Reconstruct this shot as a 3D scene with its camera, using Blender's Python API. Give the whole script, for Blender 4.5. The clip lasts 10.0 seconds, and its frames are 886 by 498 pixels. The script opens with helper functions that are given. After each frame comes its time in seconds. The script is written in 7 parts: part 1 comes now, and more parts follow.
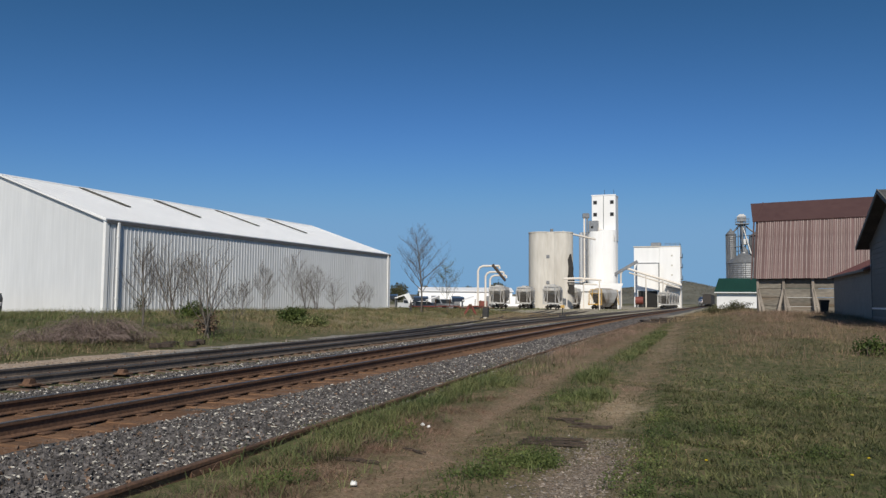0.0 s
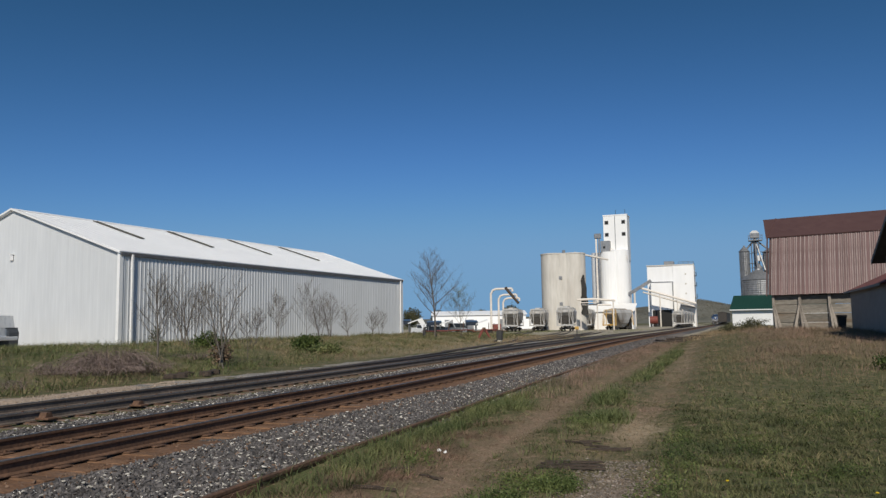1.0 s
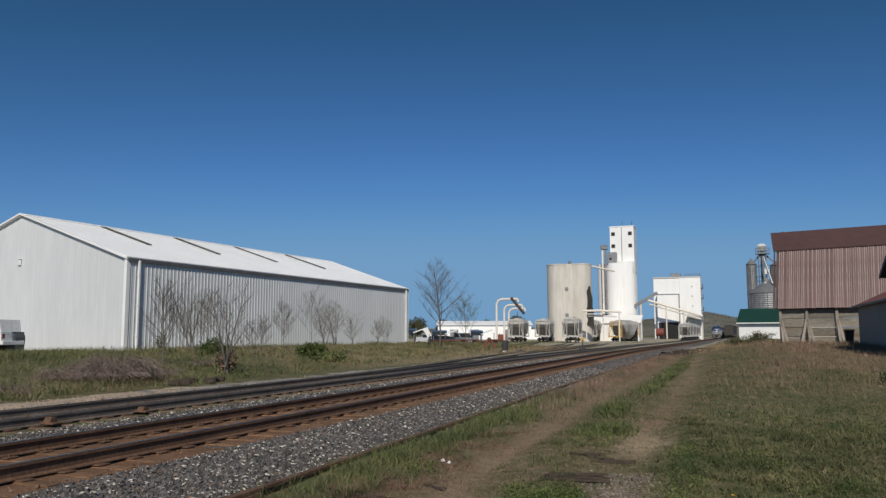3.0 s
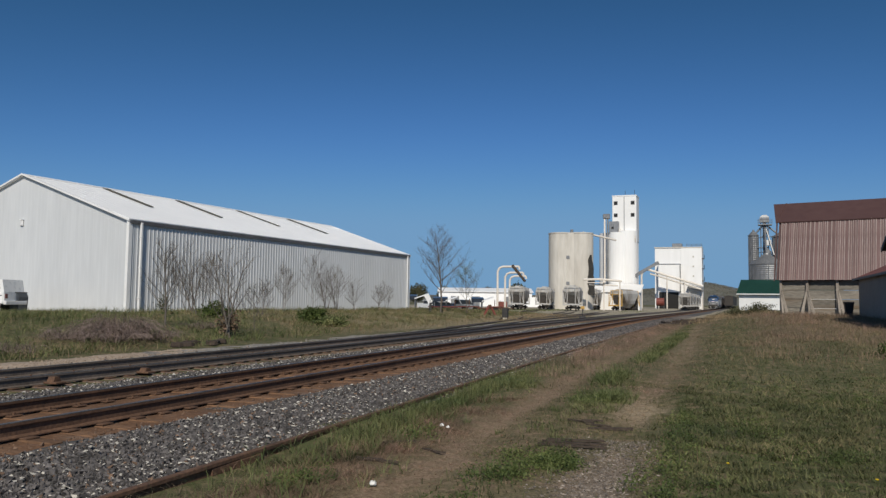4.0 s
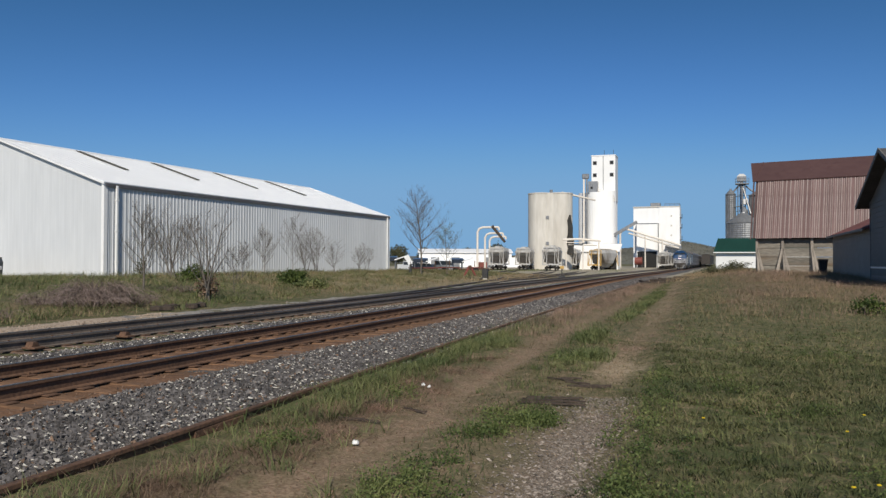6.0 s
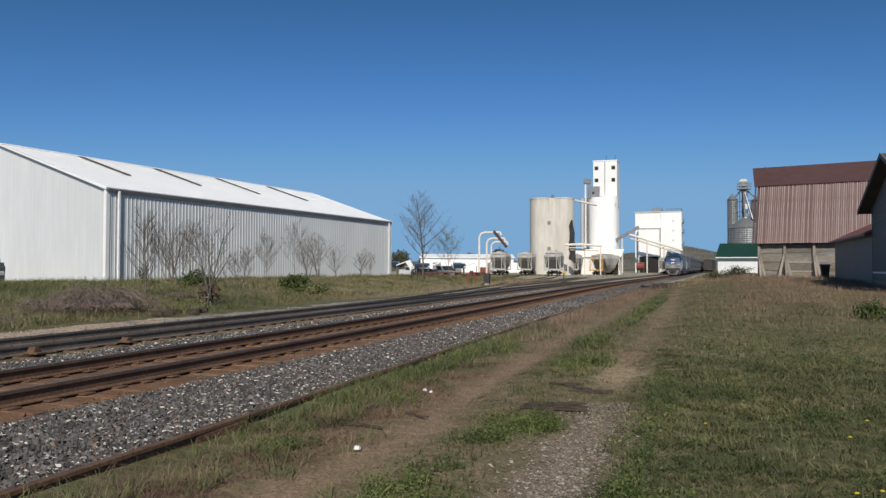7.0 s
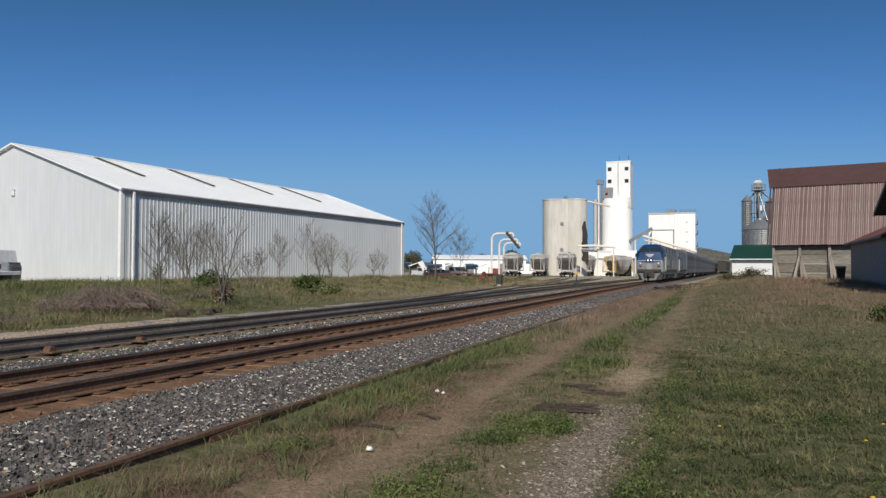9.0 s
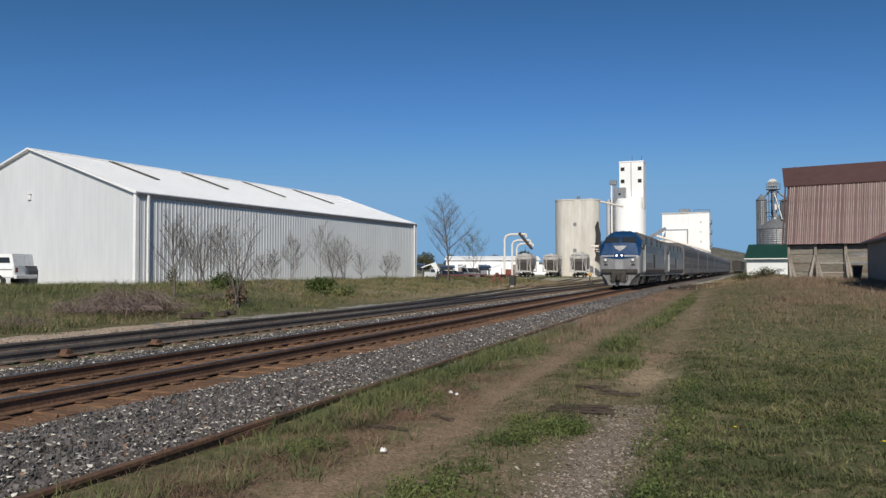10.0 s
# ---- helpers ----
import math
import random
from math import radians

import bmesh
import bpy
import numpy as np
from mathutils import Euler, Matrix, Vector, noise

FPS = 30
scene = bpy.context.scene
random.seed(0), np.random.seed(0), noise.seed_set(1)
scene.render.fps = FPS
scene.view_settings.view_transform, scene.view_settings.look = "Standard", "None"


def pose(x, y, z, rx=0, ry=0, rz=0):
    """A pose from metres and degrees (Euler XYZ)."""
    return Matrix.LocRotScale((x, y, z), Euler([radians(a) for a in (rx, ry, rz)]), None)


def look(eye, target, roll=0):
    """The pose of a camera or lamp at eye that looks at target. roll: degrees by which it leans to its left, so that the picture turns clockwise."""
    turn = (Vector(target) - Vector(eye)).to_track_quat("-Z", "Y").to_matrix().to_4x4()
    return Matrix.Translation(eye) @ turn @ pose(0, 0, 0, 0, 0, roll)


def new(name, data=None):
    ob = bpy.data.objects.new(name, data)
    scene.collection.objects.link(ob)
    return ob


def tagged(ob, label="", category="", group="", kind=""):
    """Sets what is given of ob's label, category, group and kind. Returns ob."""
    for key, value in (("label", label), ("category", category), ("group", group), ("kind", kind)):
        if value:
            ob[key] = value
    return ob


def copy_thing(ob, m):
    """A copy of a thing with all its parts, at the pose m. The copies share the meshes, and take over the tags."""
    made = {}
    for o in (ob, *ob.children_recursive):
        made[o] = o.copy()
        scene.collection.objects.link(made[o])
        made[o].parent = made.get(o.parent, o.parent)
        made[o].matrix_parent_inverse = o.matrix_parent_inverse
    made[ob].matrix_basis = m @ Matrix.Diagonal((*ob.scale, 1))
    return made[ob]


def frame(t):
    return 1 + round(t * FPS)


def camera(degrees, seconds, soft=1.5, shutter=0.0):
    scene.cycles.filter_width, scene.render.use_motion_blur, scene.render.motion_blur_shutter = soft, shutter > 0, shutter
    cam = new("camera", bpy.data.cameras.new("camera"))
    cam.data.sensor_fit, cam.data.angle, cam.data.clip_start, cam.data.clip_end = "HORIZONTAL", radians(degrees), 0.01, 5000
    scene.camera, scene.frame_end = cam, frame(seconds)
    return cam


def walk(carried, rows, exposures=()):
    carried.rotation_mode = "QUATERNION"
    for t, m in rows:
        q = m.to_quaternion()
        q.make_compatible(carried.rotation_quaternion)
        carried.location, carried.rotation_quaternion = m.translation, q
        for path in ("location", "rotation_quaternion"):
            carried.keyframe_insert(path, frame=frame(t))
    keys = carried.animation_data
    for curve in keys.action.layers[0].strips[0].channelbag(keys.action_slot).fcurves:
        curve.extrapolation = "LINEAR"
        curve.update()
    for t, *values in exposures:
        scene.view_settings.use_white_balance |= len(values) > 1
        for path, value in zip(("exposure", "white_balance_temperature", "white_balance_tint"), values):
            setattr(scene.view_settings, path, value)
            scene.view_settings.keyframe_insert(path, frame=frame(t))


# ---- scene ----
import itertools

# ---------------------------------------------------------------- camera
EYE = Vector((0.0, 0.0, 1.65))
# seconds, heading to the left of the track, pitch, lean
LOOKS = [
    (0, 19.543, 3.881, 0.505),
    (0.5, 19.993, 5.031, -0.092),
    (1, 20.429, 5.680, -0.828),
    (1.5, 20.866, 6.154, -0.956),
    (2, 21.126, 6.547, -0.709),
    (3.5, 20.946, 6.192, 0.393),
    (4, 21.011, 3.901, 0.727),
    (4.5, 19.870, 0.666, 1.127),
    (5, 19.313, 0.237, 0.973),
    (5.5, 19.260, 0.613, 0.342),
    (7, 19.614, 1.400, 0.169),
    (7.5, 19.828, 1.313, 0.290),
    (8, 20.077, 1.209, 0.400),
    (8.5, 20.298, 1.336, 0.515),
    (9, 20.548, 1.466, 0.318),
    (9.5, 20.830, 1.484, -0.195),
    (10, 21.500, 1.560, -0.000),
]


def aim(heading, pitch, lean):
    h, p = radians(heading), radians(pitch)
    way = Vector((-math.sin(h) * math.cos(p), math.cos(h) * math.cos(p), math.sin(p)))
    return look(EYE, EYE + 100 * way, lean)


cam = camera(60.0, 10.0, soft=1.4)
EXPOSURES = [(0, -0.1), (0.5, -0.15), (1.0, -0.18), (2.0, -0.22), (3.5, -0.24), (4.0, -0.24), (4.5, -0.14), (5.0, 0.0), (10.0, 0.0)]
walk(cam, [(t, aim(h, p, r)) for t, h, p, r in LOOKS], EXPOSURES)

# ---------------------------------------------------------------- light
SUN_AZ, SUN_EL = 162.0, 38.0          # clockwise from the track's far end; height
world = bpy.data.worlds.new("sky")
scene.world = world
world.use_nodes = True
wn = world.node_tree
sky = wn.nodes.new("ShaderNodeTexSky")
sky.sky_type, sky.sun_disc = "NISHITA", False
sky.sun_elevation, sky.sun_rotation = radians(SUN_EL), radians(SUN_AZ)
sky.altitude, sky.air_density, sky.dust_density, sky.ozone_density = 0, 1.0, 0.6, 3.0
# a clear spring sky: each colour grows paler towards the horizon at its own rate
apart, tone = wn.nodes.new("ShaderNodeSeparateColor"), wn.nodes.new("ShaderNodeCombineColor")
wn.links.new(sky.outputs[0], apart.inputs[0])
for channel, (power, gain) in enumerate(((1.62, 0.266), (1.38, 0.484), (1.76, 0.306))):
    steep, scaled = wn.nodes.new("ShaderNodeMath"), wn.nodes.new("ShaderNodeMath")
    steep.operation, scaled.operation = "POWER", "MULTIPLY"
    steep.inputs[1].default_value, scaled.inputs[1].default_value = power, gain
    wn.links.new(apart.outputs[channel], steep.inputs[0])
    wn.links.new(steep.outputs[0], scaled.inputs[0])
    # the haze near the horizon levels off
    level = wn.nodes.new("ShaderNodeMath")
    level.operation = "SMOOTH_MIN"
    level.inputs[1].default_value, level.inputs[2].default_value = ((3.0, 1.4), (5.9, 2.2), (9.7, 3.2))[channel]
    wn.links.new(scaled.outputs[0], level.inputs[0])
    if channel == 1:
        bluish = wn.nodes.new("ShaderNodeMath")
        bluish.operation = "MULTIPLY"
        bluish.inputs[1].default_value = 1.62
        wn.links.new(level.outputs[0], bluish.inputs[0])
    if channel == 2:
        deep = wn.nodes.new("ShaderNodeMath")
        deep.operation = "MAXIMUM"
        wn.links.new(level.outputs[0], deep.inputs[0])
        wn.links.new(bluish.outputs[0], deep.inputs[1])
        level = deep
    wn.links.new(level.outputs[0], tone.inputs[channel])
wn.links.new(tone.outputs[0], wn.nodes["Background"].inputs[0])
wn.nodes["Background"].inputs[1].default_value = 0.066
sun = new("sun", bpy.data.lights.new("sun", "SUN"))
sun.data.energy, sun.data.angle, sun.data.color = 4.35, radians(0.53), (1.0, 0.92, 0.785)
_a, _e = radians(SUN_AZ), radians(SUN_EL)
SUN_DIR = Vector((math.sin(_a) * math.cos(_e), math.cos(_a) * math.cos(_e), math.sin(_e)))
sun.matrix_world = look(SUN_DIR * 300, (0, 0, 0))

# ---------------------------------------------------------------- materials


def surf(name, c1, c2, scale=6.0, rough=0.7, metal=0.0, bump=0.2, big=0.35, stretch=(1, 1, 1), dirt=None, dirt_at=0.6, island=0.0, vary=0.0, spec=0.5):
    """A painted, mineral or wooden surface: fine grain from c1 to c2, slow stains, relief, and dirt where the slow noise is high."""
    m = bpy.data.materials.new(name)
    m.use_nodes = True
    nt = m.node_tree
    N, L = nt.nodes, nt.links
    b = N["Principled BSDF"]
    co = N.new("ShaderNodeTexCoord")
    mp = N.new("ShaderNodeMapping")
    mp.inputs["Scale"].default_value = stretch
    L.new(co.outputs["Object"], mp.inputs[0])
    n1 = N.new("ShaderNodeTexNoise")
    n1.inputs["Scale"].default_value, n1.inputs["Detail"].default_value = scale, 6
    L.new(mp.outputs[0], n1.inputs[0])
    n2 = N.new("ShaderNodeTexNoise")
    n2.inputs["Scale"].default_value, n2.inputs["Detail"].default_value = scale * 0.09, 4
    L.new(mp.outputs[0], n2.inputs[0])
    r1 = N.new("ShaderNodeMapRange")
    r1.inputs[1].default_value, r1.inputs[2].default_value = 0.32, 0.68
    L.new(n1.outputs[0], r1.inputs[0])
    mix = N.new("ShaderNodeMix")
    mix.data_type = "RGBA"
    mix.inputs[6].default_value, mix.inputs[7].default_value = (*c1, 1), (*c2, 1)
    L.new(r1.outputs[0], mix.inputs[0])
    col = mix.outputs[2]
    if dirt:
        r2 = N.new("ShaderNodeMapRange")
        r2.inputs[1].default_value, r2.inputs[2].default_value = dirt_at - 0.08, dirt_at + 0.12
        L.new(n2.outputs[0], r2.inputs[0])
        md = N.new("ShaderNodeMix")
        md.data_type = "RGBA"
        L.new(r2.outputs[0], md.inputs[0])
        L.new(col, md.inputs[6])
        md.inputs[7].default_value = (*dirt, 1)
        col = md.outputs[2]
    hsv = N.new("ShaderNodeHueSaturation")
    rb = N.new("ShaderNodeMapRange")
    rb.inputs[1].default_value, rb.inputs[2].default_value = 0.3, 0.7
    rb.inputs[3].default_value, rb.inputs[4].default_value = 1 - big, 1 + big
    L.new(n2.outputs[0], rb.inputs[0])
    val = rb.outputs[0]
    if island or vary:
        src = N.new("ShaderNodeNewGeometry").outputs["Random Per Island"] if island else N.new("ShaderNodeObjectInfo").outputs["Random"]
        ri = N.new("ShaderNodeMapRange")
        amount = island or vary
        ri.inputs[3].default_value, ri.inputs[4].default_value = 1 - amount, 1 + amount
        L.new(src, ri.inputs[0])
        mm = N.new("ShaderNodeMath")
        mm.operation = "MULTIPLY"
        L.new(val, mm.inputs[0])
        L.new(ri.outputs[0], mm.inputs[1])
        val = mm.outputs[0]
    L.new(val, hsv.inputs["Value"])
    L.new(col, hsv.inputs["Color"])
    L.new(hsv.outputs[0], b.inputs["Base Color"])
    b.inputs["Metallic"].default_value = metal
    rr = N.new("ShaderNodeMapRange")
    rr.inputs[3].default_value, rr.inputs[4].default_value = max(0.05, rough - 0.12), min(1.0, rough + 0.12)
    L.new(n1.outputs[0], rr.inputs[0])
    L.new(rr.outputs[0], b.inputs["Roughness"])
    b.inputs["Specular IOR Level"].default_value = spec
    if bump:
        bp = N.new("ShaderNodeBump")
        bp.inputs["Strength"].default_value, bp.inputs["Distance"].default_value = bump, 0.02
        L.new(n1.outputs[0], bp.inputs["Height"])
        L.new(bp.outputs[0], b.inputs["Normal"])
    return m


def leafy(name, c1, c2, rough=0.6, through_light=0.25):
    """Blades and leaves, varied from piece to piece."""
    m = bpy.data.materials.new(name)
    m.use_nodes = True
    nt = m.node_tree
    N, L = nt.nodes, nt.links
    b = N["Principled BSDF"]
    g = N.new("ShaderNodeNewGeometry")
    mix = N.new("ShaderNodeMix")
    mix.data_type = "RGBA"
    mix.inputs[6].default_value, mix.inputs[7].default_value = (*c1, 1), (*c2, 1)
    L.new(g.outputs["Random Per Island"], mix.inputs[0])
    # patches: some stretches paler and drier, some darker
    co = N.new("ShaderNodeTexCoord")
    tint = mix.outputs[2]
    for scale, lo, hi in ((0.8, (0.68, 0.74, 0.66), (1.42, 1.25, 1.25)), (2.6, (0.78, 0.80, 0.78), (1.24, 1.18, 1.18))):
        n = N.new("ShaderNodeTexNoise")
        n.inputs["Scale"].default_value, n.inputs["Detail"].default_value = scale, 3
        L.new(co.outputs["Object"], n.inputs[0])
        r = N.new("ShaderNodeMapRange")
        r.inputs[1].default_value, r.inputs[2].default_value = 0.36, 0.64
        L.new(n.outputs[0], r.inputs[0])
        f = N.new("ShaderNodeMix")
        f.data_type = "RGBA"
        f.inputs[6].default_value, f.inputs[7].default_value = (*lo, 1), (*hi, 1)
        L.new(r.outputs[0], f.inputs[0])
        t = N.new("ShaderNodeMix")
        t.data_type, t.blend_type = "RGBA", "MULTIPLY"
        t.inputs[0].default_value = 1.0
        L.new(tint, t.inputs[6])
        L.new(f.outputs[2], t.inputs[7])
        tint = t.outputs[2]
    L.new(tint, b.inputs["Base Color"])
    b.inputs["Roughness"].default_value = rough
    b.inputs["Specular IOR Level"].default_value = 0.25
    tr = N.new("ShaderNodeBsdfTranslucent")
    L.new(tint, tr.inputs[0])
    ms = N.new("ShaderNodeMixShader")
    ms.inputs[0].default_value = through_light
    L.new(b.outputs[0], ms.inputs[1])
    L.new(tr.outputs[0], ms.inputs[2])
    L.new(ms.outputs[0], N["Material Output"].inputs[0])
    return m


def glow(name, c, strength):
    m = bpy.data.materials.new(name)
    m.use_nodes = True
    b = m.node_tree.nodes["Principled BSDF"]
    b.inputs["Base Color"].default_value = (*c, 1)
    b.inputs["Emission Color"].default_value = (*c, 1)
    b.inputs["Emission Strength"].default_value = strength
    return m


def glassy(name, c=(0.02, 0.025, 0.03)):
    m = bpy.data.materials.new(name)
    m.use_nodes = True
    b = m.node_tree.nodes["Principled BSDF"]
    b.inputs["Base Color"].default_value = (*c, 1)
    b.inputs["Roughness"].default_value = 0.3
    return m


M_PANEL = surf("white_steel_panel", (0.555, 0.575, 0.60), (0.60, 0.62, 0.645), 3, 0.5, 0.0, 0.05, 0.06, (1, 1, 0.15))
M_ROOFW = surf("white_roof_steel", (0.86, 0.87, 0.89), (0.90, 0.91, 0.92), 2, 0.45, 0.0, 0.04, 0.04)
M_TRIMW = surf("white_trim", (0.74, 0.75, 0.76), (0.80, 0.80, 0.80), 8, 0.45, 0, 0.03, 0.05)
M_GUTTER = surf("grey_gutter", (0.10, 0.10, 0.11), (0.16, 0.16, 0.17), 5, 0.5, 0.0, 0.05, 0.1)
M_SKYLT = surf("weathered_skylight", (0.06, 0.06, 0.05), (0.12, 0.11, 0.09), 3, 0.5, 0, 0.1, 0.2)
M_RUSTRAIL = surf("rusty_rail_side", (0.080, 0.044, 0.029), (0.152, 0.084, 0.051), 25, 0.85, 0.1, 0.3, 0.25)
M_RAILTOP = surf("worn_rail_head", (0.10, 0.09, 0.085), (0.20, 0.19, 0.18), 18, 0.42, 0.75, 0.1, 0.2)
M_DULLRAIL = surf("dull_rail", (0.105, 0.086, 0.075), (0.175, 0.142, 0.120), 20, 0.7, 0.1, 0.2, 0.2)
M_TIE = surf("old_tie_wood", (0.095, 0.062, 0.046), (0.18, 0.122, 0.090), 9, 0.9, 0, 0.5, 0.25, (1, 8, 8), vary=0.3)
M_RUSTTIE = surf("rust_stained_tie", (0.11, 0.058, 0.032), (0.20, 0.112, 0.062), 8, 0.95, 0, 0.5, 0.25, (1, 6, 6), vary=0.25)
M_RUSTBED = surf("rust_stained_ballast", (0.10, 0.05, 0.026), (0.20, 0.105, 0.055), 22, 0.95, 0, 0.8, 0.3, dirt=(0.12, 0.10, 0.085), dirt_at=0.62)
M_BALLAST = surf("ballast_bed", (0.045, 0.043, 0.043), (0.12, 0.115, 0.112), 24, 0.95, 0, 1.0, 0.15)
M_STONE = surf("ballast_stone", (0.060, 0.055, 0.056), (0.128, 0.118, 0.116), 20, 0.9, 0, 0.3, 0.1, island=0.6)
M_PALE = surf("pale_stone", (0.40, 0.375, 0.33), (0.58, 0.55, 0.50), 20, 0.9, 0, 0.3, 0.1, island=0.25)
M_GRIT = surf("lane_grit", (0.135, 0.112, 0.094), (0.31, 0.268, 0.232), 20, 0.9, 0, 0.3, 0.1, island=0.6)
M_BROWNST = surf("brown_stone", (0.12, 0.075, 0.05), (0.20, 0.13, 0.09), 20, 0.9, 0, 0.3, 0.1, island=0.3)
M_DIRT = surf("brown_trackside_dirt", (0.12, 0.092, 0.075), (0.22, 0.175, 0.145), 16, 0.95, 0, 0.6, 0.3, dirt=(0.15, 0.145, 0.14), dirt_at=0.55)
M_SHOULDER = surf("pale_grey_gravel", (0.15, 0.138, 0.125), (0.34, 0.318, 0.29), 18, 0.95, 0, 0.8, 0.2)
M_DRIVE = surf("pale_gravel_drive", (0.25, 0.192, 0.145), (0.43, 0.345, 0.27), 14, 0.95, 0, 0.8, 0.15)
M_GREEN = leafy("green_grass", (0.062, 0.083, 0.033), (0.145, 0.154, 0.076))
# paler copy of the green grass, its sunlit tone put into the colour
M_FIELD = leafy("sun_toned_field_grass", (0.105, 0.120, 0.056), (0.225, 0.215, 0.122))
M_LUSH = leafy("lush_grass", (0.095, 0.130, 0.048), (0.195, 0.225, 0.105))
M_DRY = leafy("dry_grass", (0.215, 0.174, 0.108), (0.36, 0.302, 0.198), 0.8)
M_RUSSET = leafy("russet_dead_grass", (0.205, 0.152, 0.116), (0.345, 0.272, 0.214), 0.85)
M_WEED = leafy("broad_weed_leaves", (0.070, 0.108, 0.035), (0.135, 0.175, 0.062))
M_BUSH = leafy("bush_leaves", (0.04, 0.07, 0.018), (0.085, 0.12, 0.035))
M_DARKBUD = leafy("dark_winter_buds", (0.07, 0.055, 0.042), (0.13, 0.105, 0.08), 0.9)
M_BRAMBLE = surf("dead_bramble_canes", (0.13, 0.094, 0.082), (0.24, 0.185, 0.165), 9, 0.9, 0, 0.2, 0.3, island=0.45)
M_COACHGLASS = surf("dusty_coach_glass", (0.040, 0.037, 0.038), (0.058, 0.054, 0.054), 3, 0.55, 0, 0.0, 0.1)
M_BUD = leafy("opening_buds", (0.16, 0.15, 0.09), (0.26, 0.24, 0.14))
M_BARK = surf("grey_bark", (0.09, 0.075, 0.064), (0.17, 0.15, 0.13), 14, 0.95, 0, 0.6, 0.2, (4, 4, 1))
M_DEADLEAF = leafy("dead_bramble", (0.16, 0.115, 0.085), (0.29, 0.22, 0.165), 0.9)
M_CONC = surf("weathered_concrete", (0.50, 0.472, 0.425), (0.60, 0.573, 0.525), 1.5, 0.9, 0, 0.15, 0.10, (1, 1, 0.2), dirt=(0.40, 0.36, 0.31), dirt_at=0.66)
M_DARKST = surf("black_stain", (0.02, 0.02, 0.02), (0.05, 0.045, 0.04), 4, 0.9, 0, 0.2, 0.2)
M_ELEV = surf("white_elevator_paint", (0.80, 0.80, 0.80), (0.86, 0.86, 0.86), 0.8, 0.7, 0, 0.08, 0.05, (1, 1, 0.2), dirt=(0.66, 0.64, 0.60), dirt_at=0.68)
M_PIPE = surf("cream_pipe_paint", (0.66, 0.60, 0.53), (0.76, 0.71, 0.65), 5, 0.6, 0, 0.05, 0.1)
M_GALV = surf("galvanised_steel", (0.20, 0.205, 0.215), (0.30, 0.305, 0.315), 3, 0.45, 0.45, 0.08, 0.12, (1, 1, 0.4))
M_DKSTEEL = surf("dark_steel", (0.035, 0.035, 0.037), (0.07, 0.068, 0.066), 8, 0.6, 0.3, 0.15, 0.2)
M_SOCKET = surf("dark_opening", (0.012, 0.012, 0.013), (0.02, 0.02, 0.02), 5, 0.9, 0, 0, 0.1)
M_GREENROOF = surf("green_roof_steel", (0.009, 0.042, 0.031), (0.014, 0.055, 0.040), 3, 0.5, 0, 0.05, 0.1)
M_BARNROOF = surf("dark_red_roof_sheet", (0.086, 0.045, 0.042), (0.100, 0.054, 0.050), 2, 0.55, 0, 0.04, 0.05)
M_BARNSHEET = surf("faded_red_sheet", (0.120, 0.066, 0.064), (0.205, 0.130, 0.124), 2.2, 0.6, 0, 0.15, 0.12, (5, 1, 0.08), dirt=(0.26, 0.19, 0.18), dirt_at=0.6, vary=0.16)
M_BOARD = surf("weathered_board", (0.155, 0.140, 0.118), (0.29, 0.265, 0.228), 6, 0.95, 0, 0.4, 0.35, (0.35, 3, 3), vary=0.28, dirt=(0.13, 0.098, 0.070), dirt_at=0.54)
M_POST = surf("weathered_post", (0.22, 0.19, 0.16), (0.34, 0.30, 0.26), 7, 0.95, 0, 0.4, 0.2, (4, 4, 0.5), vary=0.2)
M_HOUSE = surf("grey_house_siding", (0.135, 0.133, 0.128), (0.168, 0.164, 0.156), 3, 0.75, 0, 0.1, 0.1)
M_SHINGLE = surf("dark_shingles", (0.05, 0.048, 0.05), (0.10, 0.095, 0.095), 12, 0.95, 0, 0.4, 0.2)
M_WING = surf("pale_grey_wing_siding", (0.225, 0.214, 0.196), (0.275, 0.262, 0.240), 3, 0.75, 0, 0.1, 0.1)
# pale rib faces: the bright line along each ridge is put into the colour
M_RIBLIGHT = surf("painted_rib_light", (0.26, 0.20, 0.185), (0.40, 0.33, 0.31), 3, 0.65, 0, 0.1, 0.25, (1, 1, 0.2))
M_REDROOF = surf("dull_red_roofing", (0.14, 0.045, 0.04), (0.21, 0.075, 0.065), 8, 0.85, 0, 0.2, 0.15)
M_BLUE = surf("blue_loco_paint", (0.006, 0.036, 0.105), (0.009, 0.047, 0.130), 4, 0.35, 0, 0.02, 0.08)
M_SILVER = surf("silver_loco_paint", (0.165, 0.166, 0.172), (0.21, 0.212, 0.22), 3, 0.38, 0.35, 0.03, 0.10)
M_CHEEK = surf("mid_grey_nose_paint", (0.19, 0.19, 0.198), (0.24, 0.24, 0.25), 3, 0.4, 0.1, 0.02, 0.06)
# the bluish reflection along the hood side is put into this colour
M_SIDEREFLECT = surf("blue_grey_reflection_band", (0.095, 0.104, 0.122), (0.125, 0.134, 0.155), 3, 0.4, 0.35, 0.02, 0.1)
M_LIGHTG = surf("pale_grey_nose_paint", (0.27, 0.27, 0.28), (0.34, 0.34, 0.35), 3, 0.4, 0.1, 0.02, 0.06)
M_STAINLESS = surf("stainless_car_side", (0.120, 0.106, 0.105), (0.160, 0.143, 0.140), 2, 0.58, 0.12, 0.04, 0.12, (4, 0.2, 1))
M_CARROOF = surf("dusty_car_roof", (0.09, 0.086, 0.086), (0.14, 0.135, 0.13), 2, 0.75, 0.2, 0.05, 0.15)
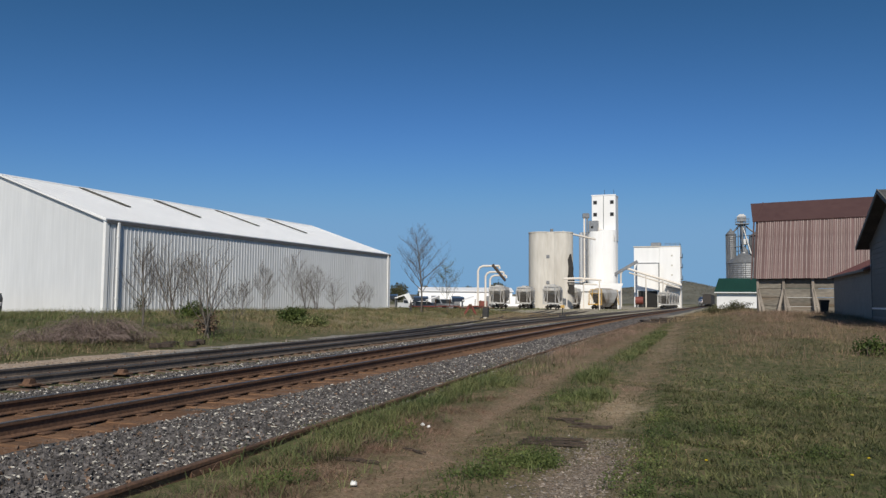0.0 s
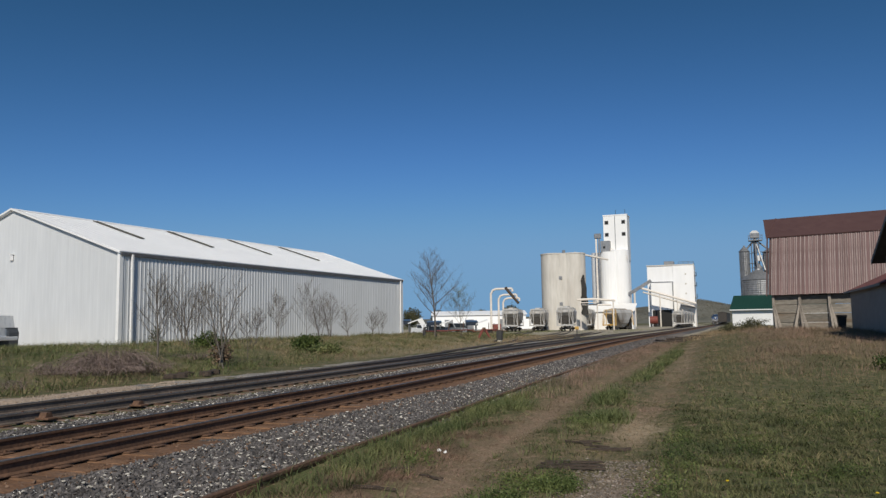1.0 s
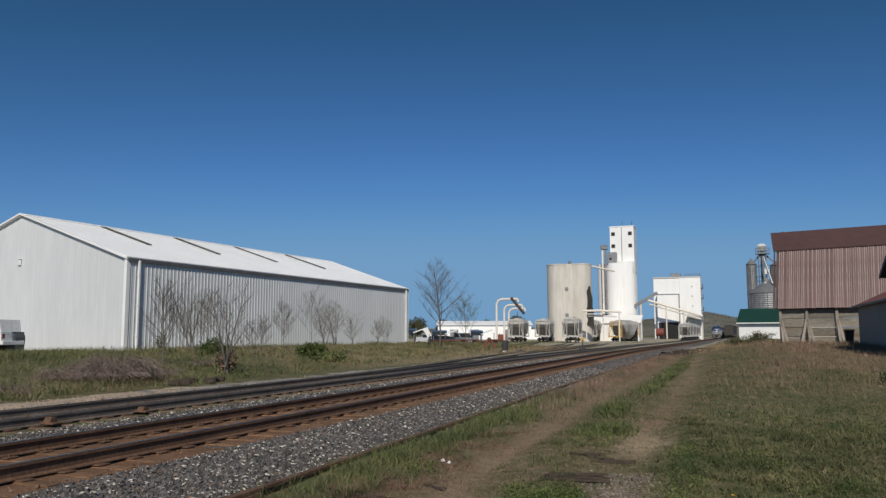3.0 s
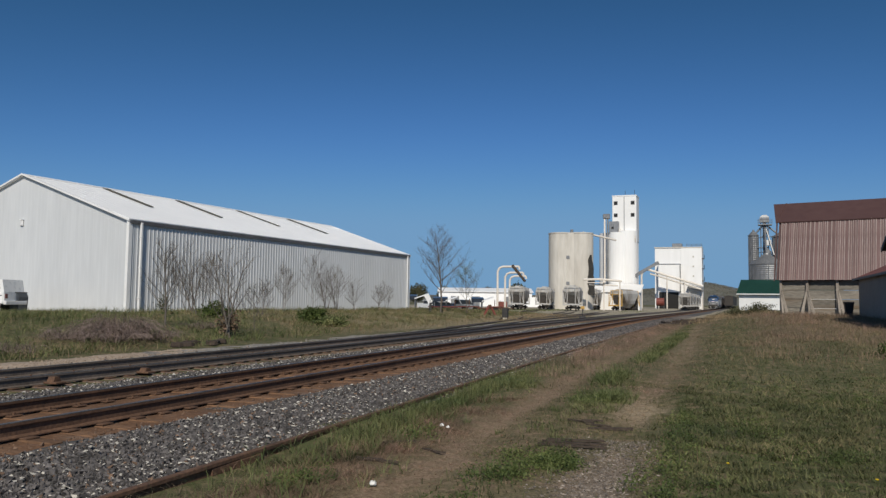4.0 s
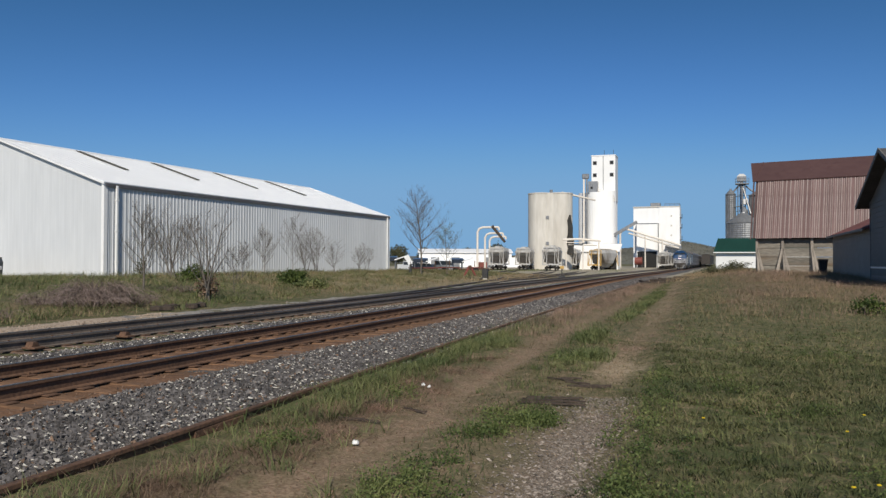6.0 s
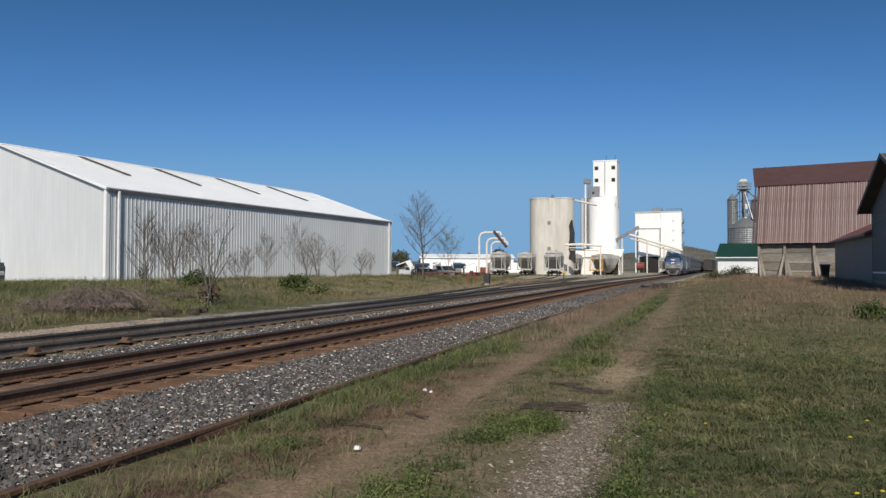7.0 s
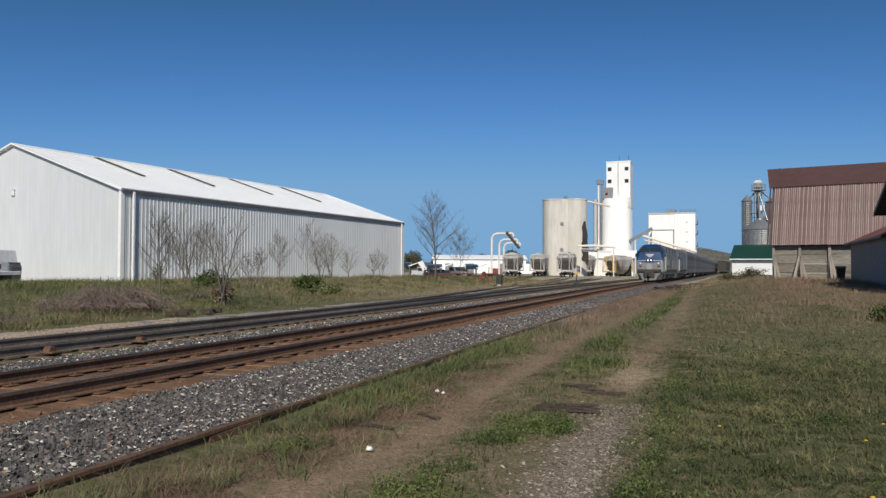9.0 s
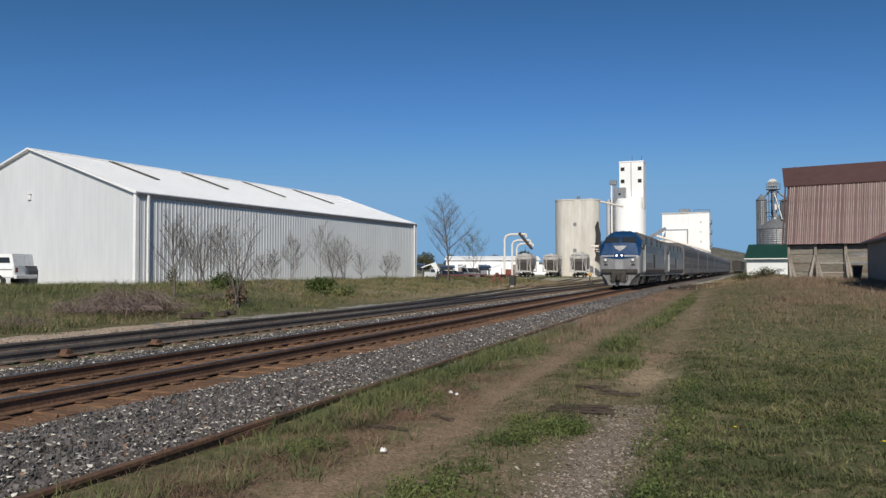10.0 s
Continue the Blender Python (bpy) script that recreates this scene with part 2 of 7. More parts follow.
M_UNDER = surf("grimy_underframe", (0.030, 0.028, 0.026), (0.075, 0.066, 0.058), 7, 0.8, 0.2, 0.2, 0.25)
M_PLOW = surf("scuffed_pilot_steel", (0.12, 0.12, 0.122), (0.21, 0.21, 0.21), 6, 0.6, 0.3, 0.1, 0.2)
M_GLASS = glassy("dark_glass")
M_LAMP = glow("lit_headlight", (1.0, 0.80, 0.76), 3.0)
M_LENS = surf("unlit_lens", (0.65, 0.65, 0.66), (0.75, 0.75, 0.75), 6, 0.2, 0, 0, 0.05)
M_HOPPER = surf("grey_hopper_paint", (0.42, 0.412, 0.40), (0.53, 0.522, 0.51), 3, 0.7, 0, 0.1, 0.15, dirt=(0.20, 0.175, 0.15), dirt_at=0.56)
M_YELLOW = surf("ochre_yellow_paint", (0.48, 0.29, 0.07), (0.58, 0.37, 0.12), 4, 0.6, 0, 0.05, 0.15)
M_BROWNCAR = surf("dark_brown_freight_paint", (0.032, 0.028, 0.026), (0.058, 0.050, 0.045), 3, 0.8, 0, 0.1, 0.2)
M_RED = surf("red_paint", (0.14, 0.030, 0.022), (0.21, 0.052, 0.038), 6, 0.6, 0, 0.05, 0.15)
M_VEHW = surf("white_car_paint", (0.76, 0.77, 0.78), (0.82, 0.82, 0.82), 3, 0.3, 0, 0.0, 0.03)
M_VEHB = surf("dark_blue_car_paint", (0.025, 0.035, 0.055), (0.04, 0.05, 0.07), 3, 0.3, 0.2, 0, 0.05)
M_VEHS = surf("silver_car_paint", (0.34, 0.36, 0.39), (0.40, 0.42, 0.44), 3, 0.3, 0.4, 0, 0.05)
M_RUBBER = surf("tyre_rubber", (0.018, 0.018, 0.018), (0.03, 0.03, 0.03), 9, 0.85, 0, 0.1, 0.1)
M_DUMP = surf("dark_blue_dumpster", (0.035, 0.045, 0.06), (0.06, 0.07, 0.085), 4, 0.6, 0.1, 0.1, 0.15)
M_BLACKP = surf("black_plastic", (0.016, 0.017, 0.018), (0.03, 0.03, 0.03), 7, 0.55, 0, 0.05, 0.1)
# hill and far woods: the distance haze is mixed into their colours
M_HILL = surf("hazed_wooded_hill", (0.10, 0.105, 0.09), (0.15, 0.145, 0.12), 0.25, 1.0, 0, 0.0, 0.3)
M_HAZEWOOD = leafy("hazed_far_bare_woods", (0.13, 0.135, 0.115), (0.16, 0.16, 0.135), 0.9, 0.1)
M_FARTREE = leafy("far_tree_leaves", (0.055, 0.066, 0.034), (0.105, 0.105, 0.062), 0.8, 0.1)
M_ROTWOOD = surf("rotten_wood", (0.035, 0.026, 0.020), (0.085, 0.062, 0.048), 12, 0.95, 0, 0.6, 0.2, (1, 8, 8))
M_LITTER = surf("white_litter", (0.66, 0.66, 0.65), (0.76, 0.76, 0.75), 9, 0.6, 0, 0.1, 0.03)
M_FLOWER = leafy("yellow_petals", (0.75, 0.55, 0.02), (0.85, 0.65, 0.05), 0.6)


def ground_material():
    """Soil, thatch, gravel and turf laid out by slow noise and by the wheel tracks of the lane."""
    m = bpy.data.materials.new("rough_field_ground")
    m.use_nodes = True
    nt = m.node_tree
    N, L = nt.nodes, nt.links
    b = N["Principled BSDF"]
    co = N.new("ShaderNodeTexCoord")

    def noise_at(scale, detail=6, lo=0.35, hi=0.65):
        n = N.new("ShaderNodeTexNoise")
        n.inputs["Scale"].default_value, n.inputs["Detail"].default_value = scale, detail
        L.new(co.outputs["Object"], n.inputs[0])
        r = N.new("ShaderNodeMapRange")
        r.inputs[1].default_value, r.inputs[2].default_value = lo, hi
        L.new(n.outputs[0], r.inputs[0])
        return r.outputs[0]

    def blend(f, a, c):
        x = N.new("ShaderNodeMix")
        x.data_type = "RGBA"
        L.new(f, x.inputs[0])
        for s, v in ((6, a), (7, c)):
            if isinstance(v, tuple):
                x.inputs[s].default_value = (*v, 1)
            else:
                L.new(v, x.inputs[s])
        return x.outputs[2]

    def math2(op, a, c):
        x = N.new("ShaderNodeMath")
        x.operation = op
        x.use_clamp = True
        for s, v in ((0, a), (1, c)):
            if isinstance(v, (int, float)):
                x.inputs[s].default_value = v
            else:
                L.new(v, x.inputs[s])
        return x.outputs[0]

    def layer(name):
        a = N.new("ShaderNodeAttribute")
        a.attribute_name = name
        return a.outputs["Fac"]

    fine, mid, slow = noise_at(30), noise_at(5), noise_at(0.5, 4)
    turf = blend(fine, (0.042, 0.058, 0.022), (0.100, 0.108, 0.048))
    thatch = blend(fine, (0.16, 0.125, 0.075), (0.29, 0.23, 0.145))
    field = blend(math2("MULTIPLY", math2("MULTIPLY", slow, mid), 0.7), turf, thatch)
    soil = blend(fine, (0.175, 0.120, 0.082), (0.32, 0.235, 0.165))
    grit = blend(noise_at(70, 3, 0.42, 0.6), (0.120, 0.090, 0.070), (0.27, 0.225, 0.185))
    bare = blend(layer("grit"), soil, grit)
    wobble = N.new("ShaderNodeMath")
    wobble.operation = "SUBTRACT"
    wobble.inputs[1].default_value = 0.5
    L.new(mid, wobble.inputs[0])
    edge = math2("ADD", layer("lane"), math2("MULTIPLY", wobble.outputs[0], 0.9))
    col = blend(edge, field, bare)
    russet = blend(fine, (0.135, 0.094, 0.066), (0.25, 0.182, 0.130))
    straw = blend(fine, (0.26, 0.205, 0.135), (0.46, 0.385, 0.275))
    col = blend(math2("MULTIPLY", layer("russet"), math2("ADD", mid, 0.35)), col, russet)
    col = blend(math2("MULTIPLY", layer("straw"), math2("ADD", mid, 0.3)), col, straw)
    col = blend(layer("yard"), col, blend(mid, (0.26, 0.235, 0.18), (0.40, 0.36, 0.29)))
    L.new(col, b.inputs["Base Color"])
    b.inputs["Roughness"].default_value = 0.95
    b.inputs["Specular IOR Level"].default_value = 0.15
    bp = N.new("ShaderNodeBump")
    bp.inputs["Strength"].default_value, bp.inputs["Distance"].default_value = 0.22, 0.012
    L.new(noise_at(85, 4, 0.3, 0.7), bp.inputs["Height"])
    L.new(bp.outputs[0], b.inputs["Normal"])
    return m


M_GROUND = ground_material()

# ---------------------------------------------------------------- mesh helpers


def mesh_of(name, bm, materials, smooth=False):
    me = bpy.data.meshes.new(name)
    bmesh.ops.recalc_face_normals(bm, faces=bm.faces)
    bm.to_mesh(me)
    bm.free()
    for m in (materials if isinstance(materials, (list, tuple)) else [materials]):
        me.materials.append(m)
    if smooth:
        me.shade_smooth()
    return me


def part(name, bm, material, parent, label="", smooth=False):
    ob = new(name, mesh_of(name, bm, material, smooth))
    ob.parent = parent
    return tagged(ob, label)


def part_mesh(name, me, parent, m=None, label=""):
    ob = new(name, me)
    ob.parent = parent
    if m is not None:
        ob.matrix_basis = m
    return tagged(ob, label)


def thing(name, at, label, category, group="", kind=""):
    ob = new(name)
    ob.matrix_basis = at if isinstance(at, Matrix) else Matrix.Translation(at)
    return tagged(ob, label, category, group, kind)


def box(bm, x0, x1, y0, y1, z0, z1, bevel=0.0, m=None):
    mat = Matrix.Translation(((x0 + x1) / 2, (y0 + y1) / 2, (z0 + z1) / 2)) @ Matrix.Diagonal((x1 - x0, y1 - y0, z1 - z0, 1))
    made = bmesh.ops.create_cube(bm, size=1, matrix=(m @ mat) if m is not None else mat)["verts"]
    if bevel:
        edges = {e for v in made for e in v.link_edges}
        bmesh.ops.bevel(bm, geom=list(edges), offset=bevel, segments=1, affect="EDGES")
    return bm


def new_box(*a, **k):
    return box(bmesh.new(), *a, **k)


def tube(bm, a, b, r, r2=None, seg=8):
    a, b = Vector(a), Vector(b)
    d = b - a
    m = Matrix.Translation((a + b) / 2) @ d.to_track_quat("Z", "Y").to_matrix().to_4x4()
    bmesh.ops.create_cone(bm, cap_ends=True, segments=seg, radius1=r, radius2=r if r2 is None else r2, depth=d.length, matrix=m)
    return bm


def new_tube(*a, **k):
    return tube(bmesh.new(), *a, **k)


def pipe(bm, pts, r, seg=8):
    for a, b in zip(pts, pts[1:]):
        tube(bm, a, b, r, seg=seg)
    for p in pts[1:-1]:
        bmesh.ops.create_icosphere(bm, subdivisions=1, radius=r * 1.04, matrix=Matrix.Translation(p))
    return bm


def prism(bm, profile, axis, a, b):
    """A closed outline (u, v) carried from a to b along x or y; v is up."""
    def at(u, v, s):
        return (s, u, v) if axis == "x" else (u, s, v)
    f = [bm.verts.new(at(u, v, a)) for u, v in profile]
    g = [bm.verts.new(at(u, v, b)) for u, v in profile]
    n = len(profile)
    for i in range(n):
        bm.faces.new((f[i], f[(i + 1) % n], g[(i + 1) % n], g[i]))
    bm.faces.new(f)
    bm.faces.new(g[::-1])
    return bm


def loft(bm, rings, closed=True):
    """Skin through rings of equal count; the ends are capped."""
    rows = [[bm.verts.new(p) for p in r] for r in rings]
    n = len(rings[0])
    for r, s in zip(rows, rows[1:]):
        for i in range(n):
            bm.faces.new((r[i], r[(i + 1) % n], s[(i + 1) % n], s[i]))
    if closed:
        bm.faces.new(rows[0])
        bm.faces.new(rows[-1][::-1])
    return bm


def slab(bm, corners, thick):
    """A sheet through four corners, thickened along its normal."""
    c = [Vector(p) for p in corners]
    n = (c[1] - c[0]).cross(c[2] - c[0]).normalized() * thick
    f = [bm.verts.new(p) for p in c]
    g = [bm.verts.new(p - n) for p in c]
    bm.faces.new(f)
    bm.faces.new(g[::-1])
    for i in range(len(c)):
        bm.faces.new((f[i], g[i], g[(i + 1) % len(c)], f[(i + 1) % len(c)]))
    return bm


def raw_mesh(name, verts, faces, material):
    """A mesh from arrays: faces are (n, k) vertex numbers."""
    me = bpy.data.meshes.new(name)
    me.vertices.add(len(verts))
    me.vertices.foreach_set("co", np.asarray(verts, dtype=np.float32).ravel())
    k = faces.shape[1]
    me.loops.add(faces.size)
    me.loops.foreach_set("vertex_index", faces.astype(np.int32).ravel())
    me.polygons.add(len(faces))
    me.polygons.foreach_set("loop_start", np.arange(0, faces.size, k, dtype=np.int32))
    me.update(calc_edges=True)
    me.materials.append(material)
    return me


def smoothstep(a, b, x):
    t = np.clip((x - a) / (b - a), 0, 1)
    return t * t * (3 - 2 * t)


# ---------------------------------------------------------------- plan
RAIL_Z = 0.29
TRACK_Y = [-60, 0, 20, 40, 60, 80, 110, 160, 230, 320, 400, 900]
TRACK_X = [-8.0, -8.05, -8.12, -8.50, -8.95, -9.05, -8.6, -8.1, -7.4, -6.75, -6.1, -2.0]
# passing siding and the lead that leaves it towards the yard
SIDE_Y = [-60, 0, 20, 32, 60, 110, 200, 300]
SIDE_X = [-12.6, -12.62, -12.75, -13.0, -13.6, -13.6, -12.4, -11.5]
SPUR_Y = [40, 46, 54.5, 64.5, 84, 107, 140, 176]
SPUR_X = [-14.3, -15.3, -16.3, -16.9, -18.0, -19.2, -21.8, -25.0]
BACK_Y = [62, 70, 82, 95, 115, 142, 170]
BACK_X = [-17.5, -19.6, -22.6, -25.9, -30.6, -35.4, -38.5]
LEAD_Y = [18, 26, 34, 44, 56, 75, 100, 138, 175]
LEAD_X = [-12.75, -13.0, -13.6, -14.6, -16.2, -18.9, -22.4, -27.6, -32.5]


def along(ys, xs, y):
    """x of a gently bent line at y."""
    t = np.interp(y, ys, xs)
    w = 7.0
    return float((t * 2 + np.interp(y - w, ys, xs) + np.interp(y + w, ys, xs)) / 4)


def track_x(y):
    return along(TRACK_Y, TRACK_X, y)


# the disused rail along the ballast
EDGE_Y = [-20, 3, 7, 12.7, 14.6, 25, 40, 55, 68, 74]
EDGE_X = [-4.58, -4.6, -4.61, -4.85, -4.95, -5.15, -5.4, -5.6, -5.2, -4.2]


def near_lane_x(y):
    """Middle of the gravelled wheel track."""
    return np.interp(y, [0, 5.4, 8, 12, 20, 30, 40, 60], [-1.08, -1.13, -1.27, -1.5, -1.56, -1.75, -2.05, -2.7]) + 0.05 * np.sin(y * 1.7) + 0.03 * np.sin(y * 4.1)


def far_lane_x(y):
    """Middle of the bare earth wheel track."""
    return np.interp(y, [0, 5.3, 7.3, 12, 17.5, 30, 60], [-3.0, -3.0, -2.92, -3.2, -3.5, -3.5, -3.9]) + 0.06 * np.sin(y * 1.1)


def gz(x, y):
    """Height of the ground; x and y may be arrays."""
    x, y = np.asarray(x, float), np.asarray(y, float)
    left = 0.1 * (1 - smoothstep(60, 85, y)) + 0.68 * smoothstep(-16.5, -27, x) * (1 - smoothstep(76, 106, y))
    field = 0.95 * smoothstep(14, 66, y) * smoothstep(-5.0, 3.0, x)
    far = 0.2 * smoothstep(118, 140, y) * smoothstep(-12.5, -15, x)
    base = np.where(x < -15, left, 0.0)
    base = np.where((x >= -15) & (x < -14), 0.1 * (-14 - x) * (1 - smoothstep(60, 85, y)), base)
    mound = 0.22 * np.exp(-((x + 18.6) / 1.5) ** 2 - ((y - 18.9) / 2.2) ** 2) + 0.10 * np.sin(x * 0.9 + np.sin(y * 0.5)) * np.sin(y * 0.8 + 0.4 * x) * smoothstep(-17, -19, x) * (1 - smoothstep(-29, -32, x)) * (1 - smoothstep(70, 80, y))
    base = base + mound
    bumps = 0.03 * np.sin(x * 1.7 + 0.6 * np.sin(y * 0.9)) * np.sin(y * 1.1 + 0.7) * smoothstep(-6.5, -4.5, x)
    ruts = -0.05 * np.exp(-((x - near_lane_x(y)) / 0.34) ** 2) - 0.05 * np.exp(-((x - far_lane_x(y)) / 0.38) ** 2)
    return base + np.maximum(field, far) + bumps + ruts * (1 - smoothstep(40, 60, y))


def on_ground(x, y, dz=0.0):
    return Vector((x, y, float(gz(x, y)) + dz))

# ---------------------------------------------------------------- ground


def build_ground():
    xs = np.unique(np.concatenate([np.linspace(-900, -60, 22), np.linspace(-60, -18, 43), np.linspace(-18, 8, 131), np.linspace(8, 40, 33), np.linspace(40, 900, 24)]))
    ys = np.unique(np.concatenate([np.linspace(-300, -6, 12), np.linspace(-6, 30, 145), np.linspace(30, 90, 81), np.linspace(90, 300, 40), np.linspace(300, 3000, 20)]))
    X, Y = np.meshgrid(xs, ys)
    Z = gz(X, Y)
    verts = np.stack([X.ravel(), Y.ravel(), Z.ravel()], 1)
    nx, ny = len(xs), len(ys)
    i = (np.arange(ny - 1)[:, None] * nx + np.arange(nx - 1)[None]).ravel()
    me = raw_mesh("ground", verts, np.stack([i, i + 1, i + nx + 1, i + nx], 1), M_GROUND)
    x, y = verts[:, 0], verts[:, 1]
    near_w = 0.42 - 0.14 * smoothstep(8, 10, y) + 0.10 * smoothstep(20, 34, y)
    near_lane = np.exp(-((x - near_lane_x(y)) / near_w) ** 2) * (1 - 0.6 * smoothstep(8.0, 9.0, y) * (1 - smoothstep(10.6, 11.5, y))) * (1 - 0.55 * smoothstep(14, 18, y))
    far_lane = 0.85 * np.exp(-((x - far_lane_x(y)) / 0.34) ** 2) * (1 - 0.35 * smoothstep(16, 26, y))
    lane = np.maximum(near_lane, far_lane) * (1 - 0.6 * smoothstep(45, 80, y)) * smoothstep(-20, -6, y)
    lane = np.maximum(lane, 0.42 * np.exp(-((x + 2.4) / 1.4) ** 2) * (1 - smoothstep(10, 15, y)))
    lane = np.maximum(lane, np.exp(-((y - 74 + 0.4 * (x + 5)) / 3.5) ** 2) * smoothstep(-16, -8, x) * (1 - smoothstep(-1, 4, x)))
    grit = near_lane * (1 - smoothstep(7.8, 9.4, y))
    straw = 1.2 * np.exp(-((x - near_lane_x(y) - 0.02) / 0.30) ** 2 - ((y - 12.7) / 1.35) ** 2) + 0.25 * np.exp(-((x - near_lane_x(y)) / 0.36) ** 2) * smoothstep(17, 28, y) * (1 - smoothstep(52, 66, y))
    straw = straw + 0.55 * smoothstep(-15.5, -17.5, x) * smoothstep(28, 42, y) * (1 - smoothstep(90, 110, y))
    russet = np.maximum(smoothstep(24, 44, y) * (1 - smoothstep(66, 72, y)) * smoothstep(0.0, 2.5, x), 0.9 * np.exp(-((x + 19.0) / 1.7) ** 2 - ((y - 19.2) / 2.4) ** 2))
    russet = np.maximum(russet, 0.9 * np.exp(-((x + 3.75) / 0.45) ** 2) * (1 - smoothstep(10, 13, y)))
    russet = np.maximum(russet, 0.8 * smoothstep(-6.0, -5.2, x) * (1 - smoothstep(-4.2, -3.6, x)) * smoothstep(18, 26, y) * (1 - smoothstep(52, 64, y)))
    yard = smoothstep(78, 104, y) * smoothstep(-120, -95, x) * (1 - smoothstep(-5, -1, x)) * (1 - smoothstep(330, 420, y))
    yard = np.maximum(yard, 0.8 * smoothstep(52, 64, y) * smoothstep(-19, -17.5, x) * (1 - smoothstep(-15, -14, x)))
    yard = np.maximum(yard, 0.8 * (1 - smoothstep(-34, -31.5, x)) * smoothstep(-80, -60, x) * (1 - smoothstep(78, 86, y)) * smoothstep(0, 20, y))
    for name, v in (("lane", lane), ("grit", grit), ("russet", russet), ("straw", straw), ("yard", yard)):
        me.attributes.new(name, "FLOAT", "POINT").data.foreach_set("value", np.clip(v, 0, 1).astype(np.float32))
    me.shade_smooth()
    tagged(new("ground", me), "rough field with grass, bare soil and two worn wheel tracks", "ground", kind="structure")


build_ground()


def strip(name, offs, ys, xs, y0, y1, step, material, label, wav=0.0):
    """A long bed: offs is its cross-section (offset, z) along the line."""
    rng = np.random.default_rng(3)
    rows = []
    y = np.arange(y0, y1 + step, step)
    for v in y:
        c = along(ys, xs, v)
        rows.append([(c + o + (wav * rng.normal() if 0 < k < len(offs) - 1 else 0), v, z + (wav * 0.6 * rng.normal() if 0 < k < len(offs) - 1 else 0)) for k, (o, z) in enumerate(offs)])
    verts = np.array(rows).reshape(-1, 3)
    n, m = len(offs), len(y)
    i = (np.arange(m - 1)[:, None] * n + np.arange(n - 1)[None]).ravel()
    me = raw_mesh(name, verts, np.stack([i, i + 1, i + n + 1, i + n], 1), material)
    return tagged(new(name, me), label, "ground", kind="structure")


# ballast between and beside the tracks, the stained bed of the main track, the gravel drive
strip("ballast_bed", [(-8.0, -0.06), (-6.2, -0.03), (-4.5, -0.02), (-3.1, -0.01), (-2.6, 0.05), (-1.6, 0.075), (0, 0.06), (1.6, 0.085), (2.0, 0.08), (2.5, 0.05), (3.2, 0.0), (3.5, -0.06)], TRACK_Y, TRACK_X, -40, 420, 1.0, M_BALLAST, "grey crushed-stone ballast under the railway tracks")
strip("stained_bed", [(-1.6, 0.06), (-1.3, 0.088), (-0.75, 0.085), (0, 0.09), (0.75, 0.085), (1.3, 0.09), (1.65, 0.06)], TRACK_Y, TRACK_X, -40, 420, 0.5, M_RUSTBED, "rust-stained ballast between the rails of the main track", 0.012)
strip("dirt_shoulder", [(1.75, 0.04), (2.0, 0.10), (2.6, 0.065), (3.2, 0.0), (4.3, -0.06)], TRACK_Y, TRACK_X, 33, 110, 0.5, M_DIRT, "brown dirt over the ballast shoulder", 0.012)
strip("gravel_drive", [(-0.6, 0.06), (-0.4, 0.115), (0.0, 0.12), (0.35, 0.112), (0.6, 0.05)], [-60, 0, 20, 40, 70], [-14.9, -14.9, -15.2, -16.4, -19.5], -40, 19, 0.5, M_DRIVE, "pale gravel drive along the siding", 0.03)
strip("siding_shoulder", [(-0.55, 0.03), (-0.35, 0.105), (0.1, 0.11), (0.5, 0.04)], SIDE_Y, [x - 2.15 for x in SIDE_X], 16, 66, 0.5, M_SHOULDER, "pale grey gravel along the siding", 0.03)

# ---------------------------------------------------------------- tracks
RAIL_PROFILE = [(-0.07, 0), (0.07, 0), (0.07, 0.012), (0.012, 0.03), (0.012, 0.125), (0.036, 0.135), (0.036, 0.165), (0.028, 0.172), (-0.028, 0.172), (-0.036, 0.165), (-0.036, 0.135), (-0.012, 0.125), (-0.012, 0.03), (-0.07, 0.012)]


def rail_mesh(name, ys, xs, y0, y1, off, z, mats, step=4.0):
    """A rail bent along its line; the head's faces take the second material."""
    bm = bmesh.new()
    n = max(2, int(round((y1 - y0) / step)) + 1)
    rings = []
    for v in np.linspace(y0, y1, n):
        c = along(ys, xs, v)
        d = (along(ys, xs, v + 0.5) - along(ys, xs, v - 0.5))
        rings.append([(c + (off + u) / math.sqrt(1 + d * d), v - (off + u) * d, z - 0.172 + w) for u, w in RAIL_PROFILE])
    loft(bm, rings)
    bm.faces.ensure_lookup_table()
    if len(mats) > 1:
        for f in bm.faces:
            c = f.calc_center_median()
            if c.z > z - 0.008:
                f.material_index = 1
    return mesh_of(name, bm, mats)


def tie_mesh(name, length, material, seed):
    rng = random.Random(seed)
    bm = box(bmesh.new(), -length / 2, length / 2, -0.115, 0.115, -0.16, 0.0, 0.012)
    for v in bm.verts:
        v.co += Vector((rng.uniform(-0.02, 0.02), rng.uniform(-0.008, 0.008), rng.uniform(-0.008, 0.004)))
    return mesh_of(name, bm, material)


PLATE = mesh_of("tie_plate", box(box(bmesh.new(), -0.17, 0.17, -0.09, 0.09, 0, 0.016, 0.004), -0.11, -0.08, -0.03, 0.0, 0.01, 0.045), M_RUSTRAIL)


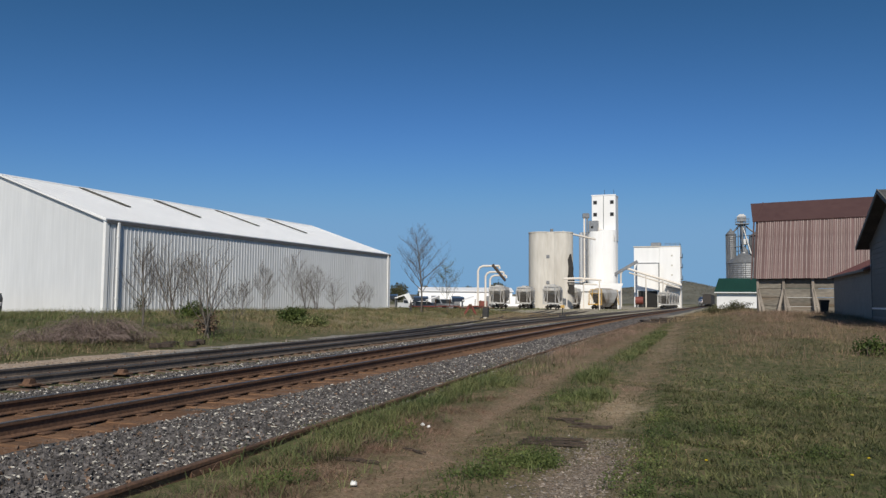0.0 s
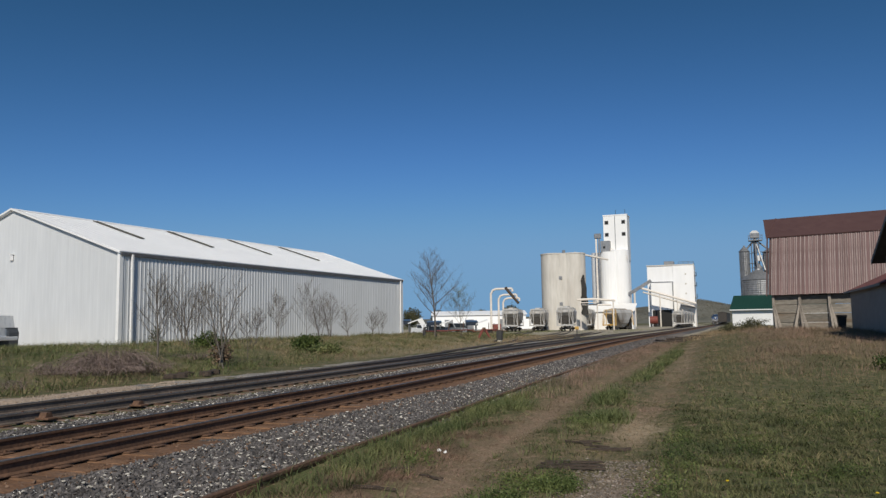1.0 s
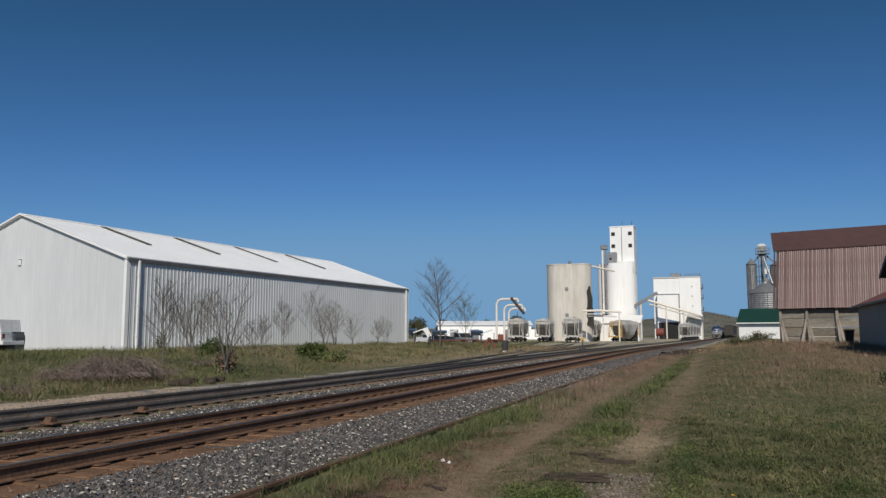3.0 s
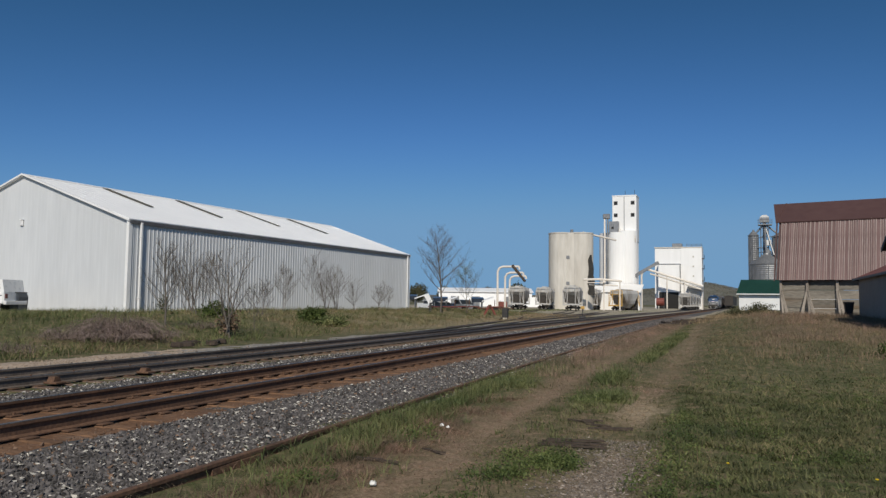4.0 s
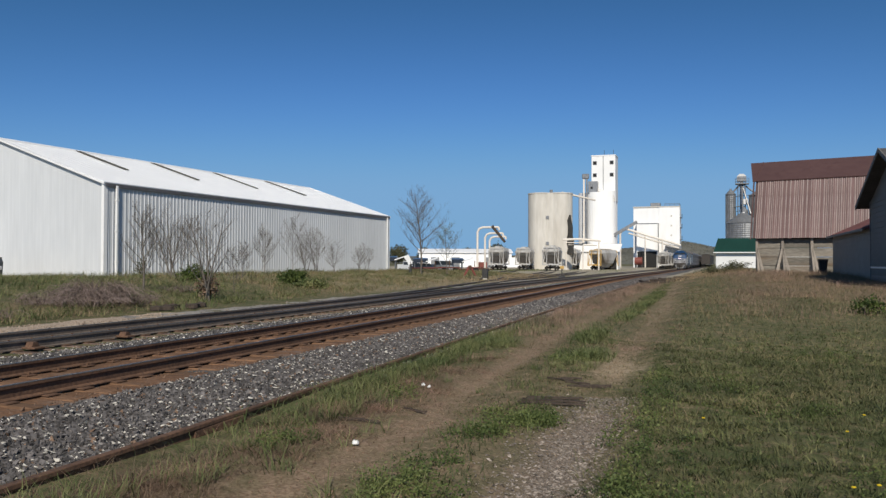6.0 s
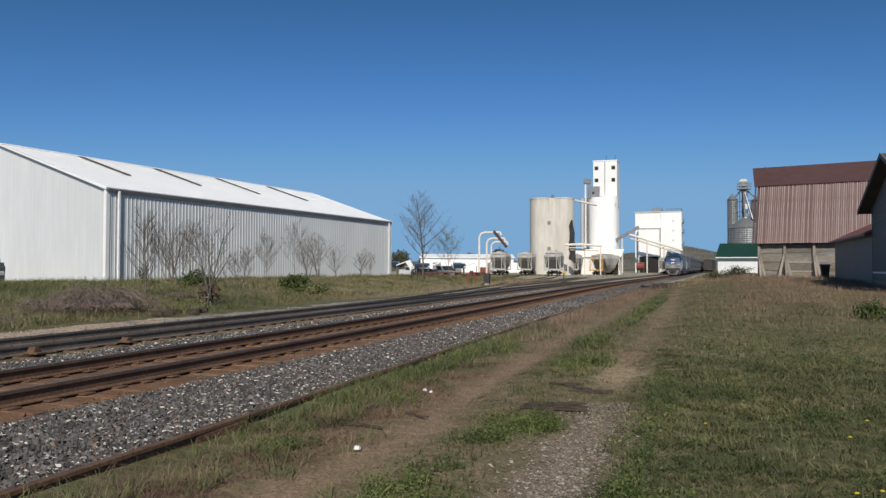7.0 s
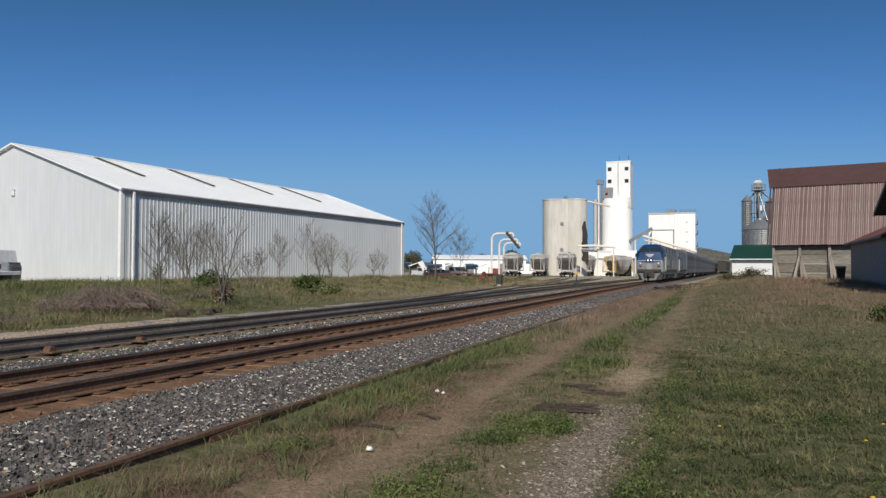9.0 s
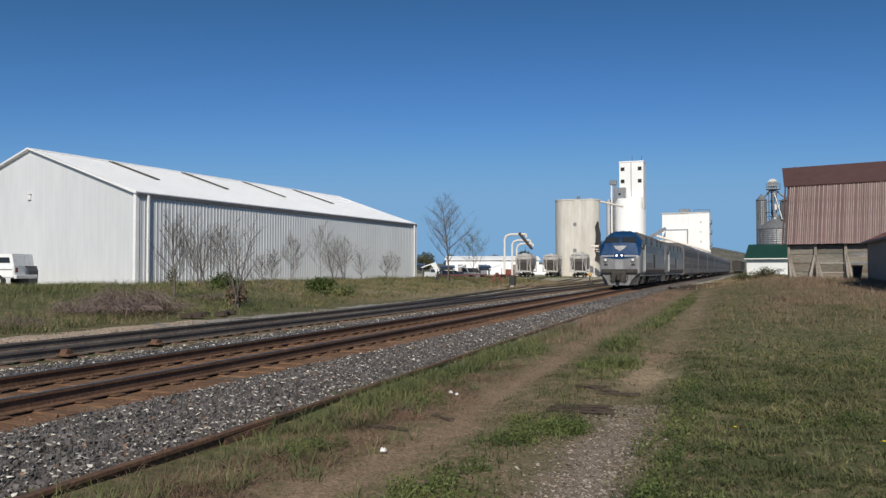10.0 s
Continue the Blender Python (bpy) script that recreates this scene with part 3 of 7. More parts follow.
def track(name, ys, xs, y0, y1, z, rail_mats, tie_mat, label, tie_from, tie_to, spacing=0.53, seed=1, plates_to=0):
    rng = random.Random(seed)
    tr = tagged(new(name), label, "railway track", kind="structure")
    for off in (-0.752, 0.752):
        part_mesh("rail", rail_mesh("rail", ys, xs, y0, y1, off, z, rail_mats), tr)
    ties = [tie_mesh("tie", 2.6, tie_mat, seed + k) for k in range(4)]
    v = tie_from
    while v < tie_to:
        c = along(ys, xs, v)
        d = along(ys, xs, v + 0.5) - along(ys, xs, v - 0.5)
        ang = -math.degrees(math.atan(d))
        zt = z - 0.172 - 0.014 + rng.uniform(-0.01, 0.0)
        part_mesh("tie", rng.choice(ties), tr, pose(c + rng.uniform(-0.04, 0.04), v, zt, 0, 0, ang + rng.uniform(-0.8, 0.8)))
        if v < plates_to:
            for off in (-0.752, 0.752):
                part_mesh("tie_plate", PLATE, tr, pose(c + off, v, z - 0.186, 0, 0, ang + (0 if off > 0 else 180)))
        v += spacing * rng.uniform(0.94, 1.06)
    return tr


track("main_track", TRACK_Y, TRACK_X, -40, 600, RAIL_Z, [M_RUSTRAIL, M_RAILTOP], M_RUSTTIE, "main railway track with rusty rails and stained ties", 1.5, 75, plates_to=32)
track("siding_track", SIDE_Y, SIDE_X, -40, 300, RAIL_Z - 0.08, [M_DULLRAIL, M_RAILTOP], M_TIE, "older siding track with dull rails on worn ties", 2.0, 75, 0.56, 9, plates_to=24)
track("yard_lead", LEAD_Y, LEAD_X, 20, 172, RAIL_Z - 0.085, [M_DULLRAIL], M_TIE, "yard lead that leaves the siding towards the silos", 36, 90, 0.58, 17)

track("yard_spur", SPUR_Y, SPUR_X, 41, 176, RAIL_Z - 0.085, [M_DULLRAIL], M_TIE, "second yard track that runs to the elevator", 44, 100, 0.58, 23)
track("yard_branch", BACK_Y, BACK_X, 63, 170, RAIL_Z + 0.02, [M_DULLRAIL], M_TIE, "yard track that branches to the parked hopper cars", 66, 110, 0.58, 29)

# ---------------------------------------------------------------- warehouse


def ribbed_sheet(bm, length, z0, z1, pitch, depth, thick=0.04, axis="x", at=0.0, tops=None):
    """An upright ribbed steel wall from 0 to length; ribs stand out by depth. tops gives the top height at a place."""
    pts = []
    u = 0.0
    while u < length - 0.01:
        for du, d in ((0.0, 0.0), (pitch * 0.70, 0.0), (pitch * 0.78, depth), (pitch * 0.92, depth)):
            if u + du <= length:
                pts.append((u + du, d))
        u += pitch
    pts.append((length, 0.0))
    top = tops or (lambda u: z1)
    rows = []
    for u, d in pts:
        lo, hi = (u, at - d, z0), (u, at - d, top(u))
        if axis == "y":
            lo, hi = (at + d, u, z0), (at + d, u, top(u))
        rows.append((bm.verts.new(lo), bm.verts.new(hi)))
    for (a, b), (c, d) in zip(rows, rows[1:]):
        bm.faces.new((a, c, d, b))
    return bm


def warehouse():
    L, W, ZE, ZR = 34.95, 18.9, 6.28, 9.42
    Z0 = 0.55
    # local: the long side runs along +y at x = 0, the building lies to -x
    wh = thing("warehouse", pose(-33.18, 35.25, 0, 0, 0, -4.27), "long white ribbed-steel warehouse with a low gable roof", "warehouse")

    def gable(u):
        return ZE + (ZR - ZE) * (1 - abs(u + W / 2) / (W / 2)) - 0.06
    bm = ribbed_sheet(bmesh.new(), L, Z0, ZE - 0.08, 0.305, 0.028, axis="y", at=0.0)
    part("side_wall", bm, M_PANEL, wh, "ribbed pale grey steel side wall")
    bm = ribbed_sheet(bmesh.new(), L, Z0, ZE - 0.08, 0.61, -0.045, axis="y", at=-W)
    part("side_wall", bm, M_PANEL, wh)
    for at, sign in ((0.0, 1), (L, -1)):
        bm = bmesh.new()
        pts = []
        u = 0.0
        while u <= W - 0.2:
            pts += [(u, 0.0), (u + 0.24, 0.0), (u + 0.26, 0.004), (u + 0.30, 0.004)]
            u += 0.315
        pts.append((W, 0.0))
        rows = [(bm.verts.new((-a, at - sign * d, Z0)), bm.verts.new((-a, at - sign * d, gable(-a)))) for a, d in pts]
        for (a, b), (c, d) in zip(rows, rows[1:]):
            bm.faces.new((a, c, d, b))
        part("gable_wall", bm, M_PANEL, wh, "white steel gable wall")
    for side in (0, 1):
        x0, x1 = (0.09, -W / 2) if side == 0 else (-W - 0.09, -W / 2)
        zl = ZE - 0.09 * (ZR - ZE) / (W / 2)
        bm = bmesh.new()
        slab(bm, [(x0, -0.18, zl), (x0, L + 0.18, zl), (x1, L + 0.18, ZR), (x1, -0.18, ZR)], 0.07 if side == 0 else -0.07)
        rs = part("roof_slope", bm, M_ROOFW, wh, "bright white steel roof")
        if side == 0:
            rib = mesh_of("roof_rib", slab(bmesh.new(), [(x0, -0.02, zl + 0.010), (x0, 0.02, zl + 0.010), (x1, 0.02, ZR + 0.010), (x1, -0.02, ZR + 0.010)], 0.02), M_ROOFW)
            for k in range(58):
                part_mesh("roof_rib", rib, rs, Matrix.Translation((0, -0.1 + (L + 0.2) * k / 57, 0)))
    bm = prism(bmesh.new(), [(-W / 2 - 0.25, ZR - 0.06), (-W / 2, ZR + 0.05), (-W / 2 + 0.25, ZR - 0.06)], "y", -0.2, L + 0.2)
    part("ridge_cap", bm, M_ROOFW, wh)
    # skylights down the slope
    for y in (5.7, 12.6, 19.7, 26.9):
        a, b = 0.47, 0.95
        pa = (-W / 2 * a, ZE + (ZR - ZE) * a + 0.075)
        pb = (-W / 2 * b, ZE + (ZR - ZE) * b + 0.075)
        bm = slab(bmesh.new(), [(pa[0], y, pa[1]), (pa[0], y + 0.24, pa[1]), (pb[0], y + 0.24, pb[1]), (pb[0], y, pb[1])], 0.03)
        sk = part("skylight", bm, M_SKYLT, wh, "dark weathered roof skylight strip")
        for yy in (y - 0.04, y + 0.28):
            part("curb", slab(bmesh.new(), [(pa[0], yy - 0.03, pa[1] + 0.02), (pa[0], yy + 0.03, pa[1] + 0.02), (pb[0], yy + 0.03, pb[1] + 0.02), (pb[0], yy - 0.03, pb[1] + 0.02)], 0.05), M_SKYLT, sk)
    part("gutter", prism(bmesh.new(), [(0.03, ZE - 0.30), (0.13, ZE - 0.30), (0.16, ZE - 0.10), (0.03, ZE - 0.10)], "y", -0.1, L + 0.1), M_GUTTER, wh, "dark grey box gutter")
    for s in (1, -1):
        x0 = 0.12 if s == 1 else -W - 0.12
        z0 = ZE - 0.08
        for yy in (-0.22, L + 0.22):
            bm = prism(bmesh.new(), [(x0, z0 - 0.10), (-W / 2, ZR - 0.05), (-W / 2, ZR + 0.06), (x0, z0 + 0.02)], "y", yy - 0.03, yy + 0.03)
            part("rake_trim", bm, M_TRIMW, wh)
    for y in (-0.03, L + 0.03):
        part("corner_trim", new_box(-0.14, 0.07, y - 0.14, y + 0.14, Z0, ZE - 0.1, 0.01), M_TRIMW, wh)
    for y in (0.72, L - 0.45):
        d = part("downspout", new_box(0.08, 0.20, y - 0.07, y + 0.07, 0.6, ZE - 0.2, 0.015), M_TRIMW, wh, "white downspout")
        for z in (1.6, 3.4, 5.2):
            part("strap", new_box(0.05, 0.215, y - 0.10, y + 0.10, z, z + 0.05), M_TRIMW, d)
    part("drain_leg", pipe(bmesh.new(), [(0.15, L - 0.45, 0.85), (1.0, L + 0.6, 0.62), (2.1, L + 2.0, 0.52)], 0.06), M_TRIMW, wh, "white drain pipe lying on the bank")
    part("foundation", new_box(-W + 0.02, -0.02, 0.02, L - 0.02, 0.2, 0.75), M_CONC, wh)
    lamp = part("wall_lamp", new_box(-W / 2 - 0.14, -W / 2 + 0.14, -0.12, -0.02, 6.1, 6.5, 0.04), M_LENS, wh, "small white wall lamp")
    part("shield", new_box(-W / 2 - 0.16, -W / 2 + 0.16, -0.15, -0.02, 6.5, 6.53), M_TRIMW, lamp)


warehouse()

# ---------------------------------------------------------------- barn and houses


def barn():
    # local: the long eave runs along +x at y = 0, the barn lies to +y
    b = thing("barn", pose(3.45, 71.2, 0, 0, 0, -13.5), "old barn with a steep faded red sheet roof over board walls", "barn")
    LX, D = 17.0, 11.0
    zb, ze, zk, zr = 0.7, 3.85, 8.9, 11.0
    yk, yr = 1.25, 5.5
    # boards and posts of the eave wall, one by one
    board_rows = [(zb, 1.45), (1.47, 2.2), (2.22, 2.95), (2.97, 3.75)]
    bays = [0.0, 2.05, 4.3, 6.6, 8.9, 11.2, 13.5, 15.8, LX]
    rng = random.Random(5)
    for a, c in zip(bays, bays[1:]):
        for z0, z1 in board_rows:
            part("board", new_box(a + 0.01, c - 0.01, 0.10 + rng.uniform(0, 0.03), 0.16, z0 + rng.uniform(0, 0.02), z1, 0.006), M_BOARD, b)
    for x in bays[:-1]:
        part("post", new_box(x - 0.10, x + 0.10, -0.10, 0.09, zb, ze - 0.02, 0.015), M_POST, b)
        for s, w in ((0.62, 0.13), (-0.42, 0.12), (0.26, 0.09)):
            if x > 0 or s > 0:
                if s < 0 and x > 4:
                    continue
                bm = bmesh.new()
                slab(bm, [(x + s - w, -0.55, zb), (x + s + w, -0.55, zb), (x + 0.07, -0.06, zb + 2.4), (x - 0.07, -0.06, zb + 2.4)], 0.09)
                part("brace", bm, M_POST, b, "leaning grey timber brace")
    # sheeted steep lower slope, one sheet after the other
    sheet_w = 0.33
    k = 0
    x = -0.1
    rng = random.Random(8)
    sheets = []
    for v in range(3):
        bm = bmesh.new()
        ridges = [(0, 0), (0.02, 0.05), (0.06, 0.05), (0.09, 0), (0.19, 0), (0.20, 0.02), (0.23, 0.02), (0.24, 0), (0.34, 0)]
        nrm = Vector((0, -(zk - ze), (yk + 0.35))).normalized()
        lo, hi = Vector((0, -0.35, ze - 0.05)), Vector((0, yk, zk))
        rows = []
        for u, h in ridges:
            o = Vector((u, 0, 0)) + nrm * (h + 0.01 * v)
            rows.append((bm.verts.new(lo + o), bm.verts.new(hi + o)))
        for (p, q), (r, s) in zip(rows, rows[1:]):
            bm.faces.new((p, r, s, q))
        bm.faces.ensure_lookup_table()
        # these rib faces take the pale colour painted for light on the ridges
        for k in (0, 1, 2, 5, 6) if v == 0 else (0, 1, 2) if v == 1 else (1, 5, 6):
            bm.faces[k].material_index = 1
        sheets.append(mesh_of("roof_sheet", bm, [M_BARNSHEET, M_RIBLIGHT]))
    while x < LX - 0.1:
        part_mesh("roof_sheet", rng.choice(sheets), b, Matrix.Translation((x, 0, rng.uniform(-0.02, 0.02))))
        x += sheet_w * 0.985
        k += 1
    bm = bmesh.new()
    slab(bm, [(-0.3, -0.22, ze - 0.02), (LX, -0.22, ze - 0.02), (LX, yk + 0.06, zk - 0.05), (-0.3, yk + 0.06, zk - 0.05)], 0.08)
    part("roof_deck", bm, M_BARNROOF, b)
    bm = bmesh.new()
    slab(bm, [(-0.55, yk - 0.15, zk - 0.02), (LX + 0.3, yk - 0.15, zk - 0.02), (LX + 0.3, yr, zr), (-1.55, yr, zr)], 0.09)
    part("upper_roof", bm, M_BARNROOF, b, "plain dark red upper roof slope")
    bm = bmesh.new()
    slab(bm, [(-1.55, yr, zr), (LX + 0.3, yr, zr), (LX + 0.3, D - yk, zk), (-0.45, D - yk, zk)], 0.09)
    part("upper_roof", bm, M_BARNROOF, b)
    bm = bmesh.new()
    slab(bm, [(-0.4, D - yk, zk), (LX + 0.3, D - yk, zk), (LX + 0.3, D + 0.3, ze), (-0.4, D + 0.3, ze)], 0.09)
    part("lower_roof", bm, M_BARNROOF, b)
    for x in (0.0, LX - 0.15):
        part("end_wall", prism(bmesh.new(), [(0.17, zb), (D, zb), (D, ze), (D - yk, zk - 0.15), (yr, zr - 0.15), (yk, zk - 0.15), (0.17, ze)], "x", x, x + 0.14), M_POST, b, "grey board gable wall")
    part("rake_board", prism(bmesh.new(), [(-0.38, ze - 0.12), (-0.2, ze - 0.12), (yk + 0.1, zk - 0.1), (yr, zr - 0.12), (yr, zr + 0.05), (yk - 0.12, zk + 0.03)], "x", -0.50, -0.42), M_BARNROOF, b)


barn()


def house():
    h = thing("house", (0, 0, 0), "grey house with a dark shingle roof and deep soffits", "house")
    X, zb = 8.6, 0.5
    y0, y1, yr = 38.7, 50.5, 44.6
    ze, zr = 5.30, 7.48
    part("gable_wall", prism(bmesh.new(), [(y0, zb), (y1, zb), (y1, ze), (yr, zr - 0.15), (y0, ze)], "x", X, X + 0.2), M_HOUSE, h)
    part("back_wall", new_box(X + 0.2, 20, y1 - 0.2, y1, zb, ze), M_HOUSE, h)
    part("front_wall", new_box(X + 0.2, 20, y0, y0 + 0.2, zb, ze), M_HOUSE, h)
    for k in range(15):
        z = zb + 0.55 + k * 0.29
        part("siding_board", slab(bmesh.new(), [(X - 0.030, y1, z), (X - 0.030, y0, z), (X - 0.006, y0, z + 0.30), (X - 0.006, y1, z + 0.30)], 0.02), M_HOUSE, h)
    part("plinth", new_box(X - 0.03, X - 0.004, y0, y1 + 0.02, zb, zb + 0.5), M_GUTTER, h, "dark plinth band")
    part("corner_board", new_box(X - 0.05, X + 0.1, y1 - 0.12, y1 + 0.05, zb, ze), M_GUTTER, h)
    part("band", new_box(X - 0.045, X - 0.004, y0, y1, zb + 0.9, zb + 1.0), M_TRIMW, h, "pale trim band")
    ex = 0.62
    slope = (zr - ze) / (y1 - yr)
    for s in (1, -1):
        e = yr + s * (y1 - yr + 0.95)
        zl = ze - 0.95 * slope
        bm = bmesh.new()
        c = [(X - ex, e, zl + 0.12), (20.3, e, zl + 0.12), (20.3, yr, zr + 0.12), (X - ex, yr, zr + 0.12)]
        slab(bm, c if s == -1 else c[::-1], 0.16)
        r = part("roof", bm, M_SHINGLE, h, "dark shingle roof")
        bm = bmesh.new()
        prism(bm, [(e, zl - 0.08), (yr, zr - 0.08), (yr, zr + 0.15), (e, zl + 0.15)], "x", X - ex - 0.05, X - ex)
        part("rake_board", bm, M_HOUSE, r)
    # single-storey wing with a hipped red roof
    w = thing("house_wing", (0, 0, 0), "low grey house wing with a hipped dull red roof", "house")
    wx, wy0, wy1, wz = 8.6, 50.55, 65.6, 3.72
    part("wall", new_box(wx, wx + 0.2, wy0, wy1, 0.6, wz), M_WING, w)
    part("wall", new_box(wx + 0.2, 15.0, wy1 - 0.2, wy1, 0.6, wz), M_HOUSE, w)
    for k in range(10):
        z = 0.95 + k * 0.27
        part("siding_board", slab(bmesh.new(), [(wx - 0.026, wy1, z), (wx - 0.026, wy0, z), (wx - 0.006, wy0, z + 0.28), (wx - 0.006, wy1, z + 0.28)], 0.018), M_WING, w)
    bm = bmesh.new()
    o = 0.4
    ax, ay, bx = wx - o, wy1 + o, 15.4
    top = wz + 0.5 * (bx - ax) / 2
    mid = (ax + bx) / 2
    p = [(ax, wy0 + 0.05, wz), (ax, ay, wz), (bx, ay, wz), (bx, wy0 + 0.05, wz), (mid, ay - (mid - ax), top), (mid, wy0 + 0.05, top)]
    v = [bm.verts.new(q) for q in p]
    for f in ((0, 1, 4, 5), (1, 2, 4), (2, 3, 5, 4), (3, 0, 5), (0, 3, 2, 1)):
        bm.faces.new([v[i] for i in f])
    part("roof", bm, M_REDROOF, w)
    part("fascia", new_box(ax - 0.03, ax, wy0 + 0.05, ay, wz - 0.12, wz + 0.03), M_WING, w)


house()


def rubbish_bin(x, y):
    b = thing("wheeled_bin", on_ground(x, y), "black plastic wheeled rubbish bin beside the barn", "bin")
    rings = [[(s * hx, t * hy, z) for s, t in ((-1, -1), (1, -1), (1, 1), (-1, 1))] for z, hx, hy in ((0.05, 0.24, 0.26), (0.9, 0.31, 0.36), (0.94, 0.34, 0.39), (0.98, 0.34, 0.39))]
    part("body", loft(bmesh.new(), rings), M_BLACKP, b)
    part("lid", prism(bmesh.new(), [(-0.42, 0.985), (0.40, 0.985), (0.40, 1.02), (0.0, 1.09), (-0.42, 1.02)], "x", -0.35, 0.35), M_BLACKP, b)
    for s in (-0.26, 0.26):
        part("wheel", new_tube((s - 0.03, 0.32, 0.11), (s + 0.03, 0.32, 0.11), 0.11, seg=14), M_RUBBER, b)
    part("handle", new_tube((-0.25, 0.44, 0.92), (0.25, 0.44, 0.92), 0.016), M_BLACKP, b)


rubbish_bin(8.0, 66.6)


def green_shed():
    g = thing("green_roofed_shed", pose(0.2, 129.2, 0, 0, 0, -8), "low white shed with a green steel roof", "shed")
    part("wall", new_box(0, 14, 0, 9, 0.2, 3.5), M_TRIMW, g, "white wall")
    bm = bmesh.new()
    slab(bm, [(-0.3, -0.5, 3.45), (14.3, -0.5, 3.45), (14.3, 4.5, 5.75), (-0.3, 4.5, 5.75)], 0.12)
    slab(bm, [(-0.3, 4.5, 5.75), (14.3, 4.5, 5.75), (14.3, 9.5, 3.45), (-0.3, 9.5, 3.45)], 0.12)
    rf = part("roof", bm, M_GREENROOF, g, "green ribbed steel roof")
    rib = mesh_of("roof_rib", slab(bmesh.new(), [(0, -0.5, 3.49), (0.05, -0.5, 3.49), (0.05, 4.5, 5.79), (0, 4.5, 5.79)], 0.04), M_GREENROOF)
    for k in range(24):
        part_mesh("roof_rib", rib, rf, Matrix.Translation((-0.2 + k * 0.62, 0, 0)))
    part("gutter", new_box(-0.3, 14.3, -0.62, -0.5, 3.30, 3.45), M_TRIMW, g)
    for x in (0.0, 13.9):
        part("gable", prism(bmesh.new(), [(0, 3.5), (9, 3.5), (4.5, 5.6)], "x", x, x + 0.1), M_TRIMW, g)


green_shed()


def ring_of(r, z, n=20, cx=0.0, cy=0.0):
    return [(cx + r * math.cos(2 * math.pi * k / n), cy + r * math.sin(2 * math.pi * k / n), z) for k in range(n)]


def steel_bin(name, x, y, r, z0, z1, zc, label):
    """A corrugated steel bin with a cone roof and a ladder."""
    b = thing(name, (x, y, z0), label, "grain bin", "grain bins")
    n = 26
    rings = []
    z = 0.0
    while z < z1 - z0:
        rings += [ring_of(r, z, n), ring_of(r + 0.035, z + 0.2, n)]
        z += 0.4
    part("shell", loft(bmesh.new(), rings), M_GALV, b)
    part("roof", loft(bmesh.new(), [ring_of(r + 0.12, z1 - z0, n), ring_of(r * 0.2, zc - z0, n), ring_of(r * 0.18, zc - z0 + 0.25, n)]), M_GALV, b)
    bm = bmesh.new()
    for s in (-0.22, 0.22):
        tube(bm, (s, -r - 0.14, 0), (s, -r - 0.14, z1 - z0), 0.03, seg=5)
    for k in range(int((z1 - z0) / 0.6)):
        tube(bm, (-0.22, -r - 0.14, 0.4 + k * 0.6), (0.22, -r - 0.14, 0.4 + k * 0.6), 0.02, seg=4)
    part("ladder", bm, M_GALV, b)
    for k in range(4):
        part("rib", new_tube((r * math.cos(k * 1.57 + 0.5) * 1.02, r * math.sin(k * 1.57 + 0.5) * 1.02, 0), (r * math.cos(k * 1.57 + 0.5) * 1.02, r * math.sin(k * 1.57 + 0.5) * 1.02, z1 - z0), 0.05, seg=5), M_GALV, b)


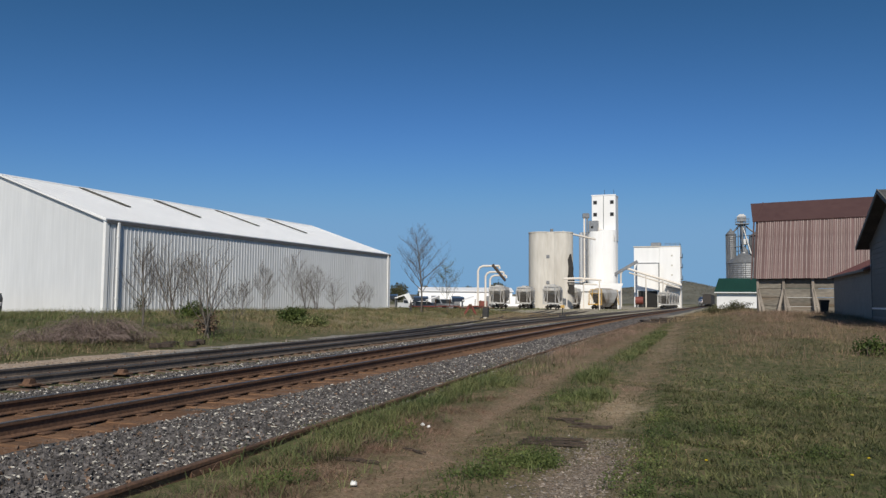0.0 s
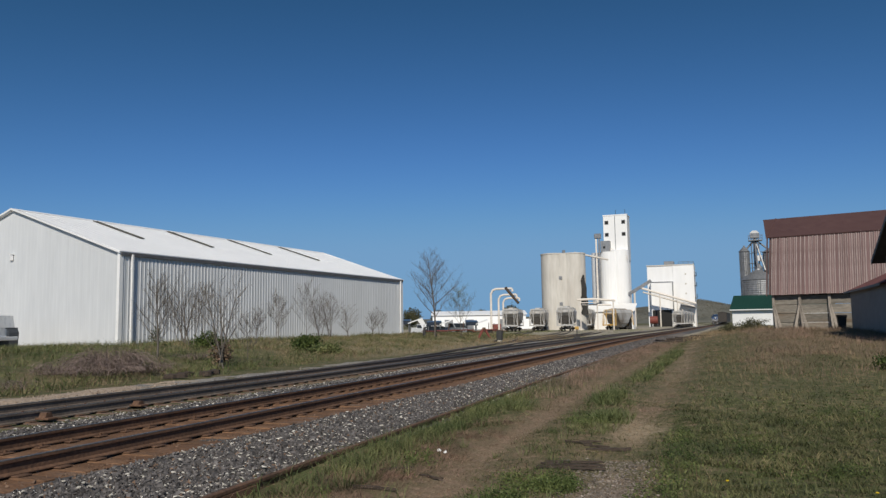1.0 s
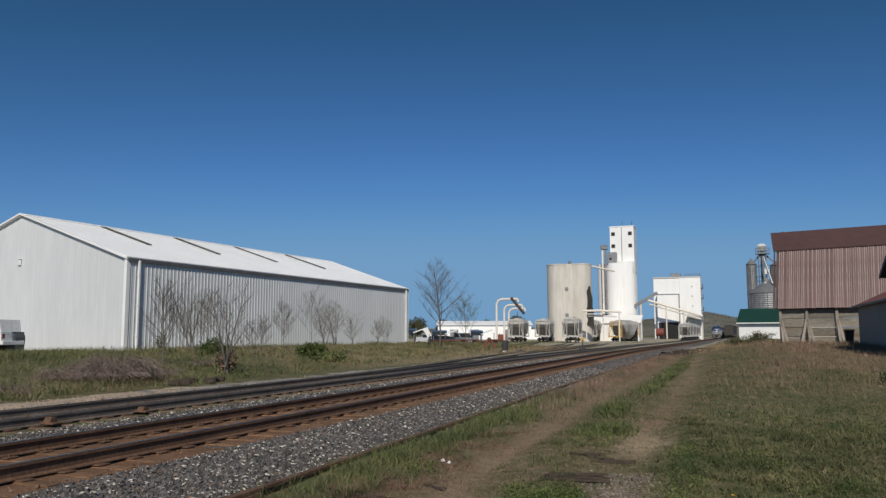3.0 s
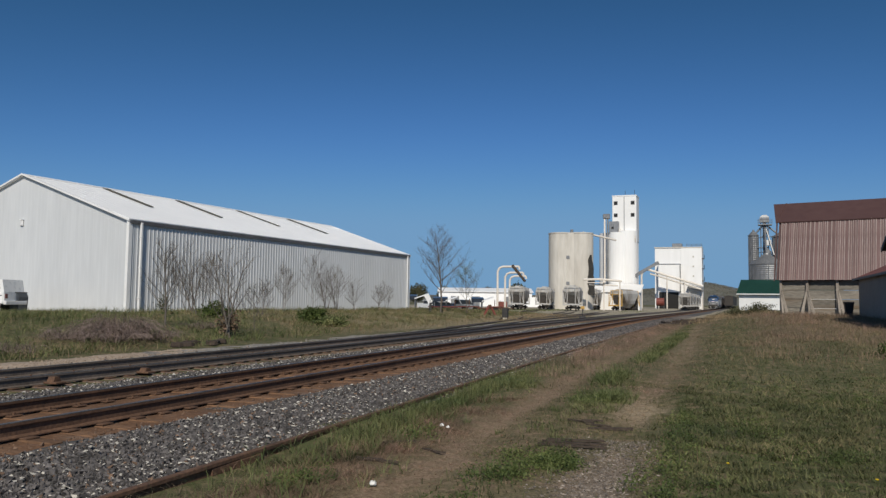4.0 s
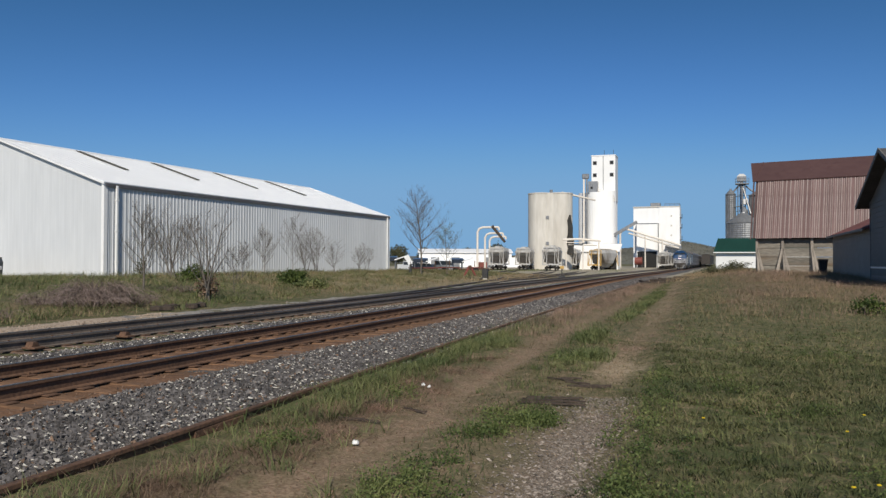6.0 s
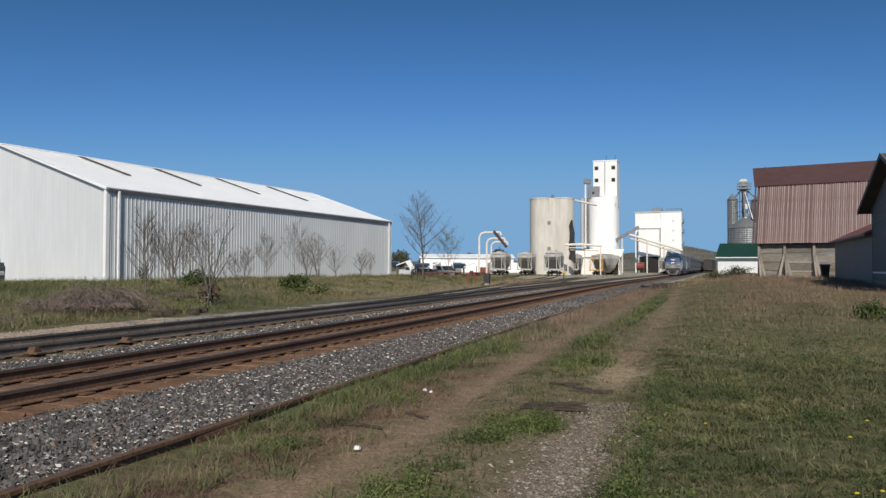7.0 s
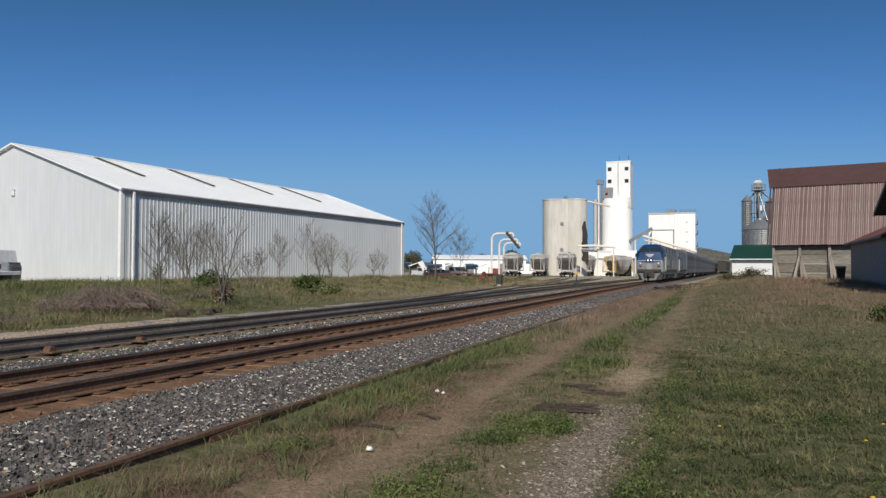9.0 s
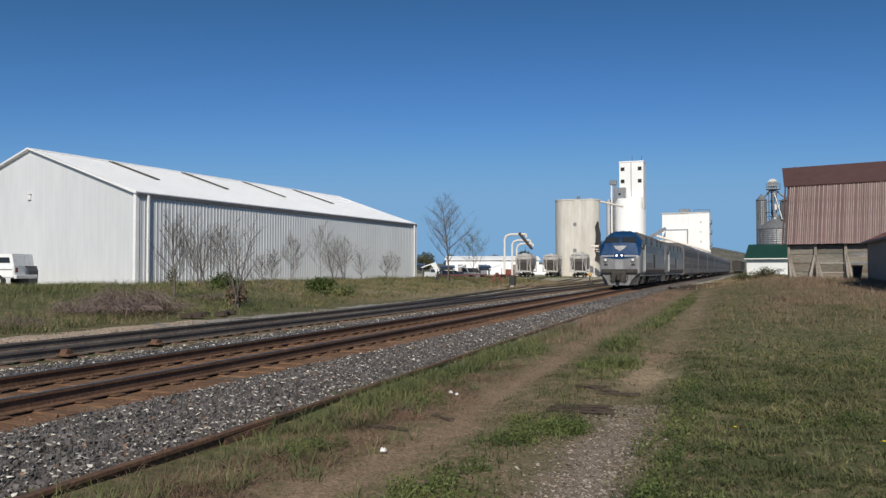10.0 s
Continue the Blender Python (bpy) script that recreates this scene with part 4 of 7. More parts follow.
def grain_leg():
    # bins and the bucket elevator that stand behind the barn
    steel_bin("grain_bin", 5.4, 163.0, 3.3, 0.6, 9.6, 11.6, "galvanised corrugated grain bin with a cone roof")
    steel_bin("grain_bin", 3.15, 167.5, 1.0, 0.6, 15.7, 16.7, "narrow galvanised grain bin behind a wider one")
    steel_bin("grain_bin", 9.0, 168.0, 2.4, 0.6, 15.4, 16.8, "galvanised corrugated grain bin with a cone roof")
    g = thing("bucket_elevator", (5.25, 167.5, 0.2), "galvanised bucket elevator with platforms, braces and spouts", "grain elevator")
    for s, t in ((-0.7, -0.7), (0.7, -0.7), (0.7, 0.7), (-0.7, 0.7)):
        part("tower_post", new_tube((s, t, 0), (s, t, 18.0), 0.08, seg=5), M_GALV, g)
    for k in range(9):
        z = 1 + 2 * k
        for a, b in (((-0.7, -0.7), (0.7, -0.7)), ((0.7, -0.7), (0.7, 0.7)), ((-0.7, 0.7), (-0.7, -0.7))):
            part("brace", new_tube((*a, z), (*b, z + (2 if k % 2 else 0)), 0.045, seg=4), M_GALV, g)
    part("leg_casing", new_box(-0.35, 0.35, -0.2, 0.2, 0, 19.0, 0.02), M_GALV, g)
    part("head", loft(bmesh.new(), [[(-0.9, -0.4, 18.2), (0.9, -0.4, 18.2), (0.9, 0.4, 18.2), (-0.9, 0.4, 18.2)], [(-0.9, -0.4, 19.2), (0.9, -0.4, 19.2), (0.9, 0.4, 19.2), (-0.9, 0.4, 19.2)], [(-0.4, -0.3, 19.7), (0.4, -0.3, 19.7), (0.4, 0.3, 19.7), (-0.4, 0.3, 19.7)]]), M_GALV, g)
    pf = part("platform", new_box(-1.2, 1.4, -1.1, 1.1, 17.6, 17.75), M_GALV, g)
    bm = bmesh.new()
    for z in (18.2, 18.7):
        pipe(bm, [(-1.2, -1.1, z), (1.4, -1.1, z), (1.4, 1.1, z), (-1.2, 1.1, z), (-1.2, -1.1, z)], 0.035, 4)
    for x in (-1.2, -0.3, 0.6, 1.4):
        tube(bm, (x, -1.1, 17.7), (x, -1.1, 18.7), 0.035, seg=4)
    part("railing", bm, M_GALV, pf)
    for end in ((-2.1, 0.0, 15.5), (0.2, -3.6, 10.6), (3.2, 0.4, 15.2), (1.6, -2.6, 11.4)):
        part("spout", new_tube((0, 0, 17.9), end, 0.17, seg=8), M_GALV, g)
    part("hopper", loft(bmesh.new(), [ring_of(0.2, 9.2, 12, 0.4, -1.6), ring_of(0.8, 10.2, 12, 0.4, -1.6), ring_of(0.8, 12.0, 12, 0.4, -1.6), ring_of(0.25, 12.8, 12, 0.4, -1.6)]), M_GALV, g, "small round surge hopper")
    part("transfer_box", new_box(-0.2, 1.2, -1.4, -0.4, 13.4, 14.5, 0.05), M_LENS, g, "pale sheet-metal transfer box")
    for z in (3, 6, 9, 12, 15):
        part("cross_brace", new_tube((-2.0, 0.2, z), (3.2, 0.2, z + 0.6), 0.06, seg=4), M_GALV, g)
    for z in (10.6, 13.0):
        part("walkway", new_box(-2.6, 0.8, -0.9, 0.4, z, z + 0.1), M_GALV, g)


grain_leg()

# ---------------------------------------------------------------- concrete elevators


def concrete_silo():
    s = thing("concrete_silo_block", pose(-33.95, 166.5, 0.2, 0, 0, 11), "block of weathered beige concrete grain silos with a flat roof", "silo")
    r, H = 2.75, 16.4
    for k, (x, y) in enumerate(((-2.05, -0.6), (2.05, -0.6), (-2.05, 3.6), (2.05, 3.6))):
        part("silo", loft(bmesh.new(), [ring_of(r, 0, 28, x, y), ring_of(r, H, 28, x, y), ring_of(r + 0.08, H, 28, x, y), ring_of(r + 0.08, H + 0.25, 28, x, y)]), M_CONC, s, smooth=False)
    part("infill", new_box(-1.2, 1.2, -3.0, 5.6, 0, H + 0.1), M_CONC, s)
    part("seam_strip", new_box(-0.75, -0.45, -3.08, -2.9, 0.5, H, 0.02), M_CONC, s, "pale upright joint strip")
    for z in (5.3, 10.9):
        part("hatch", new_box(-0.95, -0.25, -3.2, -2.9, z, z + 0.7, 0.03), M_GALV, s, "small steel wall hatch")
    part("roof_vent", new_tube((0.2, 0, H + 0.2), (0.2, 0, H + 1.1), 0.35, seg=10), M_GALV, s)
    part("dark_chute", loft(bmesh.new(), [[(3.55 + 0.25 * math.sin(z * 1.7) + 0.5 * w, -2.9, z), (4.95 - w, -2.5, z), (5.15 - w, -1.0, z), (4.1, -1.2, z)] for z, w in ((3.3, 0.0), (4.6, 0.1), (6.2, 0.0), (7.4, 0.3), (9.0, 0.25), (10.6, 0.5), (11.8, 0.6))]), M_DARKST, s, "dark stained chute on the silo's flank")
    part("head_beam", new_tube((2.5, -1.2, H + 0.35), (9.8, 3.0, H - 1.0), 0.22, seg=6), M_PIPE, s, "conveyor bridging to the white elevator")


concrete_silo()


def white_elevator():
    e = thing("white_grain_elevator", (-25.1, 186.5, 0.2), "tall white concrete grain elevator with round bins and a square headhouse", "grain elevator")
    H = 18.2
    for x, y, r in ((-3.6, -0.4, 2.3), (-1.3, -2.0, 2.4), (0.85, -1.5, 2.35), (0.6, 2.5, 2.4), (-2.4, 3.0, 2.6)):
        part("bin", loft(bmesh.new(), [ring_of(r, 0, 24, x, y), ring_of(r, H + (0.0 if x < 0 else 0.4), 24, x, y)]), M_ELEV, e)
    part("core", new_box(-2.4, 2.6, -1.6, 3.0, 0, H), M_ELEV, e)
    hh = part("headhouse", new_box(-2.55, 3.05, -2.2, 3.0, H - 2, 27.0, 0.05), M_ELEV, e, "square white headhouse tower")
    for x in (-1.75, 2.2):
        for z in (25.3, 22.4):
            part("window", new_box(x - 0.36, x + 0.36, -2.26, -2.1, z - 0.36, z + 0.36), M_SOCKET, hh, "small dark square window")
            part("window_frame", new_box(x - 0.46, x + 0.46, -2.235, -2.12, z - 0.46, z + 0.46), M_GALV, hh)
    part("edge_seam", new_box(0.15, 0.30, -2.26, -2.2, H, 27.0), M_GALV, hh, "grey downpipe")
    part("parapet", new_box(-2.62, 3.12, -2.27, 3.07, 26.9, 27.15), M_ELEV, hh)
    for x in (0.2, 2.4):
        part("mast", new_tube((x, 0, 27.1), (x, 0, 28.6), 0.05, seg=5), M_DKSTEEL, hh)
    # leg tower at the near side with its head and box
    lt = part("leg_tower", new_box(-4.25, -3.9, -4.0, -3.7, 0, 21.8), M_PIPE, e, "cream bucket-elevator leg")
    part("leg_casing", new_box(-3.6, -3.25, -4.0, -3.7, 0, 21.8), M_GALV, lt)
    part("leg_head", new_box(-4.5, -2.9, -4.2, -3.4, 21.4, 22.6, 0.15), M_GALV, lt)
    part("box_house", new_box(-3.1, -0.9, -3.9, -1.4, 17.9, 20.8, 0.04), M_GALV, e, "grey steel distributor box")
    part("box_window", new_box(-2.5, -2.0, -3.96, -3.88, 19.0, 19.5), M_SOCKET, e)
    bm = bmesh.new()
    for dz in (0, 0.55, 1.1):
        tube(bm, (-0.9, -3.4, 18.0 + dz), (3.0, -3.0, 16.0 + dz), 0.06, seg=5)
    for k in range(9):
        a = Vector((-0.9, -3.4, 18.0)).lerp(Vector((3.0, -3.0, 16.0)), k / 8)
        tube(bm, a, a + Vector((0, 0, 1.1)), 0.05, seg=4)
    part("stair_rail", bm, M_PIPE, e, "sloping catwalk with railing")
    # low buildings at the foot
    part("dump_shed", new_box(-8.5, 4.5, -9.5, -5.0, 0, 4.3), M_ELEV, e, "low white drive-through shed")
    part("shed_roof", slab(bmesh.new(), [(-8.8, -9.9, 4.1), (4.9, -9.9, 4.1), (4.9, -4.5, 5.9), (-8.8, -4.5, 5.9)], 0.15), M_ELEV, e)
    part("shed_opening", new_box(1.4, 4.2, -9.58, -9.4, 0, 3.3), M_SOCKET, e, "dark drive-through opening")
    part("dome_tank", loft(bmesh.new(), [ring_of(2.6 * math.cos(a), 2.6 * math.sin(a) * 0.9 + 1.5, 20, -7.2, -8.0) for a in (0.0, 0.4, 0.8, 1.2, 1.5)]), M_ELEV, e)
    part("conveyor", new_box(-0.35, 0.35, -0.3, 0.3, 0, 7.0, m=Matrix.Translation((2.0, -2.5, 7.6)) @ pose(0, 0, 0, 0, 60, 0)), M_GALV, e, "inclined conveyor to the neighbouring building")


white_elevator()


def white_box():
    w = thing("white_feed_mill", Matrix.Translation((-18.1, 267.0, 0.0)) @ Matrix.Scale(1.325, 4), "blocky white concrete mill building with a sloped truck canopy", "mill")
    part("left_block", new_box(-5.6, 0.6, -3.2, 5.0, 0, 15.4, 0.05), M_ELEV, w)
    part("right_block", new_box(0.6, 5.6, -3.3, 5.0, 0, 15.42, 0.05), M_ELEV, w)
    part("front_block", new_box(-4.6, 0.5, -5.4, -3.2, 0, 11.0, 0.05), M_ELEV, w)
    part("ledge", new_box(-4.75, 0.65, -5.5, -3.2, 11.0, 11.18), M_GALV, w, "dark ledge line")
    part("roof_unit", new_box(-1.6, 0.8, -1.0, 2.0, 15.4, 16.5, 0.1), M_GALV, w)
    bm = bmesh.new()
    for z in (15.75, 16.1):
        pipe(bm, [(2.0, -3.0, z), (5.5, -3.0, z), (5.5, 4.6, z)], 0.04, 4)
    for x in (2.0, 3.2, 4.4, 5.5):
        tube(bm, (x, -3.0, 15.4), (x, -3.0, 16.1), 0.04, seg=4)
    part("roof_rail", bm, M_GALV, w, "thin steel roof railing")
    part("cornice", new_box(-5.7, 5.7, -3.38, -3.1, 15.2, 15.45), M_CONC, w)
    part("front_seam", new_box(0.5, 0.62, -5.44, -3.1, 2.0, 11.0), M_GALV, w, "dark upright joint")
    for z in (8.2, 10.6, 13.0):
        part("mark", new_tube((3.6, -3.36, z), (3.6, -3.2, z), 0.22, seg=10), M_CONC, w, "faded round patch")
    for z in (7.0, 10.0, 12.5):
        part("balcony", new_box(5.6, 6.1, -3.0, -0.5, z, z + 0.12), M_DKSTEEL, w)
        part("balcony_rail", new_box(6.04, 6.10, -3.0, -0.5, z + 0.1, z + 1.0), M_DKSTEEL, w)
    part("opening", new_box(-4.4, 0.2, -5.46, -5.3, 0, 4.2), M_SOCKET, w)
    cp = part("truck_canopy", slab(bmesh.new(), [(2.4, -7.5, 5.4), (6.1, -7.5, 4.6), (6.1, -3.8, 5.4), (2.4, -3.8, 6.2)], 0.3), M_GALV, w, "grey sloped truck canopy")
    for x in (2.8, 5.8):
        part("canopy_post", new_tube((x, -7.0, 0), (x, -7.0, 4.8), 0.12, seg=6), M_PIPE, cp)
    sp = part("load_spout", pipe(bmesh.new(), [(-6.6, -9.0, 9.6), (-3.0, -9.5, 8.4), (6.0, -8.5, 5.6)], 0.28), M_PIPE, w, "cream overhead loading pipe")
    part("return_pipe", pipe(bmesh.new(), [(-6.2, -8.6, 8.6), (-3.0, -9.1, 7.6), (5.6, -8.1, 4.9)], 0.2), M_PIPE, sp)
    part("spout_support", pipe(bmesh.new(), [(-8.2, -9.0, 0), (-8.2, -9.0, 8.4), (-7.7, -9.0, 9.3), (-6.6, -9.0, 9.6)], 0.24), M_PIPE, sp)
    for x in (-2.2, 1.8):
        part("spout_post", new_tube((x, -9.4, 0), (x, -9.4, 8.2 if x < 0 else 7.0), 0.16, seg=7), M_PIPE, sp)
    part("red_tank", new_tube((-4.7, -9.2, 1.75), (-2.9, -9.2, 1.75), 0.95, seg=14), M_RED, w, "red horizontal tank by the opening")
    for x in (-4.4, -3.0):
        part("tank_saddle", new_box(x - 0.15, x + 0.15, -9.9, -8.5, 0, 0.9), M_DKSTEEL, w)


white_box()


def load_pipe(x, y, h, arm, with_spout):
    p = thing("loading_pipe", (x, y, 0.2), "cream overhead loading pipe bent at the top", "pipe", "loading pipes")
    part("riser", pipe(bmesh.new(), [(0, 0, 0), (0, 0, h - 0.9), (0.35, 0, h - 0.25), (1.0, 0, h), (arm, 0, h)], 0.20), M_PIPE, p)
    part("base_flange", new_tube((0, 0, 0), (0, 0, 0.12), 0.5, seg=12), M_PIPE, p)
    if with_spout:
        part("spout", new_tube((arm - 1.2, 0, h + 0.2), (arm + 1.3, -0.5, h - 2.7), 0.30, 0.24, seg=8), M_ROTWOOD, p, "rusty hanging spout")
    part("nozzle", new_tube((arm, 0, h), (arm + 0.1, 0, h - 0.55), 0.2, seg=8), M_PIPE, p)


load_pipe(-40.9, 134.5, 7.9, 4.0, True)
load_pipe(-42.4, 144.5, 7.2, 3.6, False)
load_pipe(-43.8, 152.6, 6.8, 3.4, False)



def pipe_bridge():
    p = thing("pipe_bridge", (-29.6, 158.5, 0.2), "cream overhead pipe on posts between silo and elevator", "pipe")
    part("pipe", pipe(bmesh.new(), [(0, 0, 6.3), (3.2, 0.4, 6.4), (7.6, 1.0, 6.0)], 0.22), M_PIPE, p)
    part("lower_pipe", pipe(bmesh.new(), [(1.0, 0.2, 5.3), (6.8, 0.9, 5.1)], 0.15), M_PIPE, p)
    for x in (0.6, 4.0, 7.2):
        part("post", new_tube((x, 0.1 * x, 0), (x, 0.1 * x, 6.2), 0.14, seg=7), M_PIPE, p)
    part("tray", new_box(0.8, 4.2, -0.3, 0.7, 5.6, 5.75), M_PIPE, p)


pipe_bridge()

# ---------------------------------------------------------------- freight cars


def wheelset_truck(parent, y, r=0.46, base=1.75, name="truck"):
    t = part(name, new_box(-1.05, 1.05, y - 0.25, y + 0.25, 0.42, 0.72, 0.03), M_UNDER, parent)
    for s in (-1, 1):
        part("side_frame", prism(bmesh.new(), [(y - base / 2 - 0.35, 0.42), (y - 0.4, 0.28), (y + 0.4, 0.28), (y + base / 2 + 0.35, 0.42), (y + base / 2 + 0.3, 0.68), (y - base / 2 - 0.3, 0.68)], "x", s * 1.0 - 0.09, s * 1.0 + 0.09), M_UNDER, t)
        for d in (-base / 2, base / 2):
            part("wheel", new_tube((s * 0.69, y + d, r), (s * 0.82, y + d, r), r, seg=16), M_UNDER, t)
    for d in (-base / 2, base / 2):
        part("axle", new_tube((-0.7, y + d, r), (0.7, y + d, r), 0.09, seg=6), M_UNDER, t)


def hopper_car(m, label, body=M_HOPPER, end=M_HOPPER, length=12.0):
    c = thing("hopper_car", m, label, "freight car", "parked freight cars")
    L = length
    prof = [(-1.35, 1.5), (-1.55, 2.2), (-1.55, 3.7), (-1.1, 4.45), (1.1, 4.45), (1.55, 3.7), (1.55, 2.2), (1.35, 1.5)]
    rings = []
    for y, zb in ((1.15, 3.6), (3.4, 1.5), (L - 3.4, 1.5), (L - 1.15, 3.6)):
        rings.append([(x, y, max(z, zb)) for x, z in prof])
    part("body", loft(bmesh.new(), rings), body, c)
    for y in (4.2, L / 2, L - 4.2):
        part("discharge_bay", loft(bmesh.new(), [[(s * a, y + t * b, z) for s, t in ((-1, -1), (1, -1), (1, 1), (-1, 1))] for z, a, b in ((1.6, 1.2, 1.3), (0.55, 0.4, 0.5))]), body, c)
    part("sill", new_box(-0.35, 0.35, 0.1, L - 0.1, 0.95, 1.3), end, c)
    for y, s in ((0.35, 1), (L - 0.35, -1)):
        fr = part("end_frame", new_box(-1.5, 1.5, y - 0.12, y + 0.12, 1.0, 1.25), end, c)
        for x in (-1.45, -0.75, 0.75, 1.45):
            part("upright", new_tube((x, y, 1.1), (x * 0.9, y + s * (0.3 if abs(x) < 1 else 0.5), 4.3), 0.07, seg=5), end, fr)
        part("cross_bar", new_tube((-1.35, y + s * 0.4, 3.5), (1.35, y + s * 0.4, 3.5), 0.06, seg=5), end, fr)
        part("top_bar", new_tube((-1.35, y + s * 0.5, 4.3), (1.35, y + s * 0.5, 4.3), 0.06, seg=5), end, fr)
        # a dark plate puts the end bay's shade into colour
        part("slope_sheet", prism(bmesh.new(), [(-0.75, 2.9), (0.75, 2.9), (0.5, 1.7), (-0.5, 1.7)], "y", y + s * 0.75 - 0.03, y + s * 0.75 + 0.03), M_UNDER, fr, "dark plate painted for the shade inside the end bay")
        for x in (-1, 1):
            part("brace", new_tube((x * 1.4, y + s * 0.1, 1.2), (x * 0.7, y + s * 0.5, 4.2), 0.055, seg=5), end, fr)
        part("brake_gear", new_box(-0.45, 0.45, y + s * 0.2 - 0.15, y + s * 0.2 + 0.15, 1.5, 2.3, 0.05), M_UNDER, fr)
        part("coupler", new_box(-0.16, 0.16, y - s * 0.35 - 0.5, y - s * 0.35 + 0.5, 0.75, 1.05, 0.05), M_UNDER, c)
        if s == 1:
            ld = part("ladder", new_tube((-1.5, y - 0.16, 0.9), (-1.5, y - 0.16, 3.9), 0.03, seg=4), end, c)
            for k in range(7):
                part("rung", new_tube((-1.5, y - 0.16, 1.0 + 0.45 * k), (-1.05, y - 0.16, 1.0 + 0.45 * k), 0.025, seg=4), end, ld)
    part("roof_walk", new_box(-0.4, 0.4, 1.4, L - 1.4, 4.46, 4.56), end, c)
    for k in range(3):
        part("hatch", new_box(-0.5, 0.5, 2.6 + k * 2.6, 4.4 + k * 2.6, 4.56, 4.68, 0.03), body, c)
    wheelset_truck(c, 1.9)
    wheelset_truck(c, L - 1.9)
    return c


def yard_cars():
    grey = "parked grey covered hopper car with a framed open end"
    for x, y, a in ((-39.9, 143.5, 9), (-36.2, 150.0, 8), (-28.1, 138.0, 7.6), (-29.6, 166.0, 4)):
        hopper_car(pose(x, y, 0.24, 0, 0, a), grey)
    hopper_car(pose(-24.4, 166.0, 0.1, 0, 0, -12), "parked grey covered hopper car with ochre yellow end frames", M_HOPPER, M_YELLOW)
    for k in range(4):
        y = 208 + k * 13.2
        hopper_car(pose(along(SIDE_Y, SIDE_X, y) - 0.4, y, 0.1, 0, 0, 0.5), grey)
    # dark box car standing far down the line
    b = thing("box_car", pose(-3.0, 300, 0.3, 0, 0, -1.5), "dark brown box car parked far down the line", "freight car")
    for k in range(3):
        o = k * 16.0
        part("body", new_box(-1.5, 1.5, o, o + 15, 1.1, 4.6, 0.08), M_BROWNCAR, b)
        part("roof", prism(bmesh.new(), [(-1.55, 4.6), (1.55, 4.6), (0, 4.85)], "y", o, o + 15), M_BROWNCAR, b)
        wheelset_truck(b, o + 2)
        wheelset_truck(b, o + 13)
        part("door", new_box(-1.56, -1.5, o + 6, o + 9, 1.2, 4.4), M_BROWNCAR, b)


yard_cars()

# ---------------------------------------------------------------- the yard behind the warehouse


